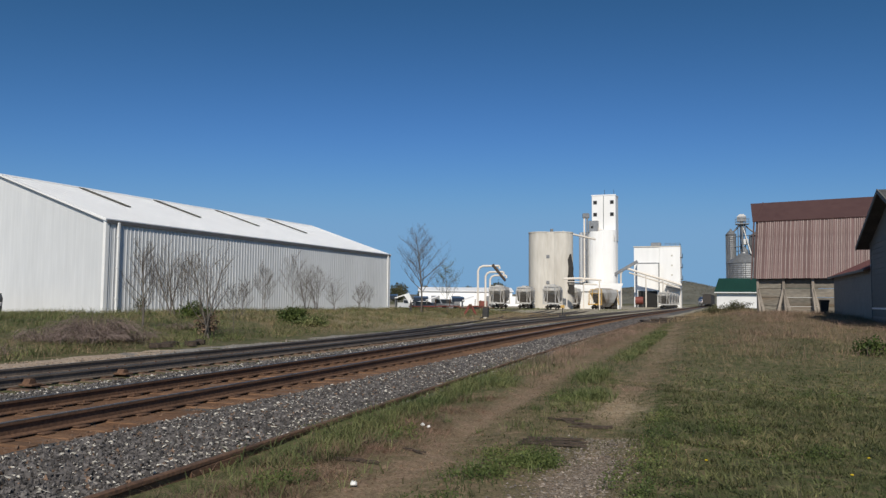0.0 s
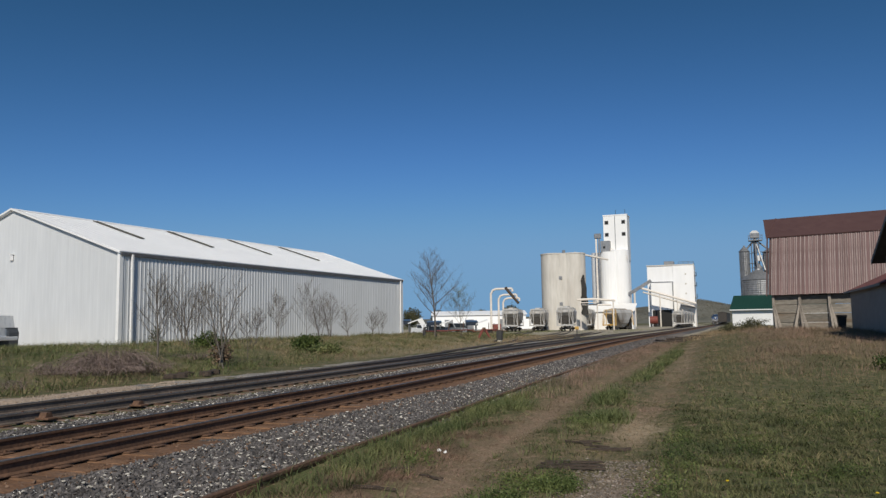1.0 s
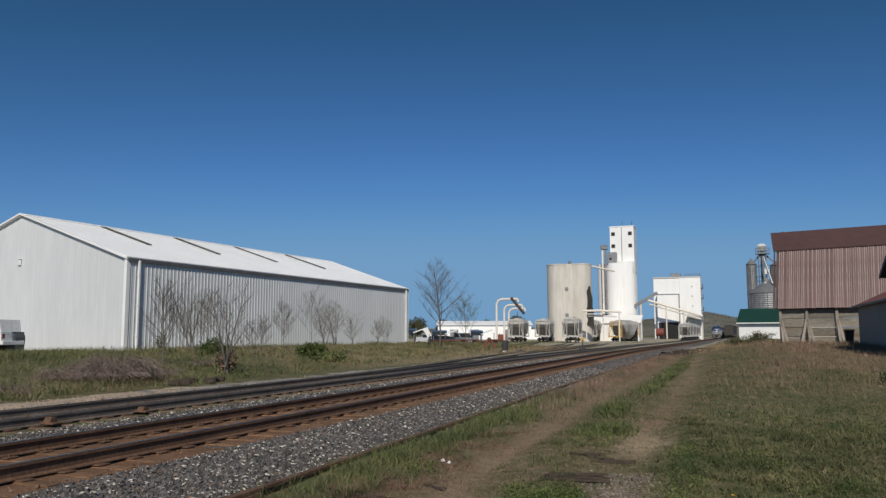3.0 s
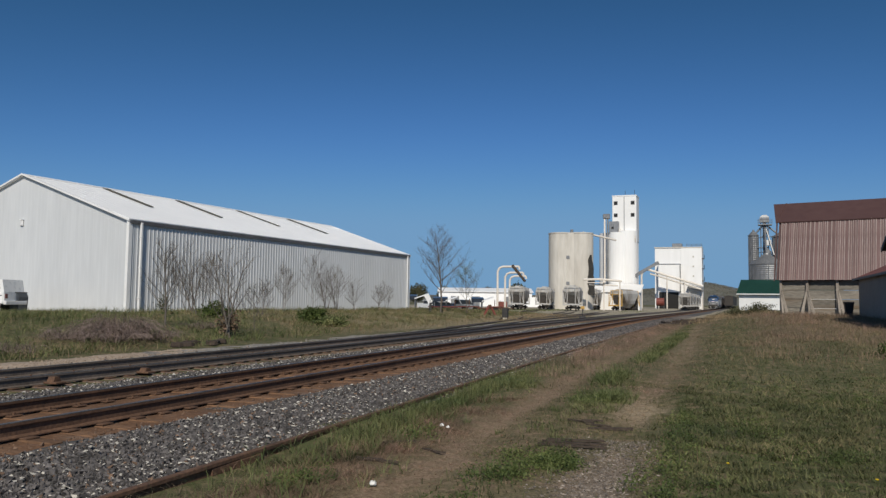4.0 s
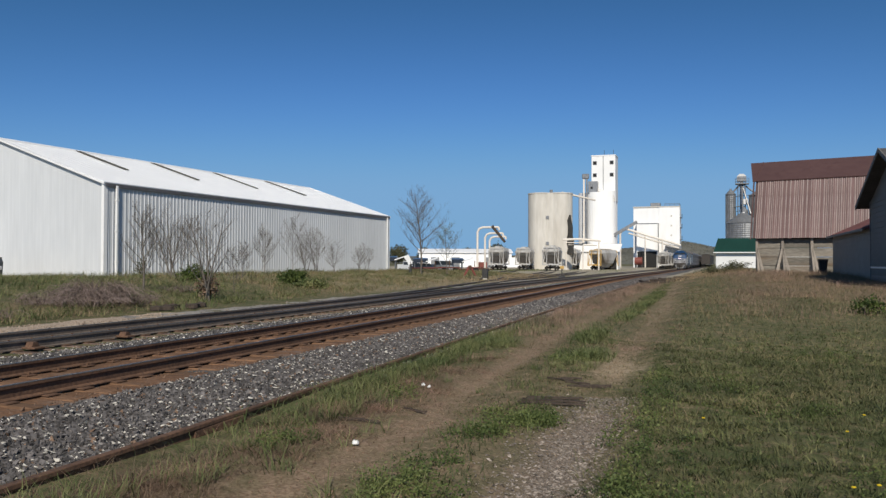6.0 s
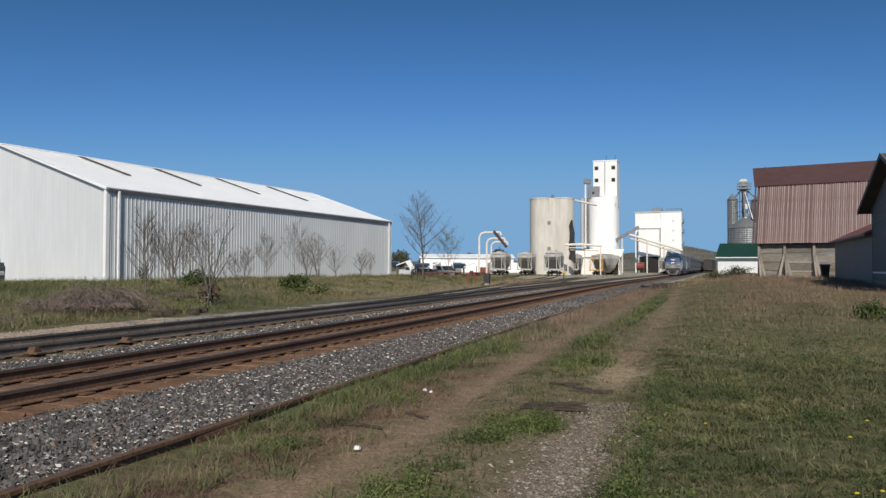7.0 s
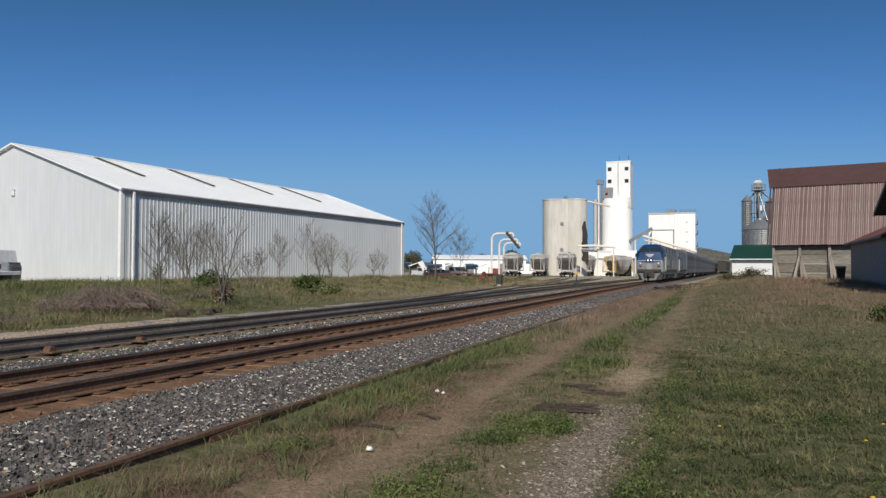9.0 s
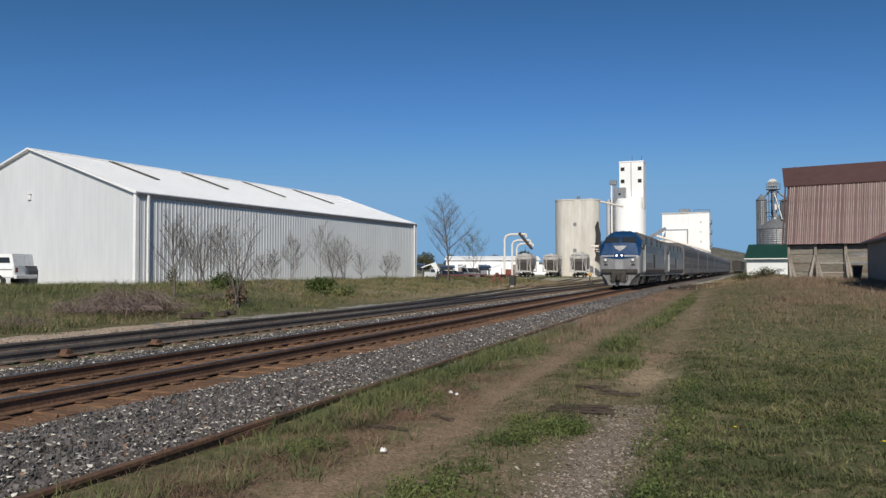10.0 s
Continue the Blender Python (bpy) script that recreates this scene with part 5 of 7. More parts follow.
def car_body(name, m, label, paint, kind="sedan"):
    v = thing(name, m, label, "pickup truck" if kind != "sedan" else "car", "parked vehicles")
    if kind == "sedan":
        low = [(-2.2, 0.45), (2.2, 0.45), (2.25, 0.75), (2.1, 0.92), (1.1, 1.0), (-1.5, 1.0), (-2.2, 0.95)]
        top = [(0.95, 0.98), (0.25, 1.42), (-0.9, 1.44), (-1.6, 0.98)]
        wheels, r = (-1.35, 1.4), 0.33
    else:
        low = [(-2.7, 0.55), (2.7, 0.55), (2.75, 0.95), (2.6, 1.12), (1.25, 1.2), (-2.7, 1.2)]
        top = [(1.15, 1.18), (0.55, 1.82), (-0.75, 1.85), (-0.85, 1.18)]
        wheels, r = (-1.75, 1.8), 0.38
    hw = 0.9 if kind == "sedan" else 0.98
    bm = prism(bmesh.new(), low, "x", -hw, hw)
    bmesh.ops.bevel(bm, geom=bm.edges[:], offset=0.05, segments=2, affect="EDGES")
    part("body", bm, paint, v)
    cab = loft(bmesh.new(), [[(s * hw * k, y, z) for y, z in top] for s, k in ((-1, 0.93), (-1, 0.80), (1, 0.80), (1, 0.93))][0:1] + [[(hw * 0.93, y, z) for y, z in top]])
    cb = part("cab", cab, paint, v)
    ys = [p[0] for p in top]
    for s in (-1, 1):
        part("side_window", prism(bmesh.new(), [(ys[0] - 0.28, 1.05 if kind == "sedan" else 1.26), (ys[1] - 0.02, top[1][1] - 0.09), (ys[2] + 0.06, top[2][1] - 0.09), (ys[3] + 0.2, 1.05 if kind == "sedan" else 1.26)], "x", s * hw * 0.93 - 0.012, s * hw * 0.93 + 0.012), M_GLASS, cb)
    a, b = top[0], top[1]
    part("windscreen", slab(bmesh.new(), [(-hw * 0.8, a[0] - 0.04, a[1] + 0.06), (hw * 0.8, a[0] - 0.04, a[1] + 0.06), (hw * 0.8, b[0] + 0.07, b[1] - 0.04), (-hw * 0.8, b[0] + 0.07, b[1] - 0.04)], -0.03), M_GLASS, cb)
    for y in wheels:
        for s in (-1, 1):
            w = part("wheel", new_tube((s * (hw - 0.2), y, r), (s * (hw + 0.02), y, r), r, seg=18), M_RUBBER, v)
            part("rim", new_tube((s * (hw - 0.1), y, r), (s * (hw + 0.03), y, r), r * 0.58, seg=14), M_LENS, w)
    if kind == "topper":
        bm = prism(bmesh.new(), [(-2.68, 1.2), (-0.85, 1.2), (-0.85, 1.86), (-2.55, 1.88)], "x", -hw * 0.95, hw * 0.95)
        tp = part("bed_cap", bm, paint, v, "white bed cap with a dark side window")
        for s in (-1, 1):
            part("cap_window", prism(bmesh.new(), [(-2.45, 1.38), (-1.0, 1.38), (-1.0, 1.68), (-2.4, 1.68)], "x", s * hw * 0.96 - 0.012, s * hw * 0.96 + 0.012), M_GLASS, tp)
        part("side_stripe", new_box(-hw - 0.012, hw + 0.012, -2.6, 2.6, 0.98, 1.03), M_GUTTER, v)
    if kind == "pickup":
        for s in (-1, 1):
            part("bed_side", new_box(s * (hw - 0.06) - 0.05, s * (hw - 0.06) + 0.05, -2.7, -0.9, 1.18, 1.36), paint, v)
    part("bumper", new_box(-hw, hw, -2.85 if kind != "sedan" else -2.3, -2.68 if kind != "sedan" else -2.15, 0.5, 0.72, 0.03), M_LENS, v)
    for s in (-0.75, 0.75):
        part("tail_light", new_box(s - 0.1, s + 0.1, -2.73 if kind != "sedan" else -2.24, -2.68 if kind != "sedan" else -2.18, 0.85, 1.1), M_RED, v)
    return v


car_body("pickup_truck", Matrix.Translation(on_ground(-40.15, 30.6, -0.12)) @ pose(0, 0, 0, 0, 0, 108), "white pickup truck with a bed cap beside the warehouse", M_VEHW, "topper")


def dumpster():
    d = thing("dumpster", Matrix.Translation(on_ground(-37.9, 32.0, -0.1)) @ pose(0, 0, 0, 0, 0, 20) @ Matrix.Diagonal((0.5, 0.9, 1.0, 1)), "dark blue steel dumpster by the warehouse gable", "dumpster")
    part("body", loft(bmesh.new(), [[(-0.5, -0.5, 0.08), (0.45, -0.5, 0.08), (0.45, 0.5, 0.08), (-0.5, 0.5, 0.08)], [(-0.55, -0.55, 0.9), (0.5, -0.55, 0.9), (0.5, 0.55, 0.9), (-0.55, 0.55, 0.9)], [(-0.55, -0.55, 1.1), (0.3, -0.55, 1.15), (0.3, 0.55, 1.15), (-0.55, 0.55, 1.1)]]), M_DUMP, d)
    part("lid", slab(bmesh.new(), [(-0.6, -0.6, 1.14), (0.32, -0.6, 1.19), (0.32, 0.6, 1.19), (-0.6, 0.6, 1.14)], 0.05), M_BLACKP, d)
    for s in (-0.4, 0.4):
        part("fork_pocket", new_box(-0.45, 0.4, s - 0.06 + (0.13 if s > 0 else -0.13), s + 0.06 + (0.13 if s > 0 else -0.13), 0.6, 0.75), M_DUMP, d)


dumpster()


def long_white_building():
    w = thing("long_white_building", pose(-81.0, 208.0, 0.3, 0, 0, 20), "long low white steel building beyond the yard", "building")
    part("wall", new_box(0, 27, 0, 14, 0, 4.4), M_ROOFW, w)
    part("roof", slab(bmesh.new(), [(-0.4, -0.5, 4.3), (27.4, -0.5, 4.3), (27.4, 7, 5.5), (-0.4, 7, 5.5)], 0.15), M_ROOFW, w)
    part("low_annex", new_box(27, 33, 1, 9, 0, 2.9), M_ROOFW, w)
    for x in (3.5, 9.5, 19.0):
        part("door", new_box(x, x + 2.4, -0.06, 0.1, 0, 2.9), M_GALV, w)
    part("red_bin", new_box(17.0, 19.6, -3.0, -1.5, 0, 1.5, 0.05), M_RED, w)


long_white_building()


def yard_vehicles():
    rng = random.Random(4)
    spots = [(-37.5, 98, "sedan", M_VEHB), (-35.2, 99.5, "pickup", M_VEHS), (-39.0, 109, "sedan", M_VEHW), (-45.0, 112, "pickup", M_VEHW), (-43.5, 122, "pickup", M_VEHW), (-51.0, 128, "sedan", M_VEHS)]
    for x, y, k, paint in spots:
        word = {M_VEHB: "dark blue", M_VEHS: "silver", M_VEHW: "white"}[paint]
        car_body("pickup_truck" if k == "pickup" else "car", Matrix.Translation(on_ground(x, y)) @ pose(0, 0, 0, 0, 0, rng.uniform(225, 260)), f"{word} {'pickup truck' if k == 'pickup' else 'sedan'} parked in the yard", paint, k)


yard_vehicles()


def carport(x, y, w, d, turn):
    c = thing("carport", pose(x, y, float(gz(x, y)), 0, 0, turn), "low dark blue carport roof with a white slanted end panel", "carport", "carports in the yard")
    part("roof", slab(bmesh.new(), [(0, 0, 1.95), (w, 0, 1.95), (w, d, 2.15), (0, d, 2.15)], 0.5), M_VEHB, c)
    part("end_panel", slab(bmesh.new(), [(w - 0.3, -0.1, 1.65), (w + 1.3, -0.1, 2.2), (w + 1.3, d * 0.5, 2.25), (w - 0.3, d * 0.5, 1.7)], 0.12), M_VEHW, c, "white slanted panel")
    for px in (0.2, w - 0.2):
        for py in (0.2, d - 0.2):
            part("post", new_tube((px, py, 0), (px, py, 1.9), 0.07, seg=6), M_GALV, c)


carport(-44.6, 90.0, 6.0, 4.0, 21)
carport(-38.5, 96.7, 2.0, 4.0, 21)
carport(-33.2, 97.5, 1.6, 3.0, 21)


def implement(x, y, turn, seed):
    """A rusty farm implement: a toothed frame on two wheels with a drawbar."""
    rng = random.Random(seed)
    f = thing("farm_implement", Matrix.Translation(on_ground(x, y)) @ pose(0, 0, 0, 0, 0, turn), "rusty red farm implement parked in the yard", "farm implement", "implements in the yard")
    w = rng.uniform(2.2, 3.2)
    for k in range(3):
        part("frame_bar", new_box(-w / 2, w / 2, k * 0.7 - 0.05, k * 0.7 + 0.05, 0.62, 0.72), M_RED, f)
    for sgn in (-1, 1):
        part("side_bar", new_box(sgn * w / 2 - 0.05, sgn * w / 2 + 0.05, -0.1, 1.5, 0.64, 0.74), M_RED, f)
        part("wheel", new_tube((sgn * w / 2 + 0.06, 0.7, 0.36), (sgn * w / 2 + 0.22, 0.7, 0.36), 0.36, seg=14), M_RUBBER, f)
    part("drawbar", new_tube((0, -0.1, 0.66), (0, -1.6, 0.45), 0.05, seg=6), M_RUSTRAIL, f)
    part("mast", new_tube((0, 0.7, 0.7), (0.2, 0.7, rng.uniform(1.3, 1.8)), 0.05, seg=6), M_RUSTRAIL, f)
    for k in range(7):
        u = -w / 2 + w * (k + 0.5) / 7
        part("tine", new_tube((u, 0.7 * (k % 3), 0.64), (u, 0.7 * (k % 3) + 0.25, 0.08), 0.03, seg=5), M_RUSTRAIL, f)


for k, (x, y, a) in enumerate(((-33.6, 92.0, 30), (-30.6, 90.5, 75), (-28.8, 95.0, 10), (-31.5, 99.0, 120), (-35.6, 93.5, 60), (-27.0, 90.0, 100))):
    implement(x, y, a, 70 + k)


def leaning_sign(x, y):
    s = thing("leaning_board", on_ground(x, y), "white board leaning on a short dark post", "sign")
    part("post", new_tube((0, 0, 0), (0.05, 0, 1.0), 0.12, seg=8), M_DKSTEEL, s)
    part("board", slab(bmesh.new(), [(-0.55, -0.05, 1.35), (-0.15, -0.05, 1.6), (0.25, -0.05, 0.85), (-0.05, -0.05, 0.75)], 0.06), M_VEHW, s, "white slanted board")


leaning_sign(-24.3, 60.4)


def wheel_stop():
    a = thing("track_bumper", pose(-21.7, 68.4, float(gz(-21.7, 68.4)) - 0.02, 0, 0, 20), "rusty red A-shaped track bumper", "track bumper")
    for s in (-0.45, 0.45):
        part("leg", new_box(-0.08, 0.08, -0.08, 0.08, 0, 1.15, 0.02, m=Matrix.Translation((-0.40, s, 0)) @ pose(0, 0, 0, 0, 28, 0)), M_RED, a)
        part("leg", new_box(-0.08, 0.08, -0.08, 0.08, 0, 1.15, 0.02, m=Matrix.Translation((0.72, s, 0)) @ pose(0, 0, 0, 0, -28, 0)), M_RED, a)
    part("beam", new_box(0.04, 0.28, -0.7, 0.7, 0.80, 1.02, 0.03), M_RUSTRAIL, a)


wheel_stop()


def switch_stand(x, y, z):
    s = thing("switch_stand", (x, y, z), "switch stand with a yellow target by the siding", "switch stand")
    part("base", new_box(-0.3, 0.3, -0.2, 0.2, 0, 0.25, 0.03), M_DKSTEEL, s)
    part("mast", new_tube((0, 0, 0.2), (0, 0, 1.0), 0.05), M_DKSTEEL, s)
    part("target", new_box(-0.2, 0.2, -0.03, 0.03, 0.92, 1.24, 0.02), M_YELLOW, s, "yellow target plate")
    part("lever", new_tube((0.1, 0, 0.3), (0.6, 0, 0.45), 0.03), M_DKSTEEL, s)


switch_stand(-14.7, 78.0, 0.1)


def signal_box(x, y):
    s = thing("equipment_box", on_ground(x, y), "small dark trackside equipment cabinet on a concrete foot", "cabinet")
    part("body", new_box(-0.24, 0.24, -0.2, 0.2, 0.12, 0.95, 0.03), M_DKSTEEL, s)
    part("foot", new_box(-0.18, 0.18, -0.15, 0.15, -0.02, 0.13), M_CONC, s)


signal_box(-18.9, 64.5)

# ---------------------------------------------------------------- the train


def chamfered(hw, zb, zt, ch, y, low=0.12):
    return [(-hw + low, y, zb), (hw - low, y, zb), (hw, y, zb + low), (hw, y, zt - ch), (hw - ch * 0.75, y, zt - ch * 0.18), (hw * 0.35, y, zt), (-hw * 0.35, y, zt), (-hw + ch * 0.75, y, zt - ch * 0.18), (-hw, y, zt - ch), (-hw, y, zb + low)]


def loco_truck(c, y):
    t = part("truck", new_box(-1.1, 1.1, y - 1.9, y + 1.9, 0.55, 0.9, 0.05), M_UNDER, c)
    for s in (-1, 1):
        part("side_frame", prism(bmesh.new(), [(y - 2.1, 0.5), (y - 1.0, 0.35), (y + 1.0, 0.35), (y + 2.1, 0.5), (y + 2.0, 0.85), (y - 2.0, 0.85)], "x", s * 1.18 - 0.1, s * 1.18 + 0.1), M_PLOW, t)
        for d in (-1.37, 1.37):
            part("wheel", new_tube((s * 0.69, y + d, 0.5), (s * 0.83, y + d, 0.5), 0.5, seg=20), M_UNDER, t)
            part("axle_box", new_box(s * 1.22 - 0.12, s * 1.22 + 0.12, y + d - 0.22, y + d + 0.22, 0.38, 0.72, 0.03), M_PLOW, t)
        part("spring", new_tube((s * 1.2, y - 0.25, 0.55), (s * 1.2, y - 0.25, 0.95), 0.13, seg=10), M_UNDER, t)
        part("spring", new_tube((s * 1.2, y + 0.25, 0.55), (s * 1.2, y + 0.25, 0.95), 0.13, seg=10), M_UNDER, t)


def locomotive(lead):
    label = "silver and blue diesel passenger locomotive with lit headlights" if lead else "second silver diesel passenger locomotive coupled behind the first"
    c = thing("locomotive", Matrix.Identity(4), label, "locomotive", "train")
    L = 20.6
    # body shell: vertical lower nose, raked windscreen, long flat-sided hood
    rings = [chamfered(1.30, 1.02, 2.36, 0.10, 0.42), chamfered(1.46, 1.02, 2.50, 0.12, 0.55), chamfered(1.50, 1.02, 2.62, 0.14, 0.62),
             chamfered(1.52, 1.02, 3.52, 0.50, 1.05), chamfered(1.53, 1.02, 4.10, 0.80, 1.52), chamfered(1.54, 1.02, 4.36, 0.86, 1.95), chamfered(1.54, 1.02, 4.42, 0.80, 2.6),
             chamfered(1.54, 1.02, 4.36, 0.46, 3.6), chamfered(1.54, 1.02, 4.36, 0.46, 9.0), chamfered(1.54, 1.02, 4.36, 0.46, 15.0), chamfered(1.54, 1.02, 4.36, 0.46, L - 0.5)]
    bm = loft(bmesh.new(), rings)
    for f in bm.faces:
        p = f.calc_center_median()
        if lead and (p.y < 0.5 or (p.y < 0.9 and p.z < 2.45)):
            f.material_index = 2
        elif not lead and p.z < 4.0:
            f.material_index = 0
        elif p.y < 2.4 and p.z > 2.45 and abs(p.x) < 1.50:
            f.material_index = 1
        elif p.y < 1.6 and p.z > 2.4:
            f.material_index = 1
        elif p.z > 4.0 and p.y > 2.2:
            f.material_index = 3
    body = part("body", bm, [M_SILVER, M_BLUE, M_LIGHTG, M_CARROOF], c)
    # blue cheek behind the windscreen
    for s in (-1, 1) if lead else ():
        part("blue_flash", prism(bmesh.new(), [(0.66, 2.55), (1.05, 2.55), (1.75, 3.75), (1.40, 3.60), (1.0, 3.1)], "x", s * 1.535 - 0.012, s * 1.535 + 0.012), M_BLUE, body)
    for x0, x1 in ((-1.22, -0.09), (0.09, 1.22)):
        bm = bmesh.new()
        ya, za, yb, zb = 1.06, 3.46, 1.40, 3.88
        slab(bm, [(x0, ya - 0.035, za), (x1, ya - 0.035, za), (x1 * 0.94, yb - 0.045, zb), (x0 * 0.94, yb - 0.045, zb)], -0.03)
        ws = part("windscreen", bm, M_GLASS, c, "dark cab windscreen")
        bm = bmesh.new()
        tube(bm, ((x0 + x1) / 2, ya - 0.09, za), ((x0 + x1) / 2 + 0.3, yb - 0.1, zb - 0.08), 0.015, seg=4)
        part("wiper", bm, M_UNDER, ws)
    # emblem: a plain silver arrow shape on the blue
    bm = bmesh.new()
    pts = [(-0.50, 3.22), (0.50, 3.22), (0.34, 3.0), (0.0, 2.80), (-0.34, 3.0)]

    def nose_y(z):
        return 0.62 + (z - 2.62) * (1.05 - 0.62) / 0.9 - 0.03
    f = [bm.verts.new((x, nose_y(z) - 0.012, z)) for x, z in pts]
    g = [bm.verts.new((x, nose_y(z) + 0.02, z)) for x, z in pts]
    bm.faces.new(f)
    for i in range(5):
        bm.faces.new((f[i], f[(i + 1) % 5], g[(i + 1) % 5], g[i]))
    part("emblem", bm, M_LIGHTG, c, "plain silver arrow-shaped emblem")
    for x in (-0.79, 0.79):
        part("nose_cheek", new_box(x - 0.49, x + 0.49, 0.40, 0.43, 1.06, 2.30, 0.01), M_CHEEK, c, "grey nose cheek panel")
    hb = part("headlight_housing", new_box(-0.36, 0.36, 0.39, 0.60, 2.34, 2.62, 0.04), M_BLUE if lead else M_UNDER, c)
    for x in (-0.19, 0.19):
        part("headlight", new_tube((x, 0.36, 2.47), (x, 0.45, 2.47), 0.07, seg=16), M_LAMP if lead else M_LENS, hb, "round headlight")
    for x in (-1.02, 1.02):
        d = part("ditch_light", new_tube((x, 0.30, 2.12), (x, 0.46, 2.12), 0.14, seg=16), M_PLOW, c)
        part("lens", new_tube((x, 0.28, 2.12), (x, 0.302, 2.12), 0.10, seg=16), M_LENS, d)
        part("marker_panel", new_box(x - 0.12, x + 0.14, 0.375, 0.44, 1.68, 1.84, 0.02), M_UNDER, c)
    # pilot, coupler and steps
    part("pilot", loft(bmesh.new(), [[(-1.15, 0.55, 0.20), (1.15, 0.55, 0.20), (1.25, 1.2, 0.20), (-1.25, 1.2, 0.20)], [(-0.75, 0.02, 0.20), (0.75, 0.02, 0.20), (1.27, 1.2, 0.22), (-1.27, 1.2, 0.22)], [(-0.95, 0.10, 0.60), (0.95, 0.10, 0.60), (1.38, 1.2, 0.60), (-1.38, 1.2, 0.60)], [(-1.3, 0.40, 0.98), (1.3, 0.40, 0.98), (1.46, 1.2, 0.98), (-1.46, 1.2, 0.98)]]), M_PLOW, c, "scuffed grey pilot plough")
    if lead:
        # the blue reaches lower in the middle of the nose
        part("nose_band", prism(bmesh.new(), [(-1.27, 2.33), (-0.7, 2.24), (0.0, 2.18), (0.7, 2.24), (1.27, 2.33), (1.27, 2.37), (-1.27, 2.37)], "y", 0.385, 0.43), M_BLUE, c)
    part("anticlimber", new_box(-1.35, 1.35, 0.22, 0.5, 1.12, 1.42, 0.03), M_UNDER, c)
    cp = part("coupler", new_box(-0.17, 0.17, -0.35, 0.4, 0.68, 0.98, 0.05), M_UNDER, c)
    part("knuckle", new_tube((0.04, -0.36, 0.62), (0.04, -0.36, 1.02), 0.15, seg=10), M_UNDER, cp)
    part("draft_box", new_box(-0.55, 0.55, -0.02, 0.4, 0.42, 1.22, 0.05), M_UNDER, c)
    for x in (-0.65, -0.5, 0.5, 0.65):
        part("air_hose", pipe(bmesh.new(), [(x, 0.2, 0.95), (x, 0.02, 0.6), (x * 0.7, -0.05, 0.4)], 0.03, 6), M_RUBBER, c)
    for s in (-1, 1):
        x = s * 1.55
        part("grab_rail", pipe(bmesh.new(), [(x + s * 0.03, 2.55, 1.25), (x + s * 0.05, 2.55, 3.3)], 0.02, 6), M_LENS, c)
        part("grab_rail", pipe(bmesh.new(), [(x + s * 0.03, 3.45, 1.25), (x + s * 0.05, 3.45, 3.3)], 0.02, 6), M_LENS, c)
        part("cab_door", new_box(x - 0.014, x + 0.014, 2.7, 3.3, 1.15, 3.35, 0.005), M_SILVER, c)
        w = part("cab_window", prism(bmesh.new(), [(1.85, 2.95), (2.55, 2.95), (2.55, 3.62), (2.15, 3.62)], "x", x - 0.02, x + 0.02), M_GLASS, c)
        part("mirror", new_box(x + s * 0.05, x + s * 0.22, 1.6, 1.66, 2.9, 3.3), M_UNDER, w)
        part("stripe", new_box(x - 0.011, x + 0.011, 3.6, L - 0.6, 1.10, 1.36), M_UNDER, c, "dark lower stripe")
        part("stripe", new_box(x - 0.010, x + 0.010, 3.6, L - 0.6, 1.40, 1.46), M_RED, c, "thin red stripe")
        part("side_panel", new_box(x - 0.012, x + 0.012, 3.8, L - 1.0, 2.75, 3.35, 0.004), M_SIDEREFLECT, c, "side band with a dull blue-grey reflection painted in")
        part("pale_band", new_box(x - 0.016, x + 0.016, 4.2, 9.2, 1.55, 1.95, 0.004), M_PLOW, c)
        for y in (4.0, 7.9, 12.5, 16.0):
            g = part("louvre", new_box(x - 0.018, x + 0.018, y, y + 1.1, 3.45, 4.0, 0.006), M_UNDER, c, "dark air intake")
            for k in range(4):
                part("slat", new_box(x + s * 0.014 - 0.012, x + s * 0.014 + 0.012, y + 0.04, y + 1.06, 3.52 + k * 0.12, 3.56 + k * 0.12), M_SILVER, g)
        part("engine_door", new_box(x - 0.018, x + 0.018, 10.0, 11.1, 1.5, 2.7, 0.006), M_UNDER, c)
        part("engine_door", new_box(x - 0.016, x + 0.016, 13.0, 17.5, 1.6, 3.2, 0.006), M_SILVER, c)
        part("side_sill", new_box(s * 1.40 - 0.1, s * 1.40 + 0.1, 1.2, L - 0.6, 0.86, 1.04), M_PLOW, c)
        part("cab_steps", new_box(s * 1.40 - 0.1, s * 1.40 + 0.1, 2.6, 3.4, 0.3, 0.9), M_UNDER, c)
    part("fuel_tank", loft(bmesh.new(), [[(-1.3, y, 0.25), (1.3, y, 0.25), (1.42, y, 0.5), (1.42, y, 1.02), (-1.42, y, 1.02), (-1.42, y, 0.5)] for y in (7.6, 13.0)]), M_UNDER, c)
    for y in (6.0, 10.5, 15.5):
        part("roof_fan", new_tube((0, y, 4.3), (0, y, 4.46), 0.75, seg=20), M_UNDER, c)
    part("horn", new_tube((-0.3, 3.0, 4.42), (-0.3, 2.5, 4.46), 0.05, 0.09, seg=8), M_LENS, c)
    part("antenna", new_box(-0.1, 0.1, 2.3, 2.5, 4.34, 4.44), M_LIGHTG, c)
    loco_truck(c, 4.1)
    loco_truck(c, 16.4)
    return c


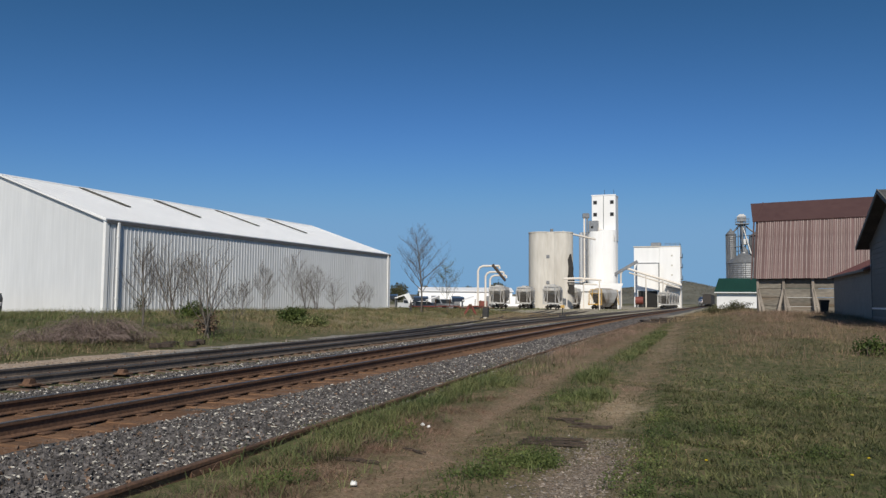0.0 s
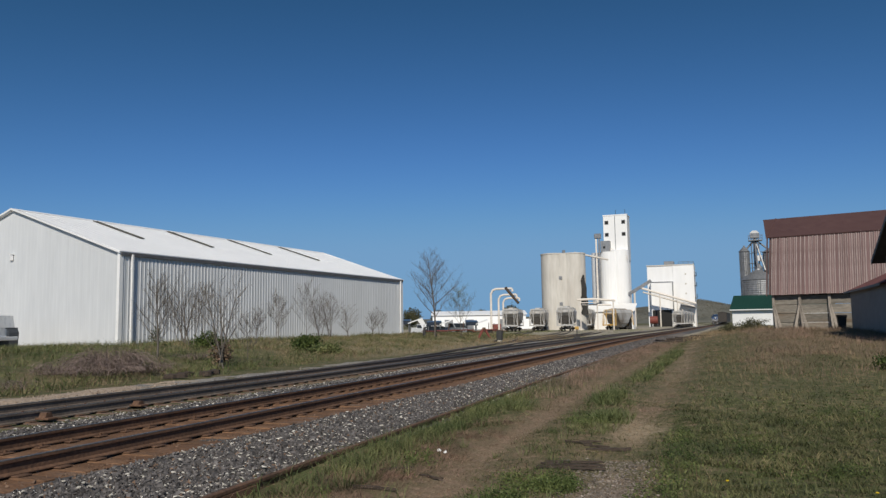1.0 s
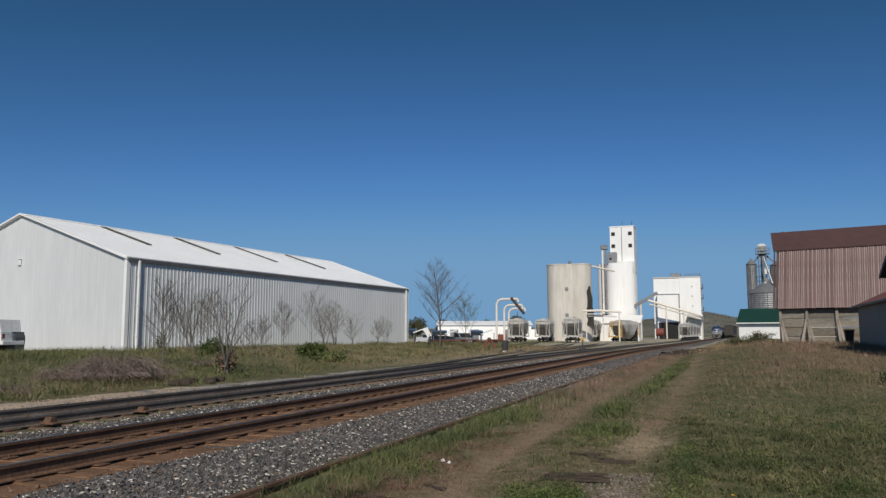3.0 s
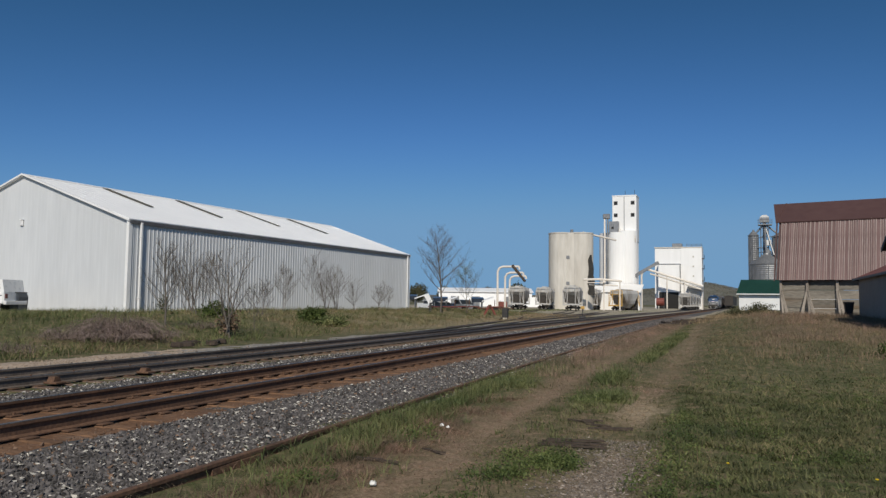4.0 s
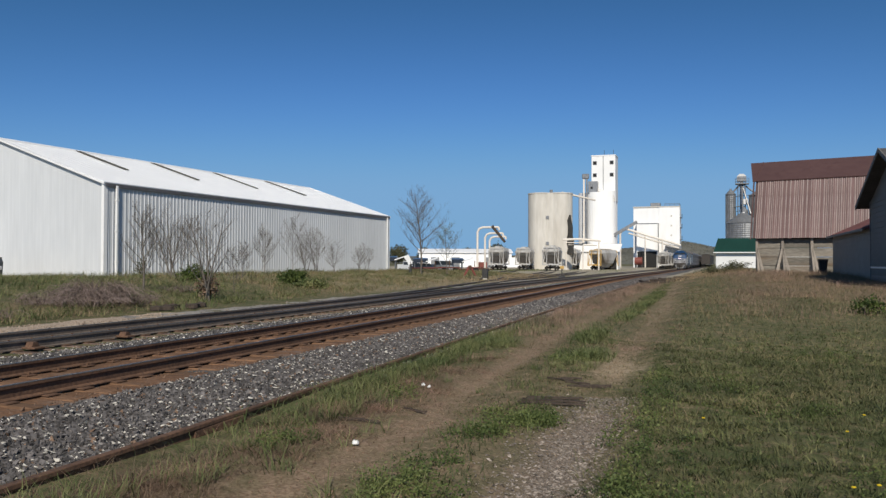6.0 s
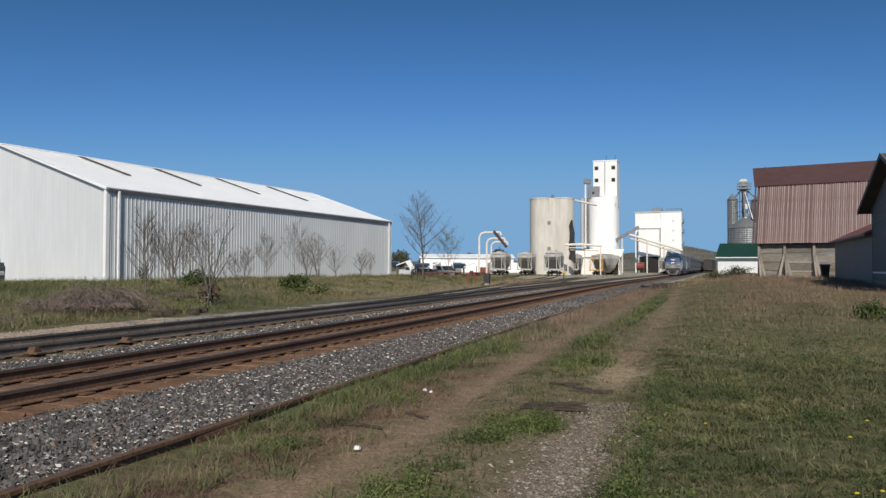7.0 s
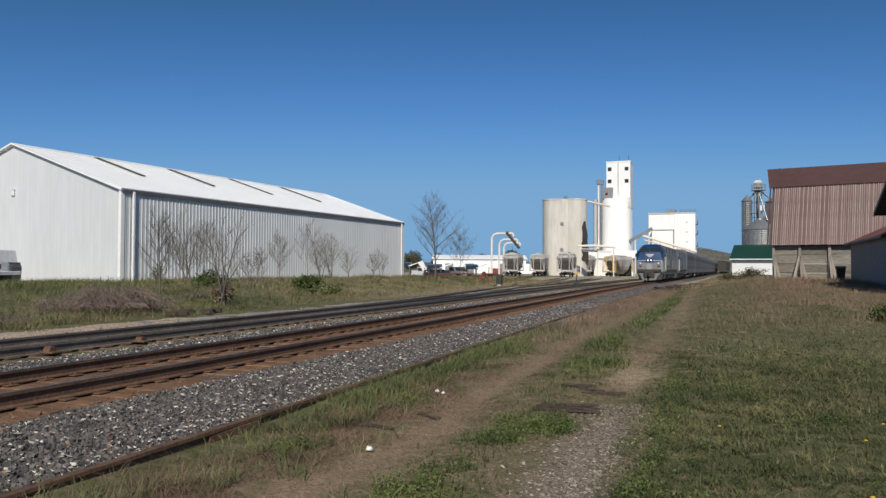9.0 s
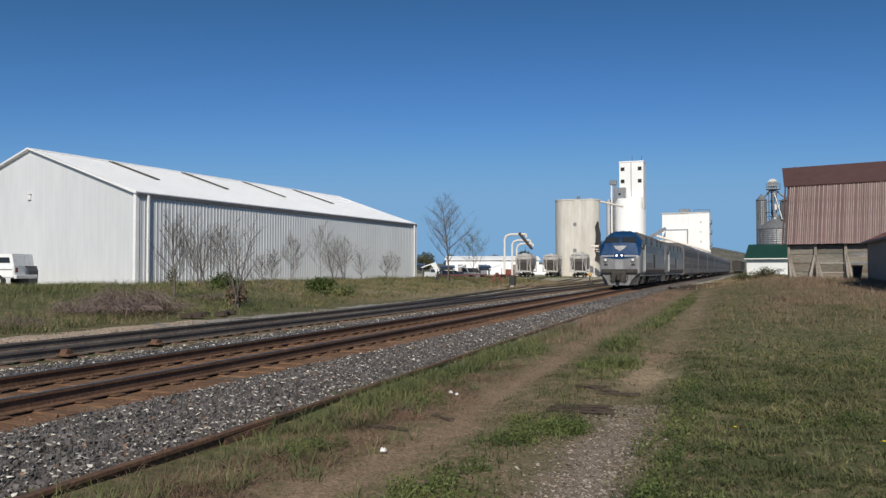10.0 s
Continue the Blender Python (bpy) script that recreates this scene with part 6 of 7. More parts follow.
def coach(first=False):
    """A two-level stainless passenger car."""
    c = thing("passenger_coach", Matrix.Identity(4), "two-level dull silver passenger coach with window rows", "passenger car", "train")
    L, H = 25.7, 4.9
    prof = [(-1.40, 0.75), (-1.53, 0.95), (-1.55, 4.15), (-1.35, 4.55), (-0.8, 4.82), (0.8, 4.82), (1.35, 4.55), (1.55, 4.15), (1.53, 0.95), (1.40, 0.75)]
    bm = loft(bmesh.new(), [[(x, y, z) for x, z in prof] for y in (0.35, L - 0.35)])
    for f in bm.faces:
        if f.calc_center_median().z > 4.2 and abs(f.normal.z) > 0.3:
            f.material_index = 1
    part("body", bm, [M_STAINLESS, M_CARROOF], c)
    for s in (-1, 1):
        x = s * 1.545
        part("window_band", new_box(x - 0.012, x + 0.012, 1.2, L - 1.2, 3.10, 3.78, 0.004), M_COACHGLASS, c)
        part("stripe", new_box(x - 0.013, x + 0.013, 0.6, L - 0.6, 2.54, 2.60), M_CARROOF, c, "paler stripe between the levels")
        for k in range(12):
            y = 1.7 + k * 1.9
            part("window", new_box(x - 0.02, x + 0.02, y, y + 1.4, 3.18, 3.70, 0.005), M_COACHGLASS, c)
            if k not in (5, 6):
                part("window", new_box(x - 0.02, x + 0.02, y, y + 1.2, 1.62, 2.15, 0.005), M_COACHGLASS, c)
        part("door", new_box(x - 0.016, x + 0.016, 11.9, 12.9, 0.95, 2.4, 0.005), M_COACHGLASS, c)
        part("skirt_box", new_box(s * 1.2 - 0.2, s * 1.2 + 0.2, 9.0, 16.5, 0.4, 0.78), M_UNDER, c)
    for y in (0.15, L - 0.15):
        part("gangway", new_box(-0.6, 0.6, y - 0.22, y + 0.22, 2.5, 4.5, 0.03), M_UNDER, c)
    part("underframe", new_box(-0.5, 0.5, 0, L, 0.55, 0.8), M_UNDER, c)
    wheelset_truck(c, 3.4, 0.46, 2.5)
    wheelset_truck(c, L - 3.4, 0.46, 2.5)
    return c


LEAD_LOCO, SECOND_LOCO = locomotive(True), locomotive(False)
FIRST_COACH = coach()
COACHES = [FIRST_COACH] + [copy_thing(FIRST_COACH, Matrix.Identity(4)) for _ in range(7)]
TRAIN_SPEED, NOSE_AT_END = 33.0, 58.9


def along_track(y, length):
    """The pose of a rail vehicle whose front stands at y on the main track."""
    a, b = track_x(y + 0.2 * length), track_x(y + 0.8 * length)
    turn = math.degrees(math.atan2(b - a, 0.6 * length))
    return pose(a - (b - a) / 3, y, RAIL_Z, 0, 0, -turn)

# ---------------------------------------------------------------- trees and shrubs


def branch_mesh(name, seed, height, trunk_r, limbs, spread, stems=1, depth=3, bare=0.0, material=None, start=0.25):
    """Tapered trunk, limbs and twigs; returns the wood mesh and the twig tips."""
    rng = random.Random(seed)
    V, F, tips = [], [], []

    def tube_path(pts, radii, n):
        base = len(V)
        for i, (p, r) in enumerate(zip(pts, radii)):
            d = (pts[min(i + 1, len(pts) - 1)] - pts[max(i - 1, 0)]).normalized()
            q = d.to_track_quat("Z", "Y")
            for k in range(n):
                a = 2 * math.pi * k / n
                V.append(p + q @ Vector((r * math.cos(a), r * math.sin(a), 0)))
        for i in range(len(pts) - 1):
            for k in range(n):
                a, b = base + i * n + k, base + i * n + (k + 1) % n
                F.append((a, b, b + n, a + n))

    def grow(p, d, length, r, level):
        seg = 5 if level == 0 else 4 if level == 1 else 3
        pts, radii = [p.copy()], [r]
        q = p.copy()
        dd = d.copy()
        for i in range(seg):
            sway = 0.035 if level == 0 else 0.10
            dd = (dd + Vector((rng.gauss(0, sway), rng.gauss(0, sway), 0.05 + 0.06 * level))).normalized()
            q = q + dd * length / seg
            pts.append(q.copy())
            radii.append(r * (1 - 0.8 * (i + 1) / seg))
        tube_path(pts, radii, 6 if level == 0 else 4 if level == 1 else 3)
        tips.append((pts[-1], dd))
        if level >= depth:
            return
        count = limbs if level == 0 else max(3, limbs // 2 + 1) if level == 1 else 3
        for k in range(count):
            f = start + (0.97 - start) * (k + rng.random() * 0.8) / count if level == 0 else 0.25 + 0.7 * (k + rng.random()) / count
            f = min(f, 0.97)
            i = int(f * seg)
            base = pts[i].lerp(pts[min(i + 1, seg)], f * seg - i)
            ang = k * 2.4 + seed + rng.uniform(-0.5, 0.5) if level == 0 else rng.uniform(0, 2 * math.pi)
            side = Vector((math.cos(ang), math.sin(ang), 0))
            way = (dd * (1.0 - spread * 0.5) + side * spread * rng.uniform(0.6, 1.1)).normalized()
            way.z = abs(way.z) + 0.15
            ln = length * rng.uniform(0.34, 0.56) * ((0.40 + 0.50 * math.sin(math.pi * min(1.0, 0.18 + f))) if level == 0 else 0.85)
            grow(base, way.normalized(), ln, max(0.007, r * (1 - 0.75 * f) * 0.55), level + 1)

    for s in range(stems):
        lean = Vector((rng.gauss(0, 0.20 if stems > 1 else 0.04), rng.gauss(0, 0.20 if stems > 1 else 0.04), 1)).normalized()
        off = Vector((rng.gauss(0, 0.12), rng.gauss(0, 0.12), 0)) if stems > 1 else Vector((0, 0, 0))
        grow(off, lean, height * rng.uniform(0.8, 1.0) if stems > 1 else height, trunk_r * rng.uniform(0.7, 1), 0)
    me = raw_mesh(name, np.array([tuple(v) for v in V]), np.array(F), material or M_BARK)
    return me, tips


def leaf_mesh(name, centres, size, count, spread, material, seed):
    """Small folded leaves scattered about the given points."""
    rng = np.random.default_rng(seed)
    c = np.repeat(np.asarray(centres, float), count, 0) + rng.normal(0, spread, (len(centres) * count, 3))
    n = len(c)
    a, b = rng.normal(0, 1, (n, 3)), rng.normal(0, 1, (n, 3))
    a /= np.linalg.norm(a, axis=1, keepdims=True)
    b = np.cross(a, b)
    b /= np.linalg.norm(b, axis=1, keepdims=True) + 1e-9
    s = size * rng.uniform(0.6, 1.3, (n, 1))
    verts = np.stack([c - a * s, c + b * s * 0.5, c + a * s, c - b * s * 0.5], 1).reshape(-1, 3)
    return raw_mesh(name, verts, np.arange(4 * n).reshape(n, 4), material)


def tree(name, x, y, h, seed, label, r=0.1, limbs=9, spread=0.75, stems=1, depth=3, buds=1, bud_size=0.05, category="tree", leaves=None, start=0.25):
    t = thing(name, on_ground(x, y, -0.05), label, category, "bare saplings along the warehouse" if name == "bare_sapling" else "")
    wood, tips = branch_mesh("trunk", seed, h, r, limbs, spread, stems, depth, start=start)
    part_mesh("trunk", wood, t)
    if buds:
        part_mesh("crown", leaf_mesh("crown", [tuple(p) for p, _ in tips], bud_size, buds, 0.10, leaves or M_BUD, seed), t, label="sparse opening buds on thin twigs")


# x, y, height, stems, stem radius, limbs, spread
SAPLINGS = [(-22.0, 25.5, 3.6, 1, 0.050, 15, 0.50), (-27.4, 33.9, 4.3, 4, 0.042, 9, 0.50), (-26.6, 33.6, 4.1, 2, 0.036, 9, 0.55), (-18.5, 24.8, 4.3, 3, 0.042, 8, 0.50), (-19.1, 27.6, 2.2, 1, 0.022, 8, 0.60),
            (-27.9, 43.5, 3.6, 2, 0.026, 9, 0.45), (-26.9, 45.6, 4.1, 1, 0.028, 10, 0.40), (-28.2, 49.6, 4.0, 4, 0.034, 8, 0.60), (-28.4, 51.8, 4.3, 4, 0.032, 8, 0.60), (-28.6, 55.0, 2.9, 4, 0.022, 6, 0.80),
            (-27.6, 57.0, 2.6, 2, 0.020, 7, 0.70), (-28.0, 60.0, 2.7, 2, 0.020, 6, 0.60), (-24.9, 36.5, 2.4, 2, 0.018, 6, 0.50), (-30.4, 37.0, 3.0, 2, 0.022, 7, 0.50)]
for k, (x, y, h, stems, r, limbs, spread) in enumerate(SAPLINGS):
    tree("bare_sapling", x, y, h * 0.9, 20 + k, "thin leafless sapling with grey bark on the bank" if stems == 1 else "clump of thin leafless grey stems on the bank", r, limbs + 4, spread + 0.28, stems, 3 if stems < 3 else 2, 1, 0.020, start=0.16, leaves=M_DARKBUD)
tree("bare_tree", -23.75, 61.5, 7.0, 51, "young bare tree with fine upright twigs beside the warehouse", 0.12, 24, 1.02, 1, 3, 1, 0.026, start=0.24, leaves=M_DARKBUD)
tree("budding_tree", -22.6, 65.0, 4.2, 57, "small tree just breaking into pale green leaf", 0.06, 14, 0.85, 1, 3, 4, 0.036, start=0.2, leaves=M_LUSH)


def bush(x, y, w, h, seed, label, material, n=420, size=0.07):
    b = thing("bush", on_ground(x, y), label, "bush", "bushes on the bank")
    rng = np.random.default_rng(seed)
    wood, _ = branch_mesh("stems", seed, h * 0.9, 0.025, 5, 0.9, 5, 1)
    part_mesh("stems", wood, b)
    u = rng.normal(0, 1, (n, 3))
    u /= np.linalg.norm(u, axis=1, keepdims=True)
    rad = rng.uniform(0.35, 1.0, (n, 1)) ** 0.6
    lump = 1 + 0.45 * np.sin(u[:, :1] * 6 + seed) * np.cos(u[:, 2:3] * 5 + seed) + 0.2 * rng.normal(0, 1, (n, 1))
    c = u * rad * lump * np.array([w / 2, w / 2.6, h / 2]) + np.array([0, 0, h / 2])
    c[:, 2] = np.maximum(c[:, 2], 0.03)
    part_mesh("foliage", leaf_mesh("foliage", c, size, 5, 0.09, material, seed), b)


bush(-21.7, 36.8, 1.5, 0.8, 3, "dense green bush on the bank", M_BUSH, 500)
bush(-19.6, 35.0, 1.6, 0.45, 4, "low green bush on the bank", M_LUSH, 420)
bush(-18.7, 25.3, 0.75, 0.95, 7, "dead russet shrub with curled leaves", M_DEADLEAF, 110, 0.07)
bush(4.4, 26.2, 0.9, 0.45, 14, "low dark green shrub in the field", M_BUSH, 160, 0.05)
bush(-24.6, 32.2, 1.8, 0.7, 8, "low dark green shrub", M_BUSH, 260)
bush(-31.6, 36.4, 0.6, 1.0, 12, "small dark shrub by the wall", M_FARTREE, 60, 0.06)
bush(1.8, 73.0, 2.2, 0.9, 9, "low green shrubs at the barn corner", M_FARTREE, 260)
bush(0.2, 76.0, 2.6, 0.6, 10, "low green shrubs at the barn corner", M_FARTREE, 260)


def bramble(x, y, w, h, n, seed):
    """A thicket of thin dead canes that arch over and droop."""
    rng = np.random.default_rng(seed)
    t = thing("bramble_thicket", on_ground(x, y), "low arching thicket of dead greyish-brown bramble canes", "bramble", "brambles on the bank")
    seg = 5
    a, r0 = rng.uniform(0, 2 * np.pi, n), w * 0.5 * rng.uniform(0, 1, n) ** 0.6
    turn = a + rng.normal(0, 1.2, n)
    reach, rise = w * rng.uniform(0.15, 0.55, n), h * rng.uniform(0.5, 1.15, n) * (1 - 0.5 * r0 / (w * 0.5))
    rad = rng.uniform(0.005, 0.010, n)
    rings = []
    for k in range(seg):
        f = k / (seg - 1)
        c = np.stack([r0 * np.cos(a) + reach * f * np.cos(turn) + rng.normal(0, 0.02, n), r0 * np.sin(a) + reach * f * np.sin(turn) + rng.normal(0, 0.02, n), rise * np.sin(f * 2.6) + 0.01], 1)
        for q in range(3):
            b = 2.094 * q
            rings.append(c + np.stack([np.cos(b + turn), np.sin(b + turn), 0.8 * np.cos(b) + 0 * turn], 1) * (rad * (1 - 0.6 * f))[:, None])
    verts = np.stack(rings, 1).reshape(-1, 3)
    quads = np.array([[k * 3 + q, k * 3 + (q + 1) % 3, (k + 1) * 3 + (q + 1) % 3, (k + 1) * 3 + q] for k in range(seg - 1) for q in range(3)])
    faces = (np.arange(n)[:, None, None] * seg * 3 + quads[None]).reshape(-1, 4)
    part_mesh("cane_tangle", raw_mesh("cane_tangle", verts, faces, M_BRAMBLE), t)


for k, (x, y, w, h, n) in enumerate(((-17.9, 18.2, 1.7, 0.46, 340), (-18.4, 19.2, 1.9, 0.72, 460), (-17.8, 20.0, 1.3, 0.48, 240), (-18.8, 17.6, 1.4, 0.40, 200), (-17.6, 14.6, 1.2, 0.35, 130), (-21.6, 21.2, 1.4, 0.4, 150), (-20.8, 26.5, 1.2, 0.4, 120))):
    bramble(x, y, w, h, n, 80 + k)


def far_trees():
    rng = np.random.default_rng(9)
    for k in range(26):
        x = -210 + k * 8.2 + rng.uniform(-3, 3)
        y = 340 + rng.uniform(-20, 40) - 0.25 * x
        h = rng.uniform(7.0, 11.5)
        if x > -46:
            continue
        t = thing("far_tree", (x, y, 0.1), "distant green tree beyond the yard", "tree", "trees on the skyline")
        part("trunk", new_tube((0, 0, 0), (0, 0, h * 0.6), 0.25, 0.1, seg=6), M_BARK, t)
        u = rng.normal(0, 1, (260, 3))
        u /= np.linalg.norm(u, axis=1, keepdims=True)
        w = rng.uniform(0.8, 1.5)
        c = u * rng.uniform(0.4, 1, (260, 1)) ** 0.5 * np.array([h * 0.42 * w, h * 0.4, h * 0.4]) + np.array([0, 0, h * 0.6])
        part_mesh("crown", leaf_mesh("crown", c, 0.5, 4, 0.5, M_FARTREE, 100 + k), t)


far_trees()


def hill():
    """A long wooded ridge that slopes down to the right, far off."""
    xs, ys = np.linspace(-700, 900, 110), np.linspace(1150, 1750, 30)
    X, Y = np.meshgrid(xs, ys)
    ridge = np.interp(X, [-700, -300, -120, -50, 10, 45, 120, 900], [14, 16, 30, 40, 27, 12, 3, 0])
    Z = ridge * np.sin(np.clip((Y - 1150) / 600, 0, 1) * math.pi) + 2.0 * np.sin(X * 0.05) * np.sin(Y * 0.06) - 1
    i = (np.arange(29)[:, None] * 110 + np.arange(109)[None]).ravel()
    me = raw_mesh("hill", np.stack([X.ravel(), Y.ravel(), Z.ravel()], 1), np.stack([i, i + 1, i + 111, i + 110], 1), M_HILL)
    tagged(new("hill", me), "distant wooded hill, haze put into its brown and grey-green", "hill", kind="structure")
    rng = np.random.default_rng(2)
    n = 18000
    x, y = rng.uniform(-320, 160, n), rng.uniform(1180, 1460, n)
    z = np.interp(x, [-700, -300, -120, -50, 10, 45, 120, 900], [14, 16, 30, 40, 27, 12, 3, 0]) * np.sin((y - 1150) / 600 * math.pi) + 1
    tagged(new("far_woods", leaf_mesh("far_woods", np.stack([x, y, z], 1), 0.7, 2, 0.6, M_HAZEWOOD, 5)), "far woods covering the hill, haze put into their colour", "trees", kind="stuff")


hill()

# ---------------------------------------------------------------- grass


def blades(name, x, y, height, width, lean, material, label, seed, category="grass", bend=0.5, away=None):
    """Grass as two-part tapered blades."""
    rng = np.random.default_rng(seed)
    n = len(x)
    z = gz(x, y) - 0.01
    a = rng.uniform(0, 2 * np.pi, n) if away is None else away + rng.normal(0, 0.5, n)
    h = height * rng.uniform(0.5, 1.25, n)
    w = width * rng.uniform(0.7, 1.3, n)
    l = lean * rng.uniform(0.2, 1.4, n) * h
    side = np.stack([np.cos(a + 1.57), np.sin(a + 1.57), np.zeros(n)], 1) * w[:, None] / 2
    out = np.stack([np.cos(a), np.sin(a), np.zeros(n)], 1)
    p = np.stack([x, y, z], 1)
    mid = p + out * (l * (1 - bend))[:, None] * 0.6 + np.stack([0 * h, 0 * h, h * 0.6], 1)
    tip = p + out * l[:, None] * 1.2 + np.stack([0 * h, 0 * h, h], 1)
    verts = np.stack([p - side, p + side, mid - side * 0.7, mid + side * 0.7, tip], 1).reshape(-1, 3)
    k = np.arange(n)[:, None] * 5
    faces = np.concatenate([k + np.array([[0, 1, 3]]), k + np.array([[0, 3, 2]]), k + np.array([[2, 3, 4]])], 0)
    return tagged(new(name, raw_mesh(name, verts, faces, material)), label, category, kind="stuff")


def tufted(name, x, y, per, radius, height, width, lean, material, label, seed, bend=0.3):
    """Tussocks: blades that spread outwards from each given point, each tussock of its own size."""
    rng = np.random.default_rng(500 + seed)
    n = len(x) * per
    size = np.repeat(rng.uniform(0.55, 1.45, len(x)), per)
    a = rng.uniform(0, 2 * np.pi, n)
    d = radius * size * rng.uniform(0, 1, n) ** 0.5
    px, py = np.repeat(x, per) + d * np.cos(a), np.repeat(y, per) + d * np.sin(a)
    return blades(name, px, py, height * size, width, lean, material, label, seed, bend=bend, away=a)


def scatter(seed, n, x0, x1, y0, y1, keep, near=2.2):
    """Points over a stretch, denser towards its near end, thinned by keep(x, y) in 0..1."""
    rng = np.random.default_rng(seed)
    x = rng.uniform(x0, x1, n)
    y = y0 + (y1 - y0) * rng.uniform(0, 1, n) ** near
    ok = rng.uniform(0, 1, n) < keep(x, y)
    return x[ok], y[ok]


def clumped(x, y, s=1.0, o=0.0):
    """Slow uneven cover in 0..1."""
    v = np.sin(x * 2.1 / s + 1.3 * np.sin(y * 0.9 / s + o)) * np.cos(y * 1.3 / s + 0.9 * np.sin(x * 1.1 / s + o)) + 0.5 * np.sin(x * 4.7 / s + o) * np.sin(y * 3.9 / s)
    return np.clip(0.5 + 0.6 * v, 0, 1)


def lane_bare(x, y):
    a = np.exp(-((x - near_lane_x(y)) / (0.40 - 0.14 * smoothstep(8, 10, y))) ** 2)
    b = np.exp(-((x - far_lane_x(y)) / 0.40) ** 2)
    return np.clip(np.maximum(a, b * 0.9) * (1 - 0.6 * smoothstep(45, 80, y)), 0, 1)


def build_grass():
    right = lambda x, y: smoothstep(-1.15, -0.55, x + 0.12 * np.sin(y * 1.3) + 0.012 * np.maximum(0, y - 12)) * (1 - lane_bare(x, y))
    patch = lambda x, y: clumped(x, y, 3.1, 2.2)
    # the field: low tussocks near by, single blades further off
    x, y = scatter(1, 14000, -1.3, 9, 3.5, 15, lambda x, y: right(x, y) * (0.5 + 0.5 * clumped(x, y, 0.7)), 1.6)
    tufted("field_tussocks", x, y, 10, 0.085, 0.075, 0.008, 1.6, M_GREEN, "low green grass tussocks in the field", 1)
    x, y = scatter(21, 6500, -1.3, 9, 3.5, 20, lambda x, y: right(x, y) * clumped(x, y, 1.6, 4.0), 1.5)
    tufted("field_clover", x, y, 9, 0.07, 0.045, 0.015, 1.8, M_LUSH, "broad green clover leaves among the grass", 21)
    x, y = scatter(22, 150000, -1.4, 14, 9.5, 60, lambda x, y: right(x, y) * (0.28 + 0.72 * clumped(x, y, 0.8)) * (0.4 + 0.6 * patch(x, y)) * (1 - 0.6 * smoothstep(30, 50, y)), 1.5)
    blades("field_grass", x, y, 0.09, 0.013, 2.0, M_FIELD, "short green grass in the field", 22)
    x, y = scatter(2, 36000, -1.2, 14, 3.0, 40, lambda x, y: right(x, y) * (0.15 + 0.85 * clumped(x, y, 1.3, 2.0) ** 2) * smoothstep(4, 12, y), 1.2)
    blades("dry_field_grass", x, y, 0.07, 0.005, 2.6, M_DRY, "dry straw-coloured grass among the green", 2)
    x, y = scatter(28, 30000, -3.8, -0.6, 15, 62, lambda x, y: 0.35 + 0.65 * clumped(x, y, 1.1, 0.3), 1.3)
    blades("lane_straw", x, y, 0.05, 0.008, 2.6, M_RUSSET, "flattened dead grass over the far lane", 28)
    # tall dead weeds before the barn, in drifts
    drift = lambda x, y: clumped(x, y, 2.6, 1.0) * (0.25 + 0.75 * clumped(x, y, 6.0, 3.0))
    x, y = scatter(3, 90000, -0.6, 16, 19, 69, lambda x, y: smoothstep(19, 36, y) * smoothstep(-0.6, 1.6, x) * (0.05 + 0.95 * drift(x, y)), 1.15)
    blades("russet_field_grass", x, y, 0.30, 0.008, 1.5, M_RUSSET, "tall russet dead grass towards the barn", 3)
    x, y = scatter(18, 26000, -0.8, 15, 17, 69, lambda x, y: smoothstep(17, 32, y) * (1 - lane_bare(x, y)) * clumped(x, y, 2.4, 5.1) ** 2, 1.2)
    blades("far_field_straw", x, y, 0.26, 0.008, 1.6, M_DRY, "pale straw among the russet grass before the barn", 18)
    # verge between the wheel tracks and the old rail
    verge = lambda x, y: np.exp(-((x - np.interp(y, EDGE_Y, EDGE_X) - 0.46) / 0.24) ** 2) * (0.08 + 0.92 * smoothstep(6.8, 8.2, y)) * (1 - 0.9 * smoothstep(17, 21, y)) * (0.35 + 0.65 * clumped(x, y, 0.9, 3.0))
    x, y = scatter(4, 90000, -4.95, -3.3, 3.4, 40, verge, 1.25)
    blades("verge_grass", x, y, 0.17, 0.007, 1.3, M_LUSH, "lush green grass beside the old rail", 4)
    x, y = scatter(5, 7000, -4.6, -2.2, 3.2, 13, lambda x, y: np.exp(-((x + 3.8) / 0.55) ** 2) * clumped(x, y, 0.6, 5.0) * (1 - lane_bare(x, y)), 1.1)
    tufted("verge_dead_grass", x, y, 10, 0.10, 0.075, 0.005, 2.6, M_DEADLEAF, "matted dead brown grass in the verge", 5)
    x, y = scatter(23, 3000, -4.6, -1.6, 3.2, 16, lambda x, y: (np.exp(-((x + 3.95) / 0.6) ** 2) + 0.5 * np.exp(-((x + 2.2) / 0.4) ** 2)) * clumped(x, y, 0.8, 1.2) ** 2 * (1 - lane_bare(x, y)), 1.1)
    tufted("verge_tussocks", x, y, 15, 0.07, 0.13, 0.007, 1.4, M_LUSH, "green grass tussocks among the dead verge grass", 23)
    # strip between the wheel tracks
    mid = lambda x, y: np.exp(-((x - 0.5 * (near_lane_x(y) + far_lane_x(y))) / 0.34) ** 2) * (0.25 + 0.75 * clumped(x, y, 1.1, 1.0)) * (1 - lane_bare(x, y) * 0.6)
    x, y = scatter(6, 24000, -3.8, -1.2, 3.5, 60, mid, 1.5)
    blades("lane_grass", x, y, 0.085, 0.009, 1.3, M_GREEN, "low grass between the wheel tracks", 6)
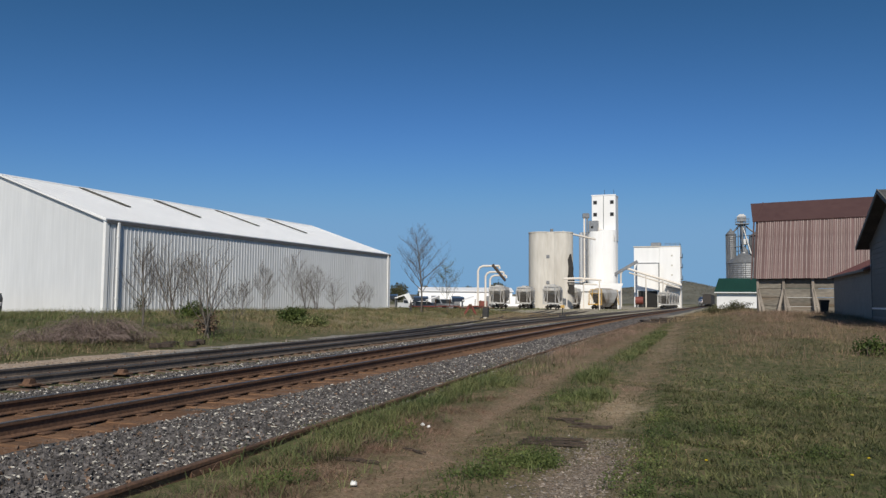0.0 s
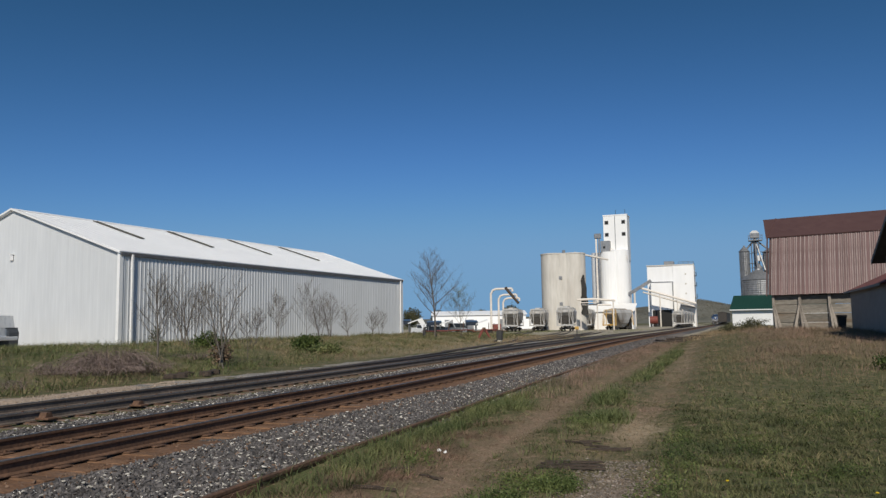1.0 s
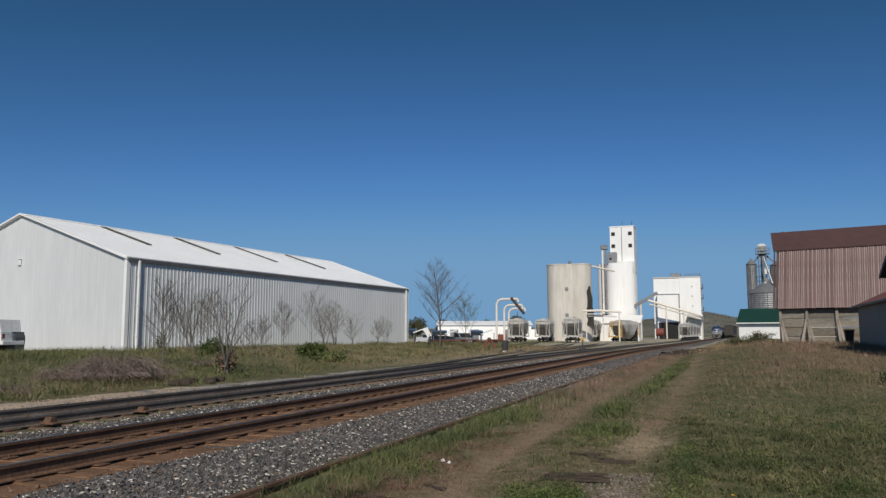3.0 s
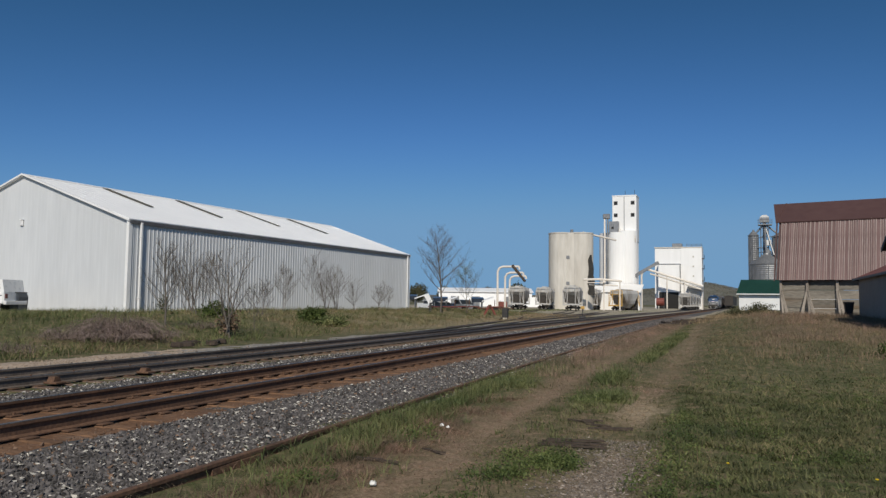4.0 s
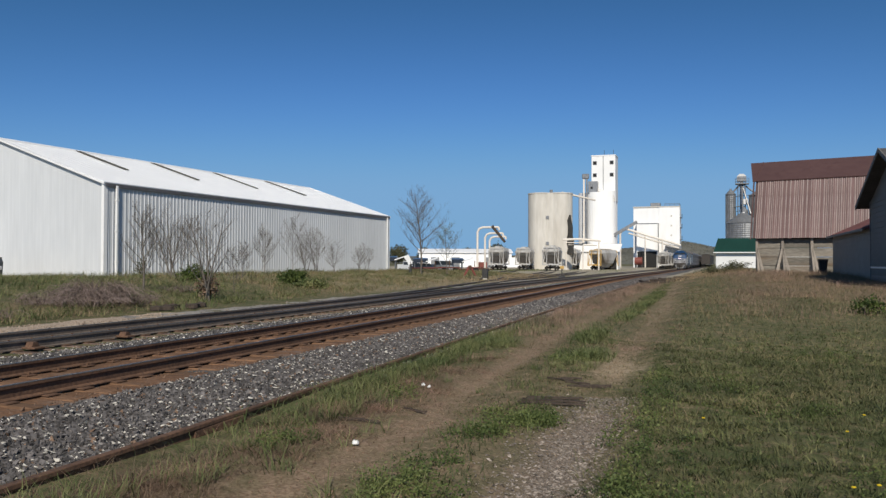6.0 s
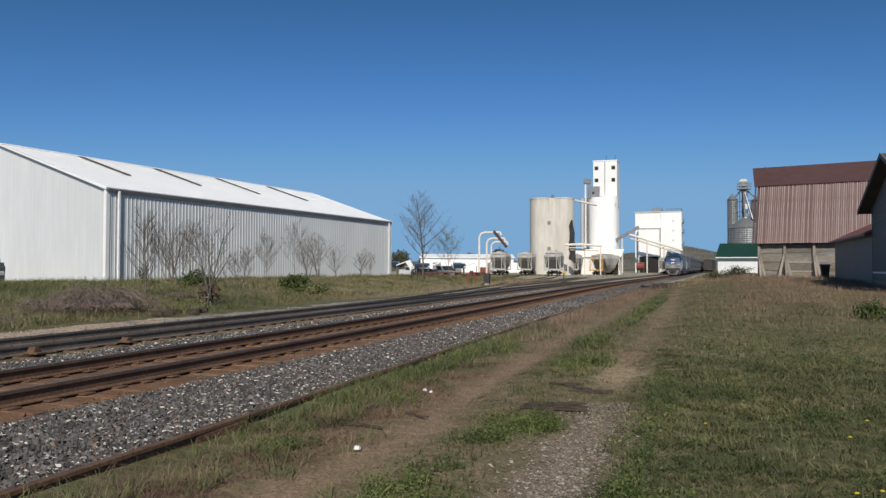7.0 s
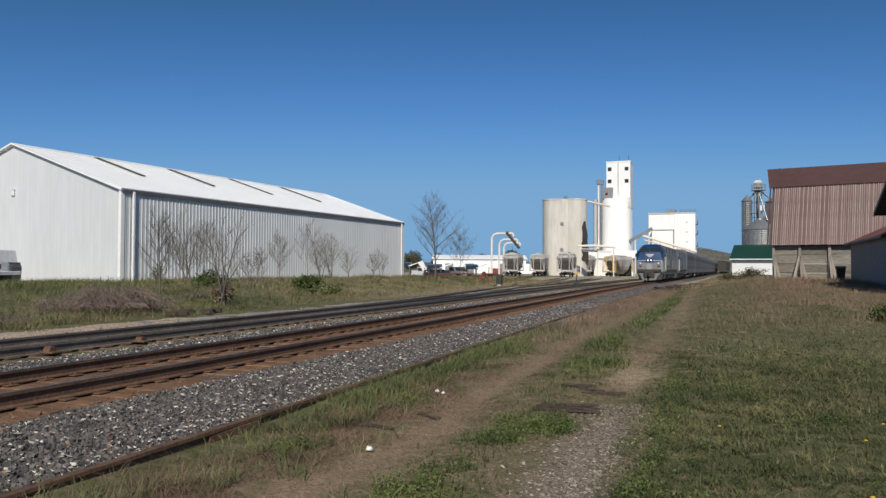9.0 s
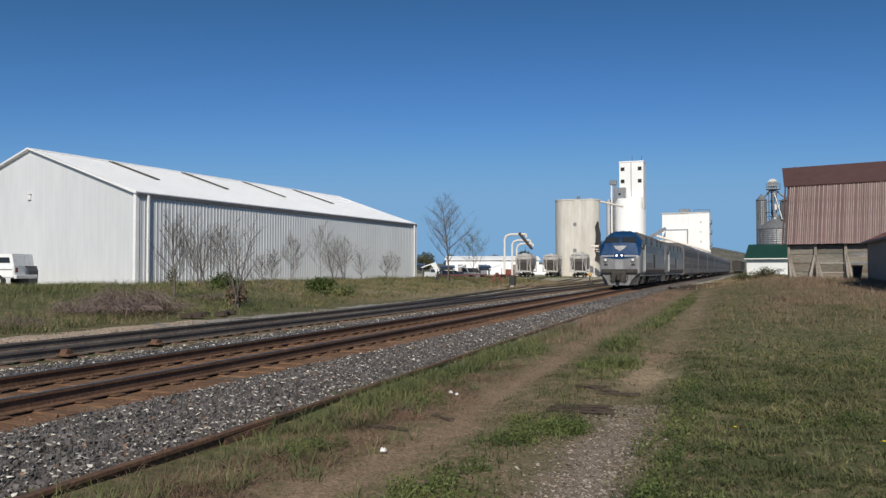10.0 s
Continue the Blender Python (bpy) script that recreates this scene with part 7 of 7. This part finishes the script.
    x, y = scatter(24, 3000, -2.9, -1.6, 12.5, 19, lambda x, y: np.exp(-((x + 2.55) / 0.22) ** 2 - ((y - 17.0) / 0.9) ** 2) + np.exp(-((x + 1.95) / 0.2) ** 2 - ((y - 13.5) / 0.5) ** 2), 1.0)
    tufted("lane_tussocks", x, y, 8, 0.06, 0.14, 0.012, 1.0, M_LUSH, "bright green tussock between the wheel tracks", 24)
    x, y = scatter(7, 36000, -4.8, -2.2, 22, 60, lambda x, y: np.exp(-((x + 2.42 + 0.012 * (y - 22)) / 0.30) ** 2) * smoothstep(20, 23, y) * (1 - smoothstep(38, 44, y)), 1.0)
    blades("lush_patch", x, y, 0.13, 0.014, 1.7, M_LUSH, "bright lush grass patch by the lane", 7)
    x, y = scatter(8, 60000, -4.6, 0.2, 3, 40, lambda x, y: (0.25 + 0.75 * np.exp(-((x + 3.6) / 0.7) ** 2)) * clumped(x, y, 0.6, 4.0), 1.5)
    blades("straw_litter", x, y, 0.022, 0.006, 4.0, M_RUSSET, "fallen straw on the lane", 8)
    x, y = scatter(26, 34000, -4.4, -0.2, 3.2, 17, lambda x, y: 0.3 + 0.7 * clumped(x, y, 0.45, 2.0), 1.7)
    blades("pale_litter", x, y, 0.022, 0.006, 2.4, M_DRY, "pale fibres and chips scattered on the lane", 26)
    x, y = scatter(29, 14000, -4.5, -1.6, 3.2, 15, lambda x, y: 0.2 + 0.8 * clumped(x, y, 0.5, 7.0), 1.5)
    blades("dark_litter", x, y, 0.022, 0.006, 2.4, M_DARKBUD, "dark twigs and bark crumbs on the lane", 29)
    x, y = scatter(27, 5200, -3.0, -0.7, 8.0, 17, lambda x, y: clumped(x, y, 0.7, 6.0) * (1 - 0.9 * np.exp(-((x - near_lane_x(y)) / 0.3) ** 2 - ((y - 12.7) / 1.2) ** 2)), 1.0)
    tufted("lane_moss", x, y, 5, 0.05, 0.03, 0.008, 2.0, M_GREEN, "low green growth creeping over the lane", 27)
    x, y = scatter(14, 42000, -5.5, -3.7, 17, 60, lambda x, y: smoothstep(0.1, 0.35, x - np.interp(y, EDGE_Y, EDGE_X)) * (1 - lane_bare(x, y)) * (0.15 + 0.85 * clumped(x, y, 1.6, 4.4)), 1.1)
    blades("lane_dead_grass", x, y, 0.24, 0.006, 1.0, M_RUSSET, "dead brown grass along the ballast edge", 14)
    x, y = scatter(25, 9000, -5.4, -2.4, 17, 60, lambda x, y: (1 - lane_bare(x, y)) * clumped(x, y, 1.9, 0.7) ** 2, 1.2)
    blades("lane_side_green", x, y, 0.12, 0.013, 1.3, M_LUSH, "green grass among the dead grass by the lane", 25)
    x, y = scatter(19, 12000, -2.1, -0.8, 10.4, 15.5, lambda x, y: np.exp(-((x - near_lane_x(y)) / 0.22) ** 2 - ((y - 12.7) / 1.2) ** 2), 1.0)
    blades("wood_chips", x, y, 0.024, 0.012, 1.8, M_DRY, "pale wood chips and straw on the wheel track", 19)
    x, y = scatter(20, 34000, -3.4, -0.4, 8.5, 60, lambda x, y: np.exp(-((x - near_lane_x(y)) / 0.6) ** 2) * clumped(x, y, 0.9, 2.6) ** 2 * (0.7 - 0.6 * np.exp(-((y - 12.7) / 1.2) ** 2)), 1.3)
    blades("lane_edge_grass", x, y, 0.06, 0.009, 1.6, M_FIELD, "thin grass creeping over the wheel track", 20)
    # bank in front of the warehouse
    bramble = lambda x, y: np.exp(-((x + 19.0) / 1.6) ** 2 - ((y - 19.2) / 2.3) ** 2)
    bank = lambda x, y: smoothstep(-15.6, -16.6, x + 0.09 * np.maximum(0, y - 20)) * (0.40 + 0.60 * clumped(x, y, 2.5, 2.0)) * (1 - 0.8 * bramble(x, y)) * np.where(x > -31.8, 1.0, (y < 34))
    x, y = scatter(9, 12000, -36, -15.4, 8, 92, bank, 1.1)
    tufted("bank_tussocks", x, y, 10, 0.20, 0.24, 0.014, 1.5, M_LUSH, "long soft green grass tussocks on the bank", 9)
    x, y = scatter(10, 70000, -36, -15.2, 8, 92, lambda x, y: bank(x, y) * clumped(x, y, 3.5, 6.0), 1.1)
    blades("bank_dry_grass", x, y, 0.26, 0.009, 1.7, M_DRY, "tall dry grass on the bank", 10)
    x, y = scatter(11, 9000, -24, -15.8, 12, 40, lambda x, y: (bramble(x, y) + 0.5 * np.exp(-((x + 17.2 + 0.05 * (y - 20)) / 0.8) ** 2)) * (0.3 + 0.7 * clumped(x, y, 1.4, 0.5)), 1.0)
    blades("bank_russet_grass", x, y, 0.26, 0.009, 2.4, M_DEADLEAF, "matted brown dead grass on the bank", 11)
    x, y = scatter(13, 40000, -34, -15.5, 32, 96, lambda x, y: smoothstep(-15.5, -18, x) * (0.3 + 0.7 * clumped(x, y, 3.0, 4.0)) * np.where(x > -30, 1.0, (y > 72)), 1.0)
    blades("far_bank_dry_grass", x, y, 0.24, 0.016, 1.4, M_DRY, "dry pale grass beyond the warehouse", 13)
    x, y = scatter(15, 9000, -34, -26, 18, 76, lambda x, y: np.exp(-((x + 31.0 - 0.07 * (y - 35)) / 1.3) ** 2) * clumped(x, y, 2.2, 1.7) ** 2, 1.0)
    blades("wall_foot_weeds", x, y, 0.42, 0.02, 0.9, M_GREEN, "tall rank weeds along the warehouse foot", 15)
    x, y = scatter(17, 60000, -48, -11, 66, 165, lambda x, y: (0.10 + 0.90 * clumped(x, y, 4.0, 0.6)) * np.where((x < -29) & (y < 73), 0, 1) * np.where(x > track_x(90.0) - 6.5, 0, 1) * smoothstep(1.6, 2.6, np.abs(x - np.interp(y, LEAD_Y, LEAD_X))) * smoothstep(1.4, 2.4, np.abs(x - np.interp(y, SPUR_Y, SPUR_X))) * (1 - 0.75 * smoothstep(-33, -29, x) * smoothstep(80, 96, y)), 1.0)
    blades("yard_grass", x, y, 0.2, 0.03, 1.1, M_LUSH, "thin pale green grass at the yard's edge", 17)
    x, y = scatter(12, 16000, -11, 3, 62, 110, lambda x, y: smoothstep(-4.5, -2.5, x) * clumped(x, y, 3.0, 2.0), 1.0)
    blades("far_grass", x, y, 0.35, 0.025, 0.8, M_DRY, "dry grass near the crossing", 12)


build_grass()


def weeds():
    """Broad-leaved weed patches on the lane."""
    rng = np.random.default_rng(21)
    for k, (cx, cy, rx, ry, n) in enumerate(((-1.98, 7.45, 0.26, 0.55, 460), (-1.72, 7.95, 0.12, 0.3, 110), (-2.3, 5.3, 0.22, 0.36, 190), (-1.9, 5.0, 0.2, 0.3, 80), (-0.55, 8.2, 0.22, 1.3, 300), (-0.55, 5.6, 0.16, 0.7, 220), (-0.2, 5.2, 0.3, 0.6, 220), (1.4, 6.6, 0.5, 0.8, 160), (0.3, 10.8, 0.5, 1.2, 200), (2.6, 8.0, 0.5, 0.9, 160), (3.4, 11.5, 0.8, 1.2, 180), (-0.75, 11.5, 0.14, 1.6, 160), (1.6, 14.5, 0.9, 1.5, 200), (-2.4, 12.8, 0.2, 0.6, 110), (-3.75, 6.1, 0.2, 0.35, 110), (-3.65, 8.9, 0.2, 0.4, 110), (0.9, 9.5, 0.35, 0.5, 120))):
        lobes = rng.normal(0, 1, (9, 2)) * (rx * 0.6, ry * 0.6)
        pick = rng.integers(0, 9, n)
        x, y = cx + lobes[pick, 0] + rng.normal(0, rx * 0.34, n), cy + lobes[pick, 1] + rng.normal(0, ry * 0.28, n)
        z = gz(x, y) + np.abs(rng.normal(0.03, 0.03, n))
        tagged(new("weed_patch", leaf_mesh("weed_patch", np.stack([x, y, z], 1), 0.014, 11, 0.035, M_WEED, 30 + k)), "patch of broad-leaved green weeds", "weeds", "weed patches", "stuff")
    x, y = rng.uniform(-0.2, 4, 60), rng.uniform(5.4, 9, 60)
    keep = rng.uniform(0, 1, 60) < 0.16
    x, y = x[keep], y[keep]
    for a, b in zip(x, y):
        f = thing("dandelion", on_ground(a, b), "yellow dandelion in the grass", "flower", "dandelions")
        part("stem", new_tube((0, 0, 0), (0.01, 0, 0.09), 0.003, seg=4), M_GREEN, f)
        part("petals", loft(bmesh.new(), [ring_of(0.006, 0.088, 8), ring_of(0.018, 0.096, 8), ring_of(0.010, 0.103, 8)]), M_FLOWER, f)


weeds()


def tufts():
    """Pale dead stalks that stand alone."""
    rng = np.random.default_rng(33)
    for k, (x, y, h) in enumerate(((-5.2, 21.8, 0.8), (-5.05, 19.2, 0.5), (-0.28, 8.5, 0.40), (0.6, 9.2, 0.35), (2.6, 17.0, 0.45), (3.4, 22.0, 0.55), (0.9, 24.6, 0.75), (1.4, 28.0, 0.8), (-4.7, 4.4, 0.3), (4.5, 19.0, 0.5), (-0.4, 47.0, 0.9), (4.4, 34.0, 0.8))):
        n = 9
        xx, yy = x + rng.normal(0, 0.10 + h * 0.12, n), y + rng.normal(0, 0.10 + h * 0.12, n)
        o = blades("dead_grass_tuft", xx, yy, h * 0.55, 0.006, 1.9, M_DRY, "tuft of pale dead grass stalks", 60 + k)
        tagged(o, group="dead grass tufts")


tufts()

# ---------------------------------------------------------------- stones, rail and litter


def stones(name, x, y, z, size, material, label, seed, flat=0.7):
    """Crushed stones: angular six-cornered lumps with flat faces."""
    rng = np.random.default_rng(seed)
    n = len(x)
    base = np.array([[1, 0, 0], [-1, 0, 0], [0, 1, 0], [0, -1, 0], [0, 0, 1], [0, 0, -1]], float)
    v = base[None] * rng.uniform(0.6, 1.15, (n, 6, 1)) + rng.normal(0, 0.28, (n, 6, 3))
    v *= (size * (0.55 + 1.2 * rng.uniform(0, 1, n) ** 2.0))[:, None, None] * np.array([1.1, 0.85, flat])
    q = rng.normal(0, 1, (n, 4))
    q /= np.linalg.norm(q, axis=1, keepdims=True)
    w, a, b, c = q.T
    R = np.stack([np.stack([1 - 2 * (b * b + c * c), 2 * (a * b - c * w), 2 * (a * c + b * w)], 1), np.stack([2 * (a * b + c * w), 1 - 2 * (a * a + c * c), 2 * (b * c - a * w)], 1), np.stack([2 * (a * c - b * w), 2 * (b * c + a * w), 1 - 2 * (a * a + b * b)], 1)], 1)
    tilt = rng.uniform(0.12, 0.5, n)[:, None, None] if flat < 0.5 else 1.0
    R = R * tilt + np.eye(3)[None] * (1 - tilt)
    v = np.einsum("nij,nkj->nki", R, v) + np.stack([x, y, z], 1)[:, None]
    tris = np.array([[0, 2, 4], [2, 1, 4], [1, 3, 4], [3, 0, 4], [2, 0, 5], [1, 2, 5], [3, 1, 5], [0, 3, 5]])
    faces = (np.arange(n)[:, None, None] * 6 + tris[None]).reshape(-1, 3)
    me = raw_mesh(name, v.reshape(-1, 3), faces, material)
    me.shade_flat()
    return tagged(new(name, me), label, "gravel", kind="stuff")


def bed_z(off):
    return np.interp(off, [-8.0, -6.2, -4.5, -3.1, -2.6, -1.6, 0, 1.6, 2.0, 2.5, 3.2, 3.5], [-0.06, -0.03, -0.02, -0.01, 0.05, 0.075, 0.06, 0.085, 0.08, 0.05, 0.0, -0.06])


def ballast_stones():
    rng = np.random.default_rng(41)
    tx = np.vectorize(track_x)

    def lay(name, n, o0, o1, y0, y1, near, size, mat, label, seed, lift=0.35, flat=0.7):
        y = y0 + (y1 - y0) * rng.uniform(0, 1, n) ** near
        o = rng.uniform(o0, o1, n)
        z = bed_z(o) + size * lift * rng.uniform(0.3, 1.4, n)
        stones(name, tx(y) + o, y, z, size, mat, label, seed, flat)
    lay("ballast_stones", 40000, 1.45, 3.35, 2.0, 30, 1.9, 0.025, M_STONE, "grey crushed ballast stones beside the main track", 1)
    lay("ballast_stones", 9000, 1.45, 3.2, 28, 90, 1.2, 0.042, M_STONE, "grey crushed ballast stones beside the main track", 2)
    lay("ballast_stones", 15000, -3.3, -1.45, 3.0, 45, 1.5, 0.030, M_STONE, "grey crushed ballast stones between the tracks", 3)
    lay("ballast_stones", 7000, -6.6, -3.0, 3.0, 45, 1.4, 0.022, M_STONE, "grey stones in the siding", 4)
    lay("pale_ballast_stones", 4600, 1.5, 3.4, 2.0, 36, 1.5, 0.021, M_PALE, "whitish limestone pieces among the ballast", 5, 1.9, 0.45)
    lay("pale_ballast_stones", 2600, -3.3, -1.5, 3.0, 60, 1.4, 0.026, M_PALE, "whitish limestone pieces among the ballast", 6, 1.9, 0.45)
    lay("pale_ballast_stones", 150, 2.85, 3.35, 5.5, 9.5, 1.0, 0.022, M_PALE, "row of whitish stones along the old rail", 7, 2.0, 0.45)
    lay("brown_ballast_stones", 2200, 1.4, 3.35, 2.0, 24, 1.6, 0.024, M_BROWNST, "brownish stones among the grey ballast", 11)
    lay("brown_ballast_stones", 5000, -1.5, 1.7, 2.0, 34, 1.5, 0.020, M_BROWNST, "rust-stained stones between the rails", 8)
    n = 1300
    y = 8 + 11 * rng.uniform(0, 1, n)
    x = np.interp(y, [0, 20, 40], [-14.9, -15.2, -16.4]) + rng.uniform(-0.5, 0.5, n)
    stones("drive_gravel", x, y, np.full(n, 0.115), 0.02, M_DRIVE, "loose sandy gravel on the drive", 12, 0.6)
    lay("shoulder_gravel", 3000, -7.3, -6.4, 10, 60, 1.2, 0.03, M_GRIT, "loose grey gravel along the siding", 13, 3.4)
    # gravel of the near wheel track, grit of the far one
    n = 11000
    y = 3.0 + 6.6 * rng.uniform(0, 1, n) ** 1.3
    x = near_lane_x(y) + rng.normal(0, 0.23, n)
    stones("lane_gravel", x, y, gz(x, y) + 0.006, 0.015, M_GRIT, "pale flat gravel in the near wheel track", 9, 0.4)
    n = 3200
    y = 3.2 + 16 * rng.uniform(0, 1, n) ** 1.4
    x = far_lane_x(y) + rng.normal(-0.1, 0.5, n)
    stones("lane_gravel", x, y, gz(x, y) + 0.003, 0.009, M_BROWNST, "brown grit in the far wheel track", 10, 0.5)


ballast_stones()



def old_rail():
    r = thing("old_rail", (0, 0, 0), "long rusty disused rail lying along the ballast edge", "rail")
    part_mesh("rail", rail_mesh("rail", EDGE_Y, EDGE_X, -12, 72, 0.0, 0.095, [M_RUSTRAIL], 2.0), r)
    for y in (6.5, 13.0, 22.0):
        x = along(EDGE_Y, EDGE_X, y)
        part("joint_bar", new_box(x - 0.035, x + 0.035, y - 0.4, y + 0.4, -0.03, 0.05, 0.008), M_RUSTRAIL, r)


old_rail()


def plank(name, x, y, length, width, thick, turn, label, seed, group="", cat="plank", material=None, dz=0.0):
    rng = random.Random(seed)
    bm = bmesh.new()
    rings = []
    n = 7
    for k in range(n):
        u = -length / 2 + length * k / (n - 1)
        taper = 1.0 if 0 < k < n - 1 else 0.55
        o = rng.uniform(-0.02, 0.02)
        rings.append([(u, o + s * width / 2 * taper * rng.uniform(0.85, 1.1), thick * t * rng.uniform(0.8, 1.1) + 0.01) for s, t in ((-1, 0), (1, 0), (1, 1), (0.2, 1.15), (-1, 1))])
    loft(bm, rings)
    ob = new(name, mesh_of(name, bm, material or M_ROTWOOD))
    ob.matrix_basis = Matrix.Translation(on_ground(x, y, dz)) @ pose(0, 0, 0, 0, 0, turn)
    return tagged(ob, label, cat, group)


for k, (x, y, l, w, a) in enumerate(((-1.84, 9.16, 0.62, 0.035, 10), (-1.70, 9.02, 0.55, 0.04, 4), (-1.92, 8.94, 0.50, 0.03, -5), (-1.66, 9.26, 0.34, 0.03, 16), (-1.60, 8.88, 0.40, 0.035, 9), (-1.86, 8.80, 0.62, 0.03, 3), (-2.02, 9.08, 0.25, 0.025, 30), (-2.05, 10.75, 0.42, 0.03, -24), (-1.78, 10.62, 0.36, 0.03, -8), (-1.92, 10.90, 0.30, 0.025, 12))):
    plank("rotten_splinter", x, y, l, w, 0.022, a, "dark strip of split rotten wood on the lane", 50 + k, "rotten splinters", "wood")
plank("dead_stick", -1.6, 10.45, 0.6, 0.05, 0.035, 20, "dark dead stick on the lane", 3, cat="stick")
plank("dead_stick", -3.45, 7.2, 0.5, 0.03, 0.025, -3, "brown dead stick in the verge", 4, cat="stick")
plank("dead_stick", -3.7, 8.3, 0.4, 0.03, 0.02, 40, "brown dead stick in the verge", 5, cat="stick")
plank("dead_stick", -3.2, 8.1, 0.35, 0.03, 0.02, -20, "brown dead stick in the verge", 6, cat="stick")
for k, (x, y, l) in enumerate(((-16.2, 19.6, 0.9), (-16.5, 20.4, 0.8), (-16.3, 21.3, 1.1), (-16.6, 22.1, 0.9), (-16.1, 20.9, 0.6))):
    plank("old_timber", x, y, l * 0.8, 0.22, 0.12, 60 + 25 * k, "chunk of dark rotten tie beside the drive", 10 + k, "rotten tie chunks", "timber", dz=0.02)


for k, (x, y, l, a) in enumerate(((-5.0, 60.0, 2.4, 70), (-4.4, 63.0, 2.2, 20), (-5.6, 66.5, 2.6, 110), (-4.0, 67.5, 2.0, 150), (-3.4, 71.0, 2.4, 30), (-5.2, 72.5, 2.5, 80), (-2.6, 76.0, 2.2, 10), (-4.6, 80.0, 2.4, 60))):
    plank("discarded_tie", x, y, l, 0.24, 0.18, a, "discarded dark railway tie near the crossing", 30 + k, "discarded ties", "timber")


def litter(x, y, s, seed, label):
    rng = random.Random(seed)
    bm = bmesh.new()
    bmesh.ops.create_icosphere(bm, subdivisions=2, radius=s)
    for v in bm.verts:
        v.co = Vector((v.co.x * rng.uniform(0.7, 1.2), v.co.y * rng.uniform(0.7, 1.2), max(-0.3 * s, v.co.z * rng.uniform(0.5, 1.1))))
    ob = new("litter", mesh_of("litter", bm, M_LITTER))
    ob.matrix_basis = Matrix.Translation(on_ground(x, y, 0.02 + 0.3 * s))
    tagged(ob, label, "litter", "scraps of litter")


litter(-3.08, 6.34, 0.035, 1, "crumpled white cup in the grass")
litter(-3.58, 9.58, 0.028, 2, "white scrap of litter in the verge")
litter(-3.68, 9.62, 0.03, 3, "white scrap of litter in the verge")


def anchors():
    """Rusty lumps at the siding's near rail."""
    for k, (y, h) in enumerate(((10.75, 0.16), (13.1, 0.14), (9.0, 0.10))):
        x = along(SIDE_Y, SIDE_X, y) + 0.95
        o = thing("track_fitting", (x, y, 0.05), "rusty iron rail brace beside the siding", "rail brace", "rail braces")
        part("plate", new_box(-0.16, 0.16, -0.12, 0.12, 0, 0.04, 0.01), M_RUSTRAIL, o)
        part("brace", prism(bmesh.new(), [(-0.09, 0.04), (0.09, 0.04), (0.05, h * 0.8), (-0.05, h * 0.8)], "x", -0.10, 0.06), M_RUSTRAIL, o)


anchors()


def motions():
    """The train runs up the main track at a steady pace."""
    vehicles = [(LEAD_LOCO, 0.0, 20.6), (SECOND_LOCO, 21.1, 20.6)] + [(c, 42.2 + 26.0 * k, 25.7) for k, c in enumerate(COACHES)]
    for ob, back, length in vehicles:
        walk(ob, [(t / 2, along_track(NOSE_AT_END + TRAIN_SPEED * (10 - t / 2) + back, length)) for t in range(21)])


motions()
